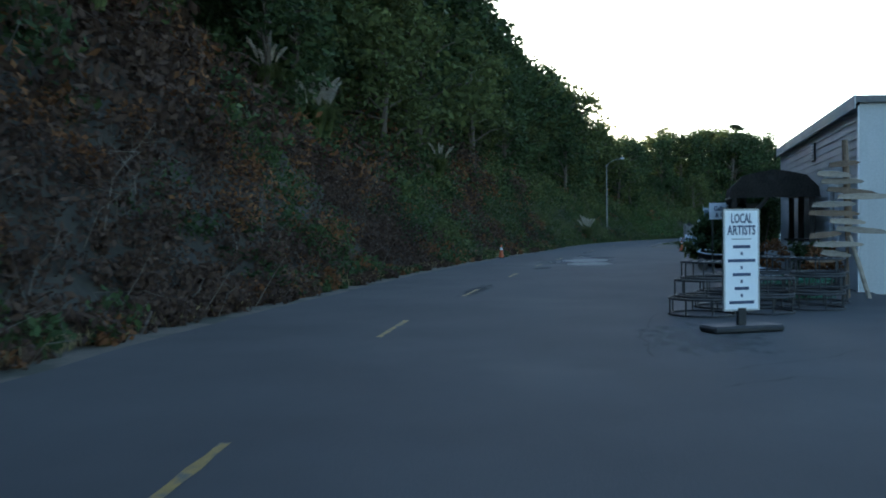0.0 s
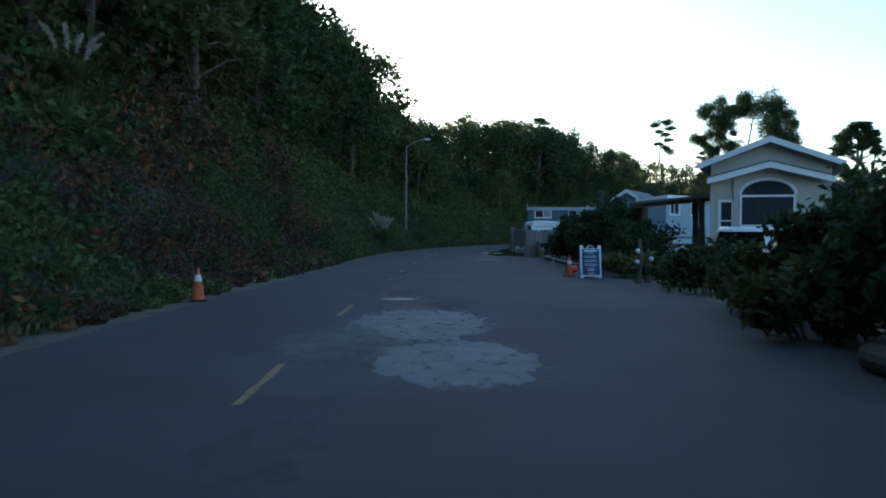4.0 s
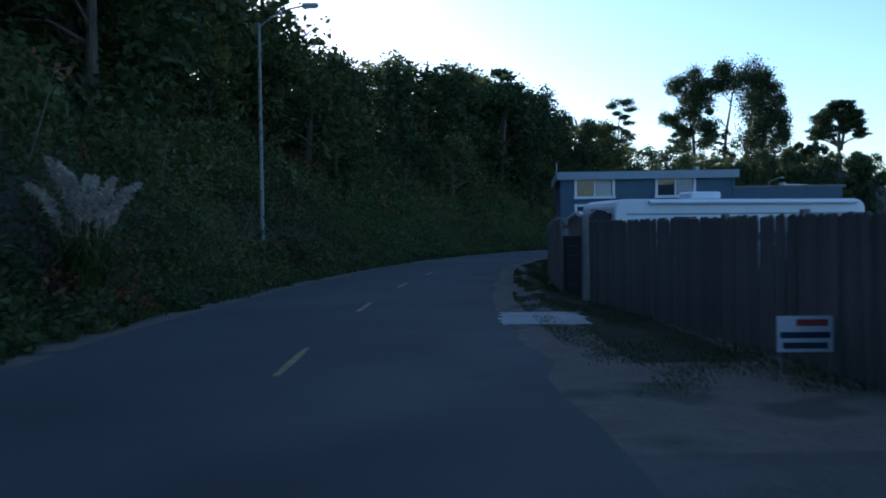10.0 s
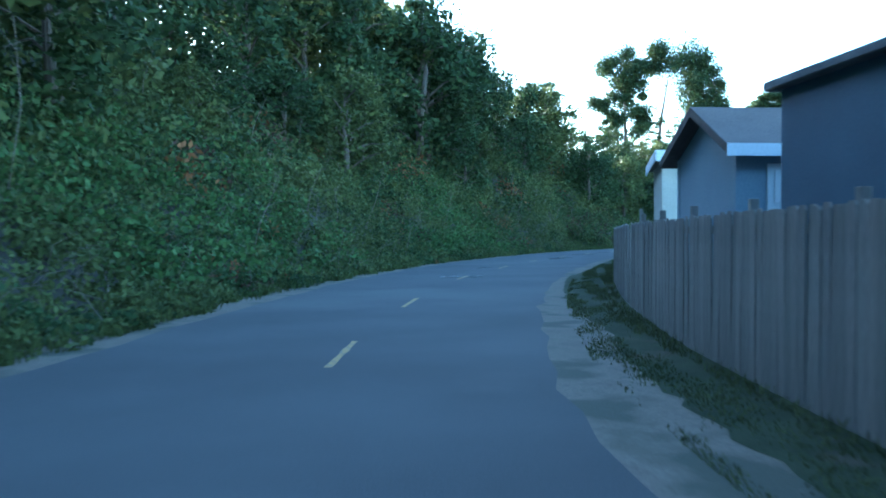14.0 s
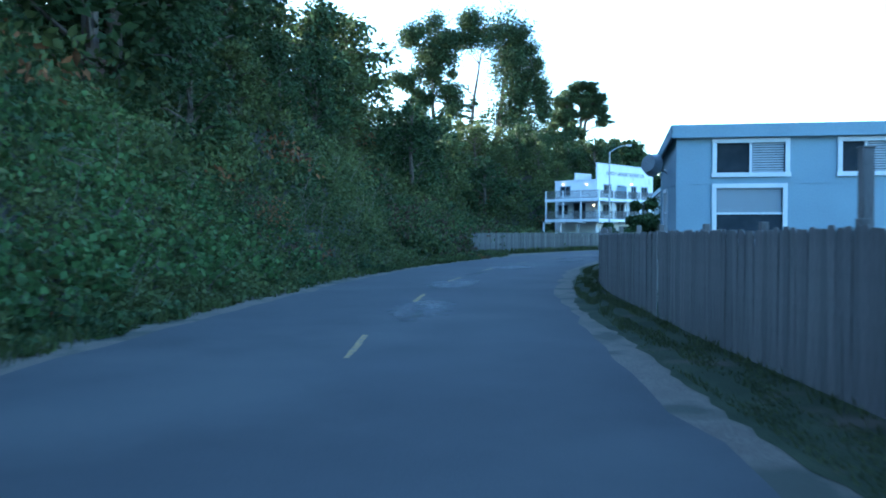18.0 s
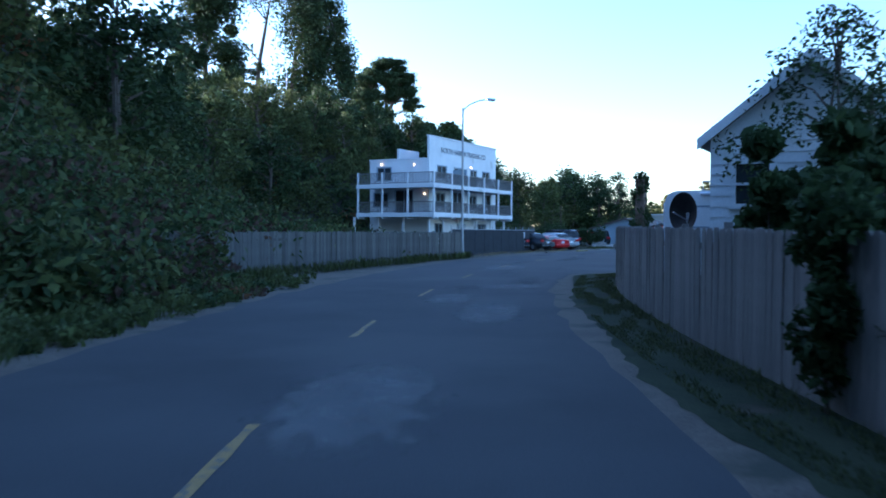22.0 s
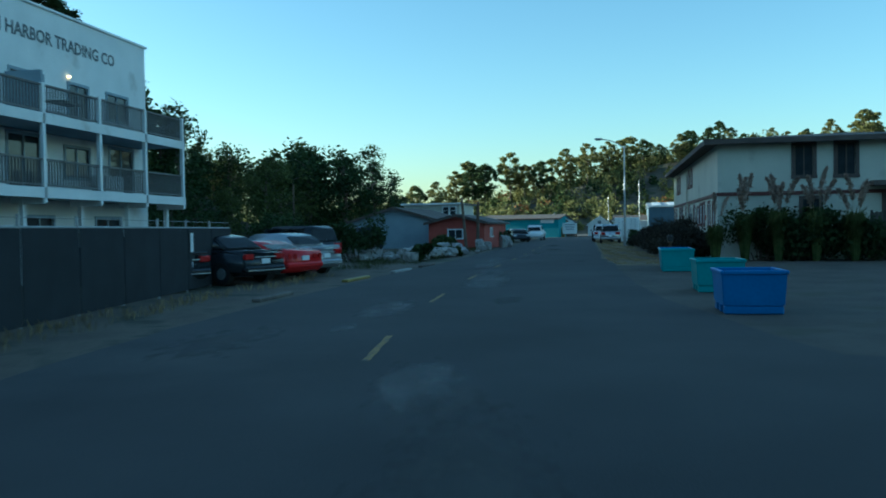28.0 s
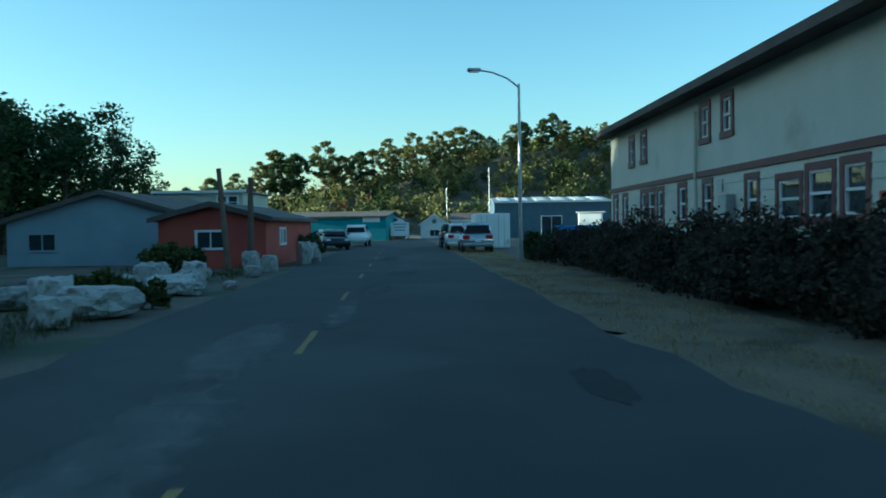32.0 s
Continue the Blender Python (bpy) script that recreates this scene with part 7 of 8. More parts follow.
ROCKS = [boulder_mesh(i) for i in range(5)]
rr = random.Random(6)
for x, y, w, h in ((139.1, 176.8, 0.5, 0.45), (141.3, 177.1, 0.8, 0.5), (142.3, 177.9, 0.6, 0.6), (143.2, 176.9, 0.55, 0.5), (144.8, 176.9, 1.0, 0.55), (145.6, 178.2, 0.6, 0.7), (146.5, 179.4, 0.7, 0.45), (148.1, 179.6, 0.6, 0.55), (149.5, 178.6, 0.5, 0.5), (150.0, 177.6, 0.95, 0.45), (151.5, 177.7, 0.6, 0.4), (152.2, 179.0, 0.7, 0.7), (153.6, 178.5, 0.55, 0.4), (155.0, 178.9, 0.5, 0.6), (158.7, 178.2, 0.5, 0.8), (160.2, 178.0, 0.45, 0.6), (165.8, 178.0, 0.6, 1.0), (167.6, 178.1, 0.6, 0.7), (168.6, 178.3, 0.45, 0.9), (142.5, 180.2, 0.9, 0.7), (145.0, 181.5, 0.8, 0.6), (140.2, 179.4, 0.7, 0.6), (147.6, 182.3, 0.6, 0.8)) + tuple((round(rr.uniform(139, 157), 2), round(rr.uniform(176.6, 180.5), 2), rr.uniform(0.2, 0.42), rr.uniform(0.18, 0.4)) for _ in range(26)):
    t = thing("boulder", pose(x, y, h * 0.42, 0, 0, rr.uniform(0, 360)), "pale rough boulder lining the roadside", "boulder", "roadside boulders")
    t.scale = (w * 0.75, w * rr.uniform(0.5, 0.75), h * 0.75)
    piece("stone", rr.choice(ROCKS), t, Matrix.Identity(4))


# ---- yard in front of the hall: pergola, driftwood posts with floats, small sign ----
t = thing("pergola", facing(20.6, 58.2, 23.0, 57.2), "dark rustic pergola with a flat plank roof", "pergola")
for x, y, h in ((0.1, 0, 2.75), (2.4, 0, 2.95), (0.1, 1.6, 2.75), (2.4, 1.6, 2.95)):
    part("post", pipe([(x, y, -0.05), (x + 0.04, y, 1.4), (x, y, h)], [0.17, 0.14, 0.13], 8), WOOD_BROWN, t)
part("roof", prism([(-0.35, 2.72), (2.9, 3.02), (2.9, 3.12), (-0.35, 2.82)], -0.35, 1.95), ROOF_GREY, t)
part("beam", prism([(-0.3, 2.56), (2.8, 2.85), (2.8, 3.01), (-0.3, 2.71)], -0.1, 0.06), WOOD_BROWN, t)
part("rail", box(0.1, 2.4, -0.05, 0.05, 1.0, 1.08), WOOD_BROWN, t)
part("shelf", box(0.25, 2.2, 0.7, 1.4, 1.3, 1.36), FENCE_WOOD, t)
t = thing("totem_post", pose(19.5, 59.9, 0, 0, 0, 20), "thick dark weathered post with a small white sign", "post")
part("trunk", pipe([(0, 0, -0.05), (0.03, 0, 1.6), (0, 0, 3.25)], [0.2, 0.17, 0.15], 10), OLD_HULL, t)
part("cap", tube((0, 0, 3.25), (0, 0, 3.33), 0.19, 0.12, 10), OLD_HULL, t)
sg_ = part("sign_board", box(-0.28, 0.14, -0.23, -0.205, 1.9, 2.45, 0.004), SIGN_WHITE, t, "small white sign board")
text_bars(t, pose(-0.07, -0.231, 2.34), [0.7, 0.5, 0.6], 0.36, 0.14, 0.06, INK)
for i, (x, y, h) in enumerate(((16.1, 50.0, 1.35), (16.6, 50.3, 1.0), (17.0, 49.6, 1.15))):
    t = thing("driftwood_post", pose(x, y, 0, 3 * i - 3, 4 - 3 * i, 60 * i), "upright driftwood stump hung with pale floats", "driftwood", "driftwood stumps")
    part("trunk", pipe([(0, 0, -0.05), (0.06, 0.02, h * 0.5), (-0.03, 0, h)], [0.13, 0.1, 0.05], 8), WOOD_BROWN, t)
    for k in range(2):
        bm = bmesh.new()
        bmesh.ops.create_uvsphere(bm, u_segments=12, v_segments=8, radius=0.075)
        part("float", bm, SIGN_WHITE, t, "pale round fishing float").matrix_basis = pose(-0.12, -0.1, h * (0.45 + 0.25 * k))

line_fence([(139.2, 157.0), (138.2, 145.0)], 2.0, FENCE_GREY, "pale weathered board fence at the end of the cream building", seed=21)
t = thing("fence_notice", pose(138.75, 153.0, 1.5, 0, 0, -85), "small red and white notice on the board fence", "sign")
part("plate", box(-0.35, 0.35, -0.1, -0.07, 0, 0.45), SIGN_WHITE, t)
text_bars(t, pose(0, -0.1, 0.33), [0.9, 0.7], 0.6, 0.2, 0.1, RED_WALL)

t = thing("marker_post", pose(17.59, 95.88, 0.4), "short white roadside marker post in the weeds", "marker post")
part("post", box(-0.05, 0.05, -0.03, 0.03, -0.5, 0.42, 0.01), SIGN_WHITE, t)
part("reflector", box(-0.03, 0.03, -0.036, -0.031, 0.25, 0.33), METAL_DARK, t)
# ---- plants ----
def bluff_brush():
    """The tangle of shrubs that covers the bluff beside the road: small leaves near the verge, coarser ones higher up."""
    rng = np.random.RandomState(11)
    for s0, s1, dry in ((-12, 34, 0.6), (34, 70, 0.4), (70, 125, 0.16), (125, 186, 0.12), (186, 268, 0.14)):
        layers = [("foot", 13, -0.9, 0.7, 0.22, 0.5, 60, (0.03, 0.075)), ("low", 15, -0.3, 3.2, 0.4, 0.85, 88, (0.035, 0.085)), ("middle", 13, 3, 8, 0.6, 1.2, 58, (0.07, 0.15)), ("high", 7, 7, 20, 0.9, 1.9, 44, (0.14, 0.29))]
        if s0 > 180:
            layers = [("middle", 17, 0, 9, 0.7, 1.3, 52, (0.1, 0.2)), ("high", 9, 8, 28, 0.9, 1.9, 44, (0.14, 0.29))]
        for layer, per_m, d0, d1, r0, r1, leaves, size in layers:
            count = int((s1 - s0) * per_m)
            s = rng.uniform(s0, s1, count)
            d = d0 + rng.rand(count) ** 1.15 * (d1 - d0)
            n = np.interp(s, TOE_S, TOE_N) - d + 0.35
            if layer == "foot":
                edge = np.array([left_edge(v) for v in s])
                n = edge - 0.4 - (d + 0.9) / 1.6 * (edge + 7.0)
            xy = along(s, n)
            z = ground_height(xy[:, 0], xy[:, 1])
            r = rng.uniform(r0, r1, count) * np.clip(0.6 + d * 0.3, 0.6, 1)
            c = np.column_stack([xy, z + r * rng.uniform(0.3, 0.9, count)])
            drift = 0.5 + 0.5 * np.sin(s * 0.55 + 1.3 * np.sin(d * 0.7)) * np.cos(s * 0.21 + d * 0.5)
            size = tuple(v * (1.35 if s0 < 70 else 1.2) for v in size)
            kinds = np.clip(0.6 * drift + 0.4 * rng.rand(count), 0, 0.999)
            rust = 0.06 if s0 < 60 else 0.04
            for mat, lo, hi, lab in ((LEAF_DRY, 0, dry, "dry brown brush"), (LEAF_RUST, dry, dry + rust, "reddish dry shrubs"), (LEAF_DARK, dry + rust, dry + rust + 0.22, "dark green shrubs"), (LEAF_GREEN, dry + rust + 0.22, 1.0, "tangled green brambles")):
                pick = (kinds >= lo) & (kinds < hi)
                if pick.sum() < 3:
                    continue
                p, sz = clump_leaves(c[pick], r[pick], leaves, rng, size, 0.8, 0.4)
                stuff("hillside_shrubs", leaf_mesh("hillside_shrubs", leaf_arrays(p, sz, rng, ratio=2.2 if mat is LEAF_DRY else 2.0), mat), lab + " covering the roadside bluff", "shrubs")


bluff_brush()


def fence_thicket():
    """Shrubs that crowd up behind the old fence, as far as the slope."""
    rng = np.random.RandomState(17)
    s = rng.uniform(176, 214, 900)
    near = np.interp(s, [176, 181, 190, 197, 208, 214], [-6.6, -9.6, -8.4, -7.5, -7.0, -9.0])
    far = np.interp(s, TOE_S, TOE_N) - 2
    near = np.where(s < 186, np.maximum(near, -6.4 - 0.12 * (s - 176)), near)
    q = rng.rand(900)
    n = near + (far - near) * q
    xy = along(s, n)
    r = rng.uniform(0.5, 1.3, 900)
    c = np.column_stack([xy, rng.rand(900) * np.clip(1.2 + 0.55 * (near - n), 0.8, 4.2) * np.interp(s, [176, 192, 198, 214], [1, 1, 0.35, 0.25])])
    for mat, lo, hi, lab in ((LEAF_DARK, 0, 0.5, "dark green shrubs"), (LEAF_GREEN, 0.5, 0.85, "tangled green brambles"), (LEAF_DRY, 0.85, 1.0, "dry brown brush")):
        k = rng.rand(900)
        pick = (k >= lo) & (k < hi)
        p, sz = clump_leaves(c[pick], r[pick], 95, rng, (0.07, 0.16), 0.85, 0.4)
        p[:, 2] = np.maximum(p[:, 2], 0.03)
        stuff("fence_thicket", leaf_mesh("fence_thicket", leaf_arrays(p, sz, rng), mat), lab + " crowding behind the old fence", "shrubs")


fence_thicket()


def dead_stems():
    """Bare canes and snags: thin bent stems near the verge, taller forked ones up the slope."""
    rng = random.Random(12)
    bm = bmesh.new()
    for i in range(820):
        s, d = rng.uniform(-8, 184), rng.uniform(-0.5, 3.0)
        tall = i % 7 == 0
        if tall:
            d = rng.uniform(0.6, 6.5)
        x, y = along(s, float(np.interp(s, TOE_S, TOE_N)) - d + 0.4)
        z = float(ground_height(x, y))
        a, l, up = rng.uniform(0, 2 * math.pi), rng.uniform(1.4, 3.4) if tall else rng.uniform(0.5, 1.9), rng.uniform(0.6, 1.0) if tall else rng.uniform(0.1, 1.0)
        out = 0.3 if tall else 0.6
        e = (x + math.cos(a) * l * out, y + math.sin(a) * l * out, z + l * up)
        m = ((x + e[0]) / 2 + rng.uniform(-0.2, 0.2), (y + e[1]) / 2 + rng.uniform(-0.2, 0.2), (z + e[2]) / 2 + 0.15)
        r = 0.016 if tall else 0.009
        pipe([(x, y, z - 0.1), m, e], [r, r * 0.75, r * 0.3], 4, bm)
        for _ in range(3 if tall else 1):
            f = rng.uniform(0.35, 0.9)
            o = [m[k] + (e[k] - m[k]) * f for k in range(3)]
            pipe([o, (o[0] + rng.uniform(-0.3, 0.3), o[1] + rng.uniform(-0.3, 0.3), o[2] + rng.uniform(0.1, 0.4)), (o[0] + rng.uniform(-0.7, 0.7), o[1] + rng.uniform(-0.7, 0.7), o[2] + rng.uniform(-0.1, 0.8))], [r * 0.5, r * 0.4, r * 0.2], 4, bm)
    stuff("dead_stems", mesh_of("dead_stems", bm, DEAD_CANE), "bare pale dead stems sticking out of the brush", "twigs")


dead_stems()


def ivy_bank():
    """Broad bright leaves of ivy and bramble that spill down the slope in drifts."""
    rng = np.random.RandomState(27)
    s = rng.uniform(112, 172, 900)
    d = rng.uniform(-0.2, 5.5, 900)
    keep = np.sin(s * 0.21 + 0.8) + 0.6 * np.sin(s * 0.53 + d * 0.7) > 0.1
    s, d = s[keep], d[keep]
    xy = along(s, np.interp(s, TOE_S, TOE_N) - d + 0.35)
    z = ground_height(xy[:, 0], xy[:, 1])
    r = rng.uniform(0.35, 0.8, len(s))
    p, sz = clump_leaves(np.column_stack([xy, z + r * 1.1]), r, 46, rng, (0.05, 0.11), 0.7, 0.6)
    stuff("ivy", leaf_mesh("ivy", leaf_arrays(p, sz, rng, ratio=1.3), LEAF_IVY), "bright green ivy and bramble spilling down the bluff", "ivy")


ivy_bank()


def blades(name, xy, z, height, width, rng, mat, label, lean=0.5, category="grass"):
    """Thin bent blades, three corners and a tip each."""
    n = len(xy)
    a = rng.uniform(0, 2 * math.pi, n)
    h = rng.uniform(0.4, 1.0, n) * height
    w = width * rng.uniform(0.6, 1.2, n)
    dx, dy = np.cos(a), np.sin(a)
    k = rng.uniform(0, lean, n) * h
    base = np.column_stack([xy, z])
    side = np.column_stack([-dy * w, dx * w, np.zeros(n)])
    tip = base + np.column_stack([dx * k, dy * k, h])
    mid = base + np.column_stack([dx * k * 0.3, dy * k * 0.3, h * 0.55])
    v = np.stack([base - side, mid + side * 0.8, tip, mid - side * 0.8], 1)
    return stuff(name, leaf_mesh(name, v.reshape(-1, 3), mat), label, category)


def verge_grass():
    rng = np.random.RandomState(4)

    def lay(s0, s1, n_lo, n_hi, per_m, height, mat, label, patch=0.0):
        cnt = int((s1 - s0) * per_m)
        s = rng.uniform(s0, s1, cnt)
        q = rng.rand(cnt)
        keep = np.sin(s * 0.9 + 5 * q) + np.sin(q * 11 + s * 0.37) + 0.8 * np.sin(s * 2.7 - q * 9) + rng.normal(0, 0.5, cnt) > patch
        s, q = s[keep], q[keep]
        n = np.array([n_lo(v) for v in s]) * (1 - q) + np.array([n_hi(v) for v in s]) * q
        xy = along(s, n)
        blades("grass", xy, np.full(len(s), -0.03), height, 0.008, rng, mat, label)

    lay(-8, 80, lambda s: left_edge(s) - 1.7, lambda s: left_edge(s) - 0.5, 150, 0.35, STRAW, "tufts of dry grass along the foot of the bluff", -0.2)
    lay(80, 182, lambda s: left_edge(s) - 1.9, lambda s: left_edge(s) - 0.3, 190, 0.32, GRASS, "green weeds along the foot of the bluff", -0.5)
    lay(80, 196, lambda s: right_edge(s) + 0.5, lambda s: fence_n(s) - 0.05, 1300, 0.07, VERGE_WEEDS, "patchy grass along the fence", -0.1)
    lay(80, 193, lambda s: fence_n(s) - 0.35, lambda s: fence_n(s) - 0.05, 60, 0.15, VERGE_WEEDS, "weeds growing at the foot of the fence", -0.2)
    lay(180, 209, lambda s: left_fence_n(s) + 0.1, lambda s: left_fence_n(s) + 0.9, 170, 0.5, GRASS, "weeds at the foot of the old fence", -0.3)
    lay(209, 232, lambda s: -7.0, lambda s: -6.0, 90, 0.25, STRAW, "dry weeds along the cloth fence", 0.2)
    lay(239, 300, lambda s: right_edge(s) + 0.15, lambda s: right_edge(s) + 2.6, 420, 0.1, STRAW, "dry straw-coloured grass beside the road", -0.6)
    lay(236, 272, lambda s: -10.5, lambda s: -5.0, 420, 0.26, VERGE_WEEDS, "tall weeds among the boulders", 0.1)


verge_grass()


def crown_points(rng, height, width, base, lobes, per):
    c = []
    for _ in range(lobes):
        a, q = rng.uniform(0, 2 * math.pi), rng.rand() ** 0.5
        z = base + (height - base) * rng.rand()
        k = math.sin(math.pi * min(0.95, 0.12 + 0.83 * (z - base) / (height - base)))
        c.append((math.cos(a) * q * width * k, math.sin(a) * q * width * k, z))
    return np.array(c)


def tree_meshes(seed, height, width, base, lobes, per, leaf, size, squash=0.7, trunk_r=0.22, lobe=0.32, lean=0.0):
    rng = np.random.RandomState(seed)
    c = crown_points(rng, height, width, base, lobes, per)
    p, sz = clump_leaves(c, np.full(len(c), width * lobe) * rng.uniform(0.7, 1.2, len(c)), per, rng, size, squash, 0.25)
    crown = leaf_mesh("crown", leaf_arrays(p, sz, rng, flat=0.3), leaf)
    bm = pipe([(0, 0, -0.6), (0.04 * height * lean, 0, height * 0.3), (0.02 * height, 0.03 * height, height * 0.6), (0, 0, height * 0.92)], [trunk_r, trunk_r * 0.8, trunk_r * 0.5, trunk_r * 0.12], 8)
    for i in rng.choice(len(c), min(14, len(c)), replace=False):
        z = max(base * 0.75, c[i][2] - rng.uniform(0.5, 1.6))
        z = min(z, height * 0.85)
        pipe([(0, 0, z), tuple((np.array([0, 0, z]) * 0.45 + c[i] * 0.55) + [0, 0, 0.25]), tuple(c[i])], [trunk_r * 0.34, trunk_r * 0.2, trunk_r * 0.08], 5, bm)
    return mesh_of("trunk", bm, BARK), crown


def plant_tree(kind, x, y, z, scale, turn, label, category="tree", group=""):
    t = thing("tree", pose(x, y, z, 0, 0, turn) @ Matrix.Scale(scale, 4), label, category, group)
    piece("trunk", kind[0], t, Matrix.Identity(4))
    piece("crown", kind[1], t, Matrix.Identity(4))
    return t


OAKS = [tree_meshes(20 + i, 8.0, 3.2, 1.0, 36, 72, (LEAF_DARK, LEAF_GREEN, LEAF_DARK)[i], (0.11, 0.26), 0.8, 0.22, 0.34) for i in range(3)]
PINES = [tree_meshes(30 + i, 15.0, 4.3, 3.2, 40, 120, LEAF_PINE, (0.16, 0.34), 0.42, 0.28, 0.3) for i in range(3)]


def limbed_tree(seed, trunks, clumps, leaf, per=1050, size=(0.15, 0.34), thick=0.42, full=(1.0, 1.0, 1.0)):
    """A pine of which each foliage clump (x, z, half width, half height) sits on a limb of its own; trunks are lines of (x, z)."""
    rng = np.random.RandomState(seed)
    bm, c, rx, rz = bmesh.new(), [], [], []
    for line in trunks:
        pipe([(x, 0.15 * i, z) for i, (x, z) in enumerate(line)], [thick * (1 - 0.8 * i / (len(line) - 1)) for i in range(len(line))], 8, bm)
    for x, z, w, h in clumps:
        w, h, x = w * full[0], h * full[1], x * (full[2] if x > 0 else 1)
        y = rng.uniform(-0.6, 0.6) * (2.0 + 0.4 * abs(x))
        root = min(((tx, tz) for line in trunks for tx, tz in line), key=lambda q: abs(q[0] - x) + (3 if q[1] > z else 0.7) * abs(q[1] - z + 1.5))
        pipe([(root[0], 0.3, root[1]), ((root[0] + x) / 2, y * 0.5, (root[1] + z) / 2 + 0.3), (x, y, z - h * 0.4)], [thick * 0.3, thick * 0.2, thick * 0.08], 5, bm)
        for _ in range(3):
            c.append((x + rng.normal(0, w * 0.42), y + rng.normal(0, w * 0.42), z + rng.normal(0, h * 0.45)))
            rx.append(w * rng.uniform(0.75, 1.1))
            rz.append(1.45 * h / w)
    c, rx, rz = np.array(c), np.array(rx), np.array(rz)
    p, sz = clump_leaves(c, rx, per // 3, rng, size, 1.0, 0.15)
    own = np.repeat(np.arange(len(c)), per // 3)
    p[:, 2] = c[own, 2] + (p[:, 2] - c[own, 2]) * rz[own]
    return mesh_of("trunk", bm, BARK), leaf_mesh("crown", leaf_arrays(p, sz, rng, flat=0.3), leaf)


RIDGE_LEFT = limbed_tree(71, [[(0.6, -2), (0.3, 4), (0.2, 9), (0, 14), (0, 18)]], [(0, 18.2, 2.2, 1.0), (-2.5, 16.6, 2.7, 1.1), (2.2, 16.7, 2.7, 1.1), (-4.6, 15.1, 2.1, 0.9), (3.9, 14.7, 2.1, 1.0), (0, 14.8, 3.2, 1.4), (-1.5, 12.7, 2.6, 1.0), (3.2, 11.1, 2.7, 1.0), (0.5, 10.7, 2.1, 0.9), (-5.6, 8.3, 2.1, 0.9), (-3.6, 7.7, 1.7, 0.8), (1.5, 6.1, 2.1, 0.9), (3.8, 4.9, 2.5, 0.9), (4.6, 3.5, 2.1, 0.8), (-1, 3.9, 1.5, 0.7), (1.2, 12.4, 2.6, 1.2), (-2.2, 9.8, 2.2, 1.0), (-3.4, 5.4, 2.0, 0.9), (0.4, 8.2, 2.4, 1.1), (2.6, 2.2, 2.4, 1.0), (-2.0, 1.6, 2.2, 1.0)], LEAF_PINE, 1300, full=(1.05, 1.5, 1.0))
RIDGE_RIGHT = limbed_tree(72, [[(-5, -2), (-4.2, 6), (-3.2, 12), (-2.2, 18)], [(0, -2), (1, 7), (3, 13), (4, 16)], [(3, -2), (5, 5), (7, 11)]], [(-2, 20, 3.2, 1.5), (1.5, 19.3, 3.2, 1.5), (-5.5, 18.6, 2.5, 1.2), (-8, 17.6, 1.9, 0.9), (4.5, 17.6, 3.2, 1.5), (0, 17, 3.7, 1.7), (-5, 16, 2.5, 1.2), (7.5, 14.5, 2.9, 1.1), (3.5, 14.8, 3.4, 1.6), (9, 12.6, 1.9, 0.9), (0.5, 13.5, 3.2, 1.6), (6, 11.5, 3.2, 1.4), (2, 10.5, 3.4, 1.8), (-8.5, 10.5, 0.9, 0.4), (5.5, 8, 3.2, 2.0), (8, 6.8, 2.3, 1.6), (2.5, 6.8, 3.0, 1.8), (4.5, 4, 3.6, 2.4), (8.5, 3.2, 2.6, 2.2), (1, 3, 2.5, 2.0), (11, 4.5, 1.7, 2.3), (6.5, 1, 4.2, 2.2), (8.6, 9.6, 2.6, 1.6), (4.0, 12.6, 3.0, 1.5)], LEAF_PINE, 1700, full=(1.0, 1.3, 0.78))
RIDGE_THIN = limbed_tree(73, [[(-0.8, -2), (-0.5, 4), (-0.2, 8), (0, 12)]], [(0, 12.5, 2.4, 0.9), (1.8, 11.4, 2.1, 0.8), (-1.6, 11.2, 1.7, 0.7), (2.6, 9.8, 1.6, 0.5), (-1, 9, 1.3, 0.4), (1.5, 8, 1.4, 0.45), (2.0, 6, 1.3, 0.5), (-1.5, 5, 1.1, 0.4), (1.5, 3.5, 1.5, 0.7), (3.5, 2.5, 1.8, 0.9)], LEAF_PINE, 500, thick=0.28)
_dome = np.random.RandomState(74)
CYPRESS_CLUMPS = []
for _i in range(96):
    _q, _r = _dome.uniform(-1, 1), _dome.rand() ** 0.7
    _z = 5.4 + 10.8 * math.sqrt(max(0.0, 1 - abs(_q) ** 2.0)) * _r + 1.6 * abs(_q) * (1 - _r)
    CYPRESS_CLUMPS.append((6.0 * _q, round(_z / 1.3) * 1.3 + _dome.uniform(-0.2, 0.2) - 0.5 * abs(_q), _dome.uniform(1.2, 2.0), _dome.uniform(0.4, 0.7)))
CYPRESS = limbed_tree(75, [[(0.5, -2), (0, 3), (-2.5, 8), (-4, 12)], [(0.5, 2), (1.5, 7), (3.5, 12)], [(0, 3), (0.3, 9), (0, 15)]], CYPRESS_CLUMPS, LEAF_PINE, 540, thick=0.6)
SPRAY = tree_meshes(47, 8.0, 2.8, 1.4, 80, 34, LEAF_DARK, (0.055, 0.12), 0.8, 0.14, 0.2)
FEATHER = tree_meshes(48, 8.0, 2.9, 1.4, 64, 60, LEAF_DARK, (0.07, 0.16), 0.85, 0.14, 0.22)
FAR_OAKS = [tree_meshes(50 + i, 9.0, 3.6, 1.0, 26, 60, (LEAF_GREEN, LEAF_DARK)[i], (0.3, 0.6), 0.85, 0.22, 0.36) for i in range(2)]
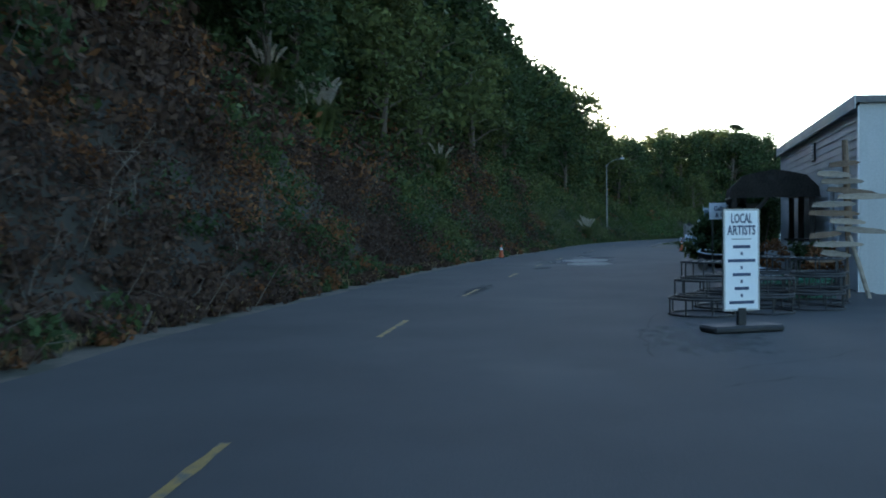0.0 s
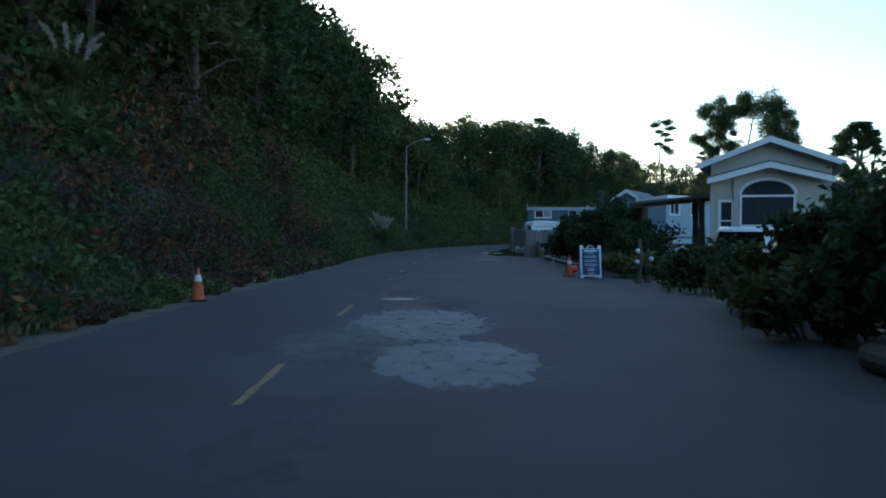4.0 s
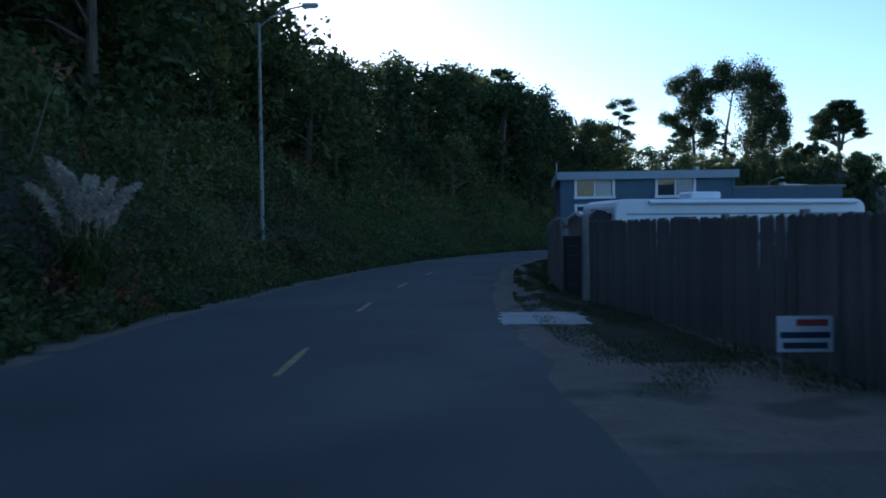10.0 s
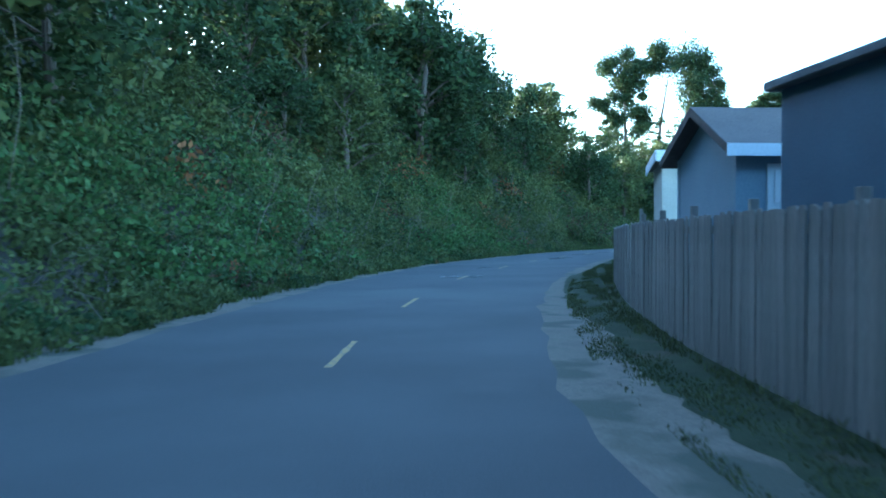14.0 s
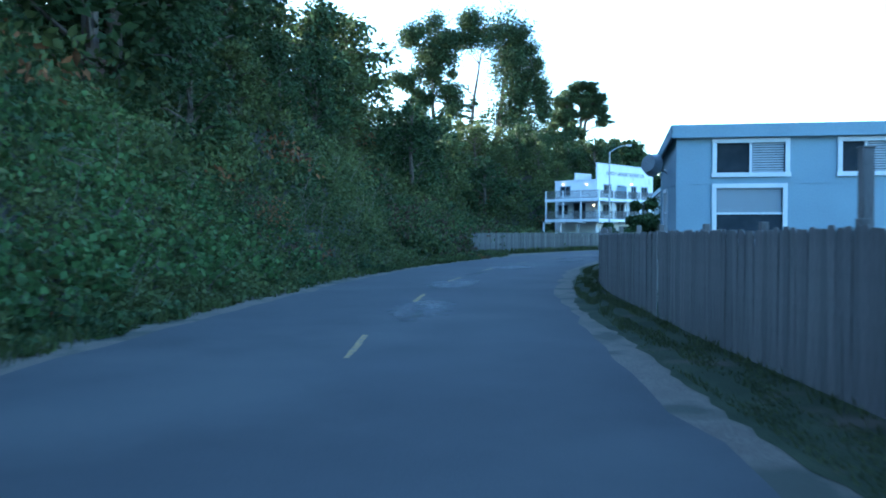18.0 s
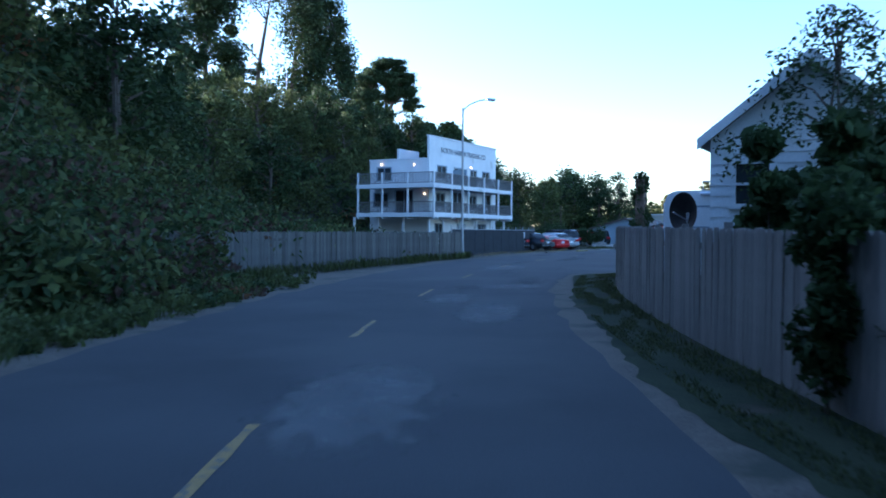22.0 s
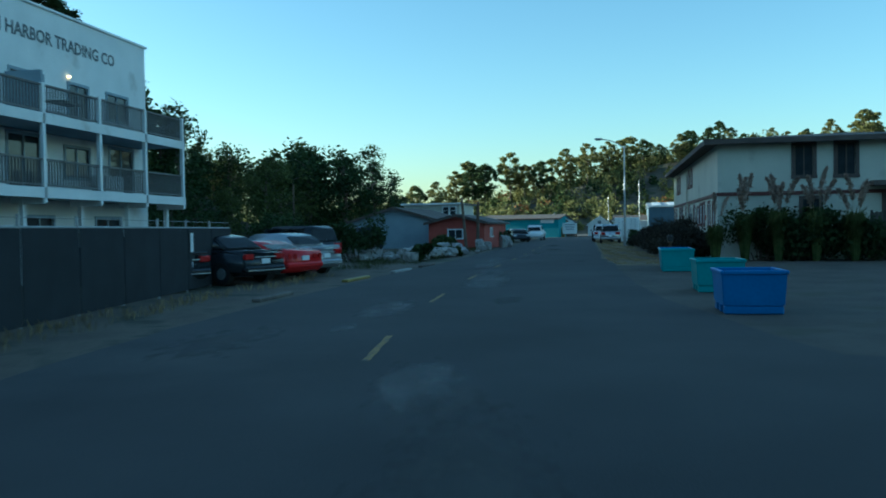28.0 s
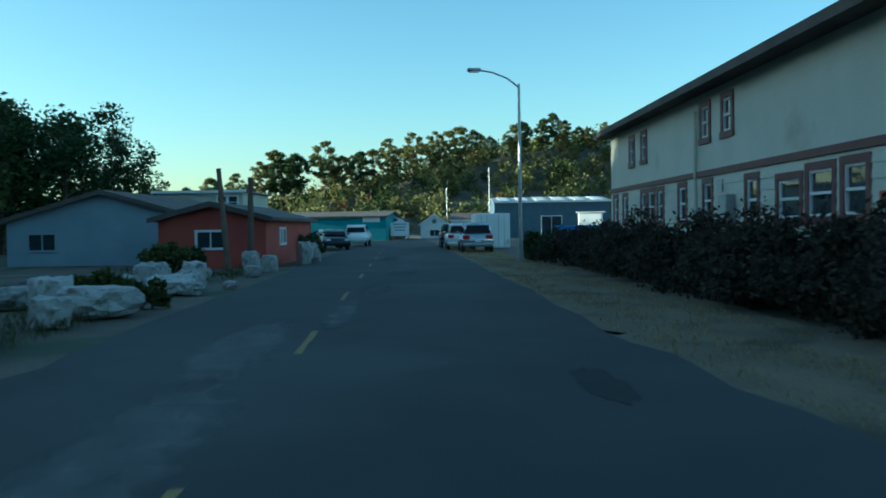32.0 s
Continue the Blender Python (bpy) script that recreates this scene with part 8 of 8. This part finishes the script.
FAR_PINES = [tree_meshes(60 + i, 15.0, 4.4, 5.2, 60, 48, (LEAF_OLIVE, LEAF_OLIVE, LEAF_PINE)[i], (0.24, 0.48), 0.65, 0.24, 0.22) for i in range(3)]


def on_bluff(s, d):
    x, y = along(s, float(np.interp(s, TOE_S, TOE_N)) - d)
    return float(x), float(y), float(ground_height(x, y))


def canopy_tree(kinds, rng, s, d, low, high, label, tall=8.6):
    """A tree whose top reaches a share of the canopy's height at its place."""
    x, y, z = on_bluff(s, d)
    top = (float(np.interp(s, CANOPY_S, CANOPY_Z)) + 0.35 * (d - 10)) * rng.uniform(low, high)
    k = max(0.35, min(1.75, (top - z) / tall))
    plant_tree(rng.choice(kinds), x, y, z - 0.3, k, rng.uniform(0, 360), label, group="bluff trees")


def bluff_trees():
    rng = random.Random(5)
    for i in range(112):
        s = -14 + 210 * (i + rng.random()) / 112
        canopy_tree(OAKS, rng, s, rng.uniform(8, 15), 0.9, 1.04, "dark evergreen tree on the wooded bluff")
    for i in range(36):
        s = -10 + 196 * (i + rng.random()) / 36
        canopy_tree(OAKS, rng, s, rng.uniform(4.5, 7.5), 0.5, 0.72, "dense dark tree leaning over the slope")
    for i in range(62):
        s = 188 + 78 * (i + rng.random()) / 62
        canopy_tree(OAKS, rng, s, rng.uniform(3, 20), 0.7 if s > 208 else 0.55, 0.97 if s > 208 else 0.74, "dark evergreen tree behind the houses")
    for i in range(16):
        x, y, z = on_bluff(rng.uniform(266, 330), rng.uniform(4, 30))
        plant_tree(rng.choice(FAR_OAKS), x, y, z - 0.3, rng.uniform(0.5, 0.8), rng.uniform(0, 360), "dark bushy tree behind the bungalows", group="bluff trees")
    for i in range(14):
        s = 220 + 38 * (i + rng.random()) / 14
        canopy_tree(OAKS, rng, s, rng.uniform(12, 20), 0.98, 1.06, "dense dark tree below the ridge pines")
    for s, d, top in ((168, 13, 22.5), (56, 12, 27), (62, 14, 28), (49, 12, 27), (72, 14, 26)):
        x, y, z = on_bluff(s, d)
        plant_tree(PINES[int(s) % 3], x, y, z - 0.3, (top - z) / 16, s * 31, "tall dark pine on the bluff", group="ridge pines")


bluff_trees()
for kind, x, y, base, tall, lab in ((RIDGE_LEFT, 142.5, 241, 21.0, 19.2, "tall layered pine with bare limbs standing on the ridge"), (RIDGE_RIGHT, 153.4, 235, 20.5, 21.6, "broad dense pine with a leaning trunk on the ridge"), (RIDGE_THIN, 143, 274, 26.0, 13.4, "slender sparse pine standing on the ridge"), (CYPRESS, 206, 258.5, 22.4, 16.8, "dome-shaped tiered cypress standing alone on the ridge")):
    t = plant_tree(kind, x, y, base, 1.0, -39, lab, group="ridge pines")
    gap = base - 2 - float(ground_height(x, y))
    if gap > 0:
        part("lower_trunk", pipe([(0.6, 0, -gap - 2.6), (0.3, 0, -1.5)], [0.7, 0.5], 8), BARK, t)
for x, y, top, k in ((137, 240, 26, 0), (150, 238, 27, 1), (169, 243, 27, 0)):
    z = float(ground_height(x, y))
    plant_tree(PINES[k], x, y, z - 0.3, (top - z) / 16.0, x * 7, "low spreading pine at the foot of taller ones", group="ridge pines")
rng = random.Random(15)
# trees added to keep the low sun off the cream building
for i in range(14):
    x, y = rng.uniform(150, 186), rng.uniform(226, 246)
    z = float(ground_height(x, y))
    plant_tree(rng.choice(OAKS), x, y, z - 0.3, min(1.7, max(0.6, (20.5 - z) / 8.6)), rng.uniform(0, 360), "dark evergreen tree added on the bluff crest to block the sun", group="bluff trees")
# more added sun blockers, closing the gap that let a bright stripe through
for x, y in ((163, 231), (166, 235), (169, 239), (172, 236), (160, 236)):
    z = float(ground_height(x, y))
    plant_tree(OAKS[1], x, y, z - 0.3, min(1.8, (22 - z) / 8.6), x * 17, "dark evergreen tree added on the bluff crest to block the sun", group="bluff trees")
for i in range(12):
    x, y = 190 + 30 * (i + rng.random()) / 12, rng.uniform(222, 232)
    z = float(ground_height(x, y))
    plant_tree(rng.choice(OAKS), x, y, z - 0.3, min(1.7, max(0.5, (rng.uniform(12, 14.2) - z) / 8.6)), rng.uniform(0, 360), "dark evergreen tree on the low end of the bluff", group="bluff trees")


def east_ridge():
    """Pines along the crest of the far ridge, over a slope clothed in trees."""
    rng = random.Random(8)
    for i in range(74):
        y = 75 + 185 * (i + rng.random()) / 74
        x = rng.uniform(326, 352) - 0.3 * (y - 170)
        z = float(ground_height(x, y))
        top = float(np.interp(y, [60, 120, 140, 153, 172, 194, 215, 229, 242, 270], [31, 30, 29, 29.5, 26.5, 24, 21, 15, 11, 9])) * rng.choice((0.86, 0.92, 0.97, 1.0, 1.03, 1.08))
        plant_tree(rng.choice(FAR_PINES), x, y, z - 0.3, max(0.3, min(1.1, (top - z) / 16)), rng.uniform(0, 360), "sunlit pine on the crest of the distant ridge", group="distant ridge pines")
    nr = np.random.RandomState(3)
    for mat, count, lab in ((LEAF_OLIVE, 1000, "olive-green trees"), (LEAF_GREEN, 380, "green trees"), (LEAF_DARK, 280, "dark evergreen trees"), (LEAF_RUST, 60, "rusty brown trees")):
        x, y = nr.uniform(283, 362, count), nr.uniform(20, 275, count)
        z = ground_height(x, y)
        ok = z > 0.2
        x, y, z = x[ok], y[ok], z[ok]
        r = nr.uniform(1.2, 2.8, len(x))
        p, sz = clump_leaves(np.column_stack([x, y, z + r * 0.55 + nr.uniform(0, 1.0, len(x))]), r, 80, nr, (0.28, 0.6), 1.15, 0.35)
        stuff("distant_woods", leaf_mesh("distant_woods", leaf_arrays(p, sz, nr), mat), lab + " clothing the distant ridge", "woods")


east_ridge()


def bush(x, y, rx, ry, h, mat, seed, label, turn=0.0, leaves=1500, size=(0.05, 0.13), name="bush", z=0.0, rough=0.25):
    """A rounded shrub: short stems and a crown of small leaves, uneven in outline."""
    rng = np.random.RandomState(seed)
    t = thing(name, pose(x, y, z, 0, 0, turn), label, "bush", "roadside bushes")
    k = max(6, int(14 * max(rx, ry)))
    c = np.column_stack([rng.uniform(-1, 1, k) * rx * 0.75, rng.uniform(-1, 1, k) * ry * 0.75, rng.uniform(0.25, 0.8, k) * h * rng.uniform(1 - rough, 1 + rough * 0.6, k)])
    per = max(20, leaves // k)
    p, sz = clump_leaves(c, np.full(k, min(min(rx, ry), h) * 0.42) * rng.uniform(0.7, 1.25, k), per, rng, size, 0.85, 0.3)
    p[:, 2] = np.maximum(p[:, 2], 0.02)
    piece("crown", leaf_mesh("crown", leaf_arrays(p, sz, rng), mat), t, Matrix.Identity(4))
    bm = bmesh.new()
    for i in range(0, k, 2):
        pipe([(c[i][0] * 0.4, c[i][1] * 0.4, -0.05), tuple(c[i] * [0.8, 0.8, 0.6]), tuple(c[i])], [0.03, 0.02, 0.008], 5, bm)
    part("stem", bm, BARK, t)
    return t


# hedges and shrubs on the right, from the gallery to the lot
for i, (x, y, rx, ry, h, mat, n) in enumerate(((10.75, 31.4, 0.5, 1.6, 1.0, LEAF_GREEN, 2200), (12.0, 32.6, 1.5, 1.2, 3.3, LEAF_DARK, 7200), (12.4, 34.2, 1.7, 1.4, 3.2, LEAF_DARK, 7600), (13.1, 36.2, 1.7, 1.3, 2.8, LEAF_DARK, 6800), (11.4, 34.2, 1.2, 1.1, 2.6, LEAF_DARK, 5200), (13.7, 38.8, 1.5, 1.2, 2.4, LEAF_DARK, 5600), (11.6, 36.4, 0.9, 0.9, 1.2, LEAF_GREEN, 2200), (13.0, 39.4, 1.0, 1.0, 1.3, LEAF_GREEN, 2200), (14.2, 41.2, 1.2, 1.0, 1.4, LEAF_DARK, 2000),
                                               (17.4, 53.2, 0.9, 0.8, 0.75, LEAF_OLIVE, 1800), (18.2, 51.6, 0.8, 0.7, 0.7, LEAF_DARK, 1500), (19.4, 52.4, 1.0, 0.9, 0.9, LEAF_DARK, 1800), (18.9, 59.4, 1.0, 0.9, 2.2, LEAF_DARK, 4200), (18.7, 55.6, 1.3, 1.1, 1.7, LEAF_DARK, 4400), (19.7, 58.0, 1.4, 1.1, 2.6, LEAF_DARK, 5500), (20.5, 60.8, 1.6, 1.3, 3.3, LEAF_DARK, 7500), (21.2, 63.2, 1.5, 1.3, 3.1, LEAF_DARK, 7000), (21.8, 65.8, 1.6, 1.3, 2.7, LEAF_DARK, 6500), (22.4, 68.4, 1.6, 1.3, 2.4, LEAF_DARK, 6000), (23.0, 70.6, 1.4, 1.2, 2.3, LEAF_DARK, 5200), (24.3, 72.4, 1.1, 1.0, 2.1, LEAF_DARK, 4000), (22.0, 60.0, 1.2, 1.2, 2.0, LEAF_DARK, 2400), (15.6, 45.5, 1.0, 1.0, 1.2, LEAF_DARK, 1800), (16.6, 48.2, 1.0, 0.9, 1.0, LEAF_GREEN, 1800))):
    bush(x, y, rx, ry, h, mat, 100 + i, "dense dark green shrub beside the lot" if mat is LEAF_DARK else "low olive-green shrub beside the lot", 20 * i, n)
# shrubs round the far houses
for i, (x, y, rx, ry, h, mat, n) in enumerate(((74.1, 147.1, 0.8, 0.6, 2.7, LEAF_DARK, 2600), (75.2, 147.7, 0.8, 0.6, 3.0, LEAF_DARK, 2600), (75.6, 146.9, 1.0, 0.8, 3.2, LEAF_DARK, 3200), (76.9, 146.5, 1.1, 0.8, 3.5, LEAF_DARK, 3200), (74.5, 146.0, 0.9, 0.6, 2.6, LEAF_DARK, 2400), (78.5, 146.6, 1.1, 0.9, 3.6, LEAF_DARK, 3200), (70.9, 145.6, 0.35, 0.35, 1.7, LEAF_DARK, 900),
                                               (103.8, 159.8, 0.9, 0.8, 2.0, LEAF_DARK, 2600), (104.2, 158.2, 1.2, 1.0, 2.7, LEAF_DARK, 3200), (102.7, 158.4, 0.8, 0.7, 0.9, LEAF_DARK, 1800), (102.2, 157.0, 0.8, 0.7, 1.0, LEAF_DARK, 1800), (102.0, 155.4, 0.8, 0.7, 1.0, LEAF_DARK, 1800), (104.6, 156.2, 1.3, 1.1, 2.9, LEAF_DARK, 3200), (104.8, 153.8, 1.4, 1.2, 2.9, LEAF_DARK, 3200), (104.6, 151.2, 1.4, 1.2, 2.7, LEAF_DARK, 3000), (106.4, 158.8, 0.8, 1.2, 2.2, LEAF_DARK, 2400), (103.2, 157.0, 1.0, 0.9, 1.4, LEAF_DARK, 2600), (103.2, 154.6, 1.0, 1.0, 1.6, LEAF_DARK, 2600), (103.4, 158.9, 0.8, 0.8, 1.2, LEAF_DARK, 2200), (103.0, 152.2, 1.0, 1.0, 1.5, LEAF_DARK, 2400), (106.2, 155.0, 1.5, 1.5, 3.8, LEAF_DARK, 3600), (105.8, 157.4, 1.4, 1.4, 3.7, LEAF_DARK, 3600), (106.6, 152.6, 1.6, 1.5, 4.2, LEAF_DARK, 3600), (102.6, 156.4, 1.2, 1.0, 3.0, LEAF_DARK, 3200), (101.6, 154.2, 1.2, 1.1, 3.2, LEAF_DARK, 3200), (100.6, 152.4, 1.2, 1.1, 3.2, LEAF_DARK, 3200),
                                               (139.9, 179.8, 1.6, 1.4, 2.2, LEAF_DARK, 3200), (138.4, 183.0, 1.8, 1.6, 2.4, LEAF_DARK, 3200), (141.8, 182.4, 1.5, 1.3, 1.6, LEAF_DARK, 2600), (143.4, 185.6, 1.6, 1.4, 1.9, LEAF_DARK, 2600), (155.8, 180.0, 0.7, 0.6, 1.0, LEAF_GREEN, 1500), (157.4, 180.4, 0.6, 0.6, 1.2, LEAF_GREEN, 1500), (159.0, 180.4, 0.6, 0.6, 0.9, LEAF_DARK, 1300), (171.5, 179.6, 0.8, 0.8, 1.3, LEAF_DARK, 1600), (174.0, 179.8, 0.9, 0.8, 1.2, LEAF_DARK, 1600), (147.8, 178.3, 0.6, 0.5, 0.6, LEAF_GREEN, 1200), (146.4, 176.6, 0.5, 0.4, 0.5, LEAF_GREEN, 1000), (140.0, 176.6, 0.7, 0.6, 0.8, LEAF_DARK, 1500))):
    bush(x, y, rx, ry, h, mat, 140 + i, "dense dark shrub by the roadside houses" if mat is LEAF_DARK else "small green shrub among the boulders", 33 * i, int(n * 1.5) if h >= 2.6 else n, (0.07, 0.16) if h >= 2.6 else (0.05, 0.12))
HEDGE = surface("dusky_heather_leaves", (0.035, 0.032, 0.028), (0.08, 0.07, 0.05), 0.5, 5, 0.8, 0, vary=0.35, island=True, leaf=0.2)
hr = random.Random(31)
for i in range(17):
    u = i / 16
    bush(141.0 + 23.4 * u + hr.uniform(-0.3, 0.3), 164.3 + 2.6 * u - hr.uniform(0, 0.7), hr.uniform(1.0, 1.6), hr.uniform(1.0, 1.5), hr.uniform(1.25, 1.7), HEDGE, 170 + i, "low dusky hedge shrub in front of the cream building", 17 * i, 7000, (0.03, 0.08), rough=0.4)
for i, (x, y, h) in enumerate(((139.6, 161.2, 2.4), (139.2, 159.4, 2.2), (165.0, 167.2, 1.2), (167.2, 167.4, 1.3), (169.5, 167.6, 1.1), (138.9, 157.2, 1.6))):
    bush(x, y, 1.7 if x < 140 else 1.1, 1.5 if x < 140 else 1.0, h, LEAF_DARK, 190 + i, "dark shrub at the building's corner", 12 * i, 5200 if x < 140 else 2400)
plant_tree(SPRAY, 78.9, 147.6, 0, 0.64, 30, "open-branched bushy tree behind the fence", group="garden trees")
plant_tree(SPRAY, 78.0, 147.0, 0, 0.48, 130, "open-branched bushy tree behind the fence", group="garden trees")
for kind, x, y, top, lab in ((OAKS[0], 188, 205, 11.5, "broad dark tree behind the bungalows"), (OAKS[2], 199, 211, 13.2, "broad dark tree behind the bungalows"), (OAKS[0], 206, 215, 13.6, "broad dark tree behind the bungalows"), (OAKS[1], 182.5, 206, 10.6, "broad dark tree behind the bungalows"), (OAKS[2], 193, 208, 11.8, "broad dark tree behind the bungalows"), (OAKS[1], 176, 204, 9.0, "broad dark tree behind the bungalows"), (OAKS[0], 190, 201.5, 10.6, "broad dark tree behind the bungalows"), (OAKS[2], 197, 205, 11.8, "broad dark tree behind the bungalows"), (FEATHER, 194, 199.5, 12.2, "feathery open-branched tree behind the bungalows"), (FEATHER, 198, 200.8, 10.4, "feathery open-branched tree behind the bungalows"),
                         (OAKS[0], 152.5, 197, 5.0, "low dark tree behind the parked cars"), (OAKS[2], 144.0, 193, 4.6, "low dark tree behind the parked cars"), (OAKS[1], 160, 199, 5.2, "low dark tree behind the parked cars"), (OAKS[0], 137, 190, 4.2, "low dark tree behind the parked cars")):
    plant_tree(kind, x, y, 0, top / 8.7, x * 13, lab, group="garden trees")


def pampas(x, y, z, h, plumes, seed, label, spread=1.0, plume=None):
    rng = np.random.RandomState(seed)
    t = thing("pampas_grass", pose(x, y, z), label, "pampas grass", "pampas grass clumps")
    n = 900
    a, l = rng.uniform(0, 2 * math.pi, n), rng.uniform(0.5, 1.0, n) * h * 0.62
    out = rng.uniform(0.25, 0.75, n) * l * spread
    base = np.column_stack([np.cos(a) * 0.15, np.sin(a) * 0.15, np.zeros(n)])
    mid = base + np.column_stack([np.cos(a) * out * 0.45, np.sin(a) * out * 0.45, l * 0.8])
    tip = base + np.column_stack([np.cos(a) * out * 1.25, np.sin(a) * out * 1.25, l * rng.uniform(0.45, 0.95, n)])
    side = np.column_stack([-np.sin(a), np.cos(a), np.zeros(n)]) * 0.014
    v1 = np.stack([base - side, base + side, mid + side, mid - side], 1)
    v2 = np.stack([mid - side, mid + side, tip, tip], 1)
    piece("leaves", leaf_mesh("leaves", np.concatenate([v1, v2 + [0, 0, 0.0005]]).reshape(-1, 3), GRASS), t, Matrix.Identity(4))
    for i in range(plumes):
        a, lean = 2 * math.pi * (i + rng.rand() * 0.8) / plumes, rng.uniform(0.12, 0.5) * spread
        hh = h * rng.uniform(0.78, 1.0)
        d = np.array([math.cos(a) * lean, math.sin(a) * lean, 1.0])
        k = rng.rand(260) ** 0.8
        width = 0.034 * h / 2.5 * np.sin(np.pi * np.clip(k * 0.92 + 0.06, 0, 1)) ** 0.7
        c = d * (hh * (0.66 + 0.34 * k))[:, None] + rng.normal(0, 1, (260, 3)) * width[:, None]
        bend = (k**2) * 0.16 * h * (0.3 + lean)
        c[:, 0] += math.cos(a) * bend
        c[:, 1] += math.sin(a) * bend
        c[:, 2] -= bend * 0.8
        p = piece("plume", leaf_mesh("plume", leaf_arrays(c, rng.uniform(0.035, 0.08, 260) * h / 2.5, rng, droop=0.6, ratio=5), plume or PLUME), t, Matrix.Identity(4))
        part("stalk", tube((0, 0, 0), tuple(d * hh * 0.68), 0.008, 0.005, 5), STRAW, p)
    return t


for i, (s, d, h, n) in enumerate(((14, 4.2, 2.9, 10), (16.5, 5.0, 3.0, 11), (19, 4.6, 2.8, 9), (12, 6.0, 2.9, 7), (33, 4.2, 2.8, 10), (35.5, 4.8, 2.8, 9), (30, 5.0, 2.6, 7), (48, 3.0, 2.4, 5))):
    x, y, z = on_bluff(s, d)
    pampas(x, y, z + 1.1, h, n, 210 + i, "pampas grass with pale plumes growing on the bluff", 0.65)
x, y = along(86.8, -6.0)
pampas(x, y, 0, 3.2, 12, 220, "tall pampas grass with drooping pale plumes beside the road", 0.5)
for i, (x, y, h, n) in enumerate(((138.6, 161.9, 3.9, 4), (138.3, 160.6, 4.1, 5), (138.1, 159.2, 4.0, 4), (137.9, 157.8, 3.9, 4), (137.6, 163.1, 3.0, 2))):
    pampas(x, y, 0, h, n, 230 + i, "tall pampas grass with brown plumes by the cream building", 0.3, PLUME_TAN)
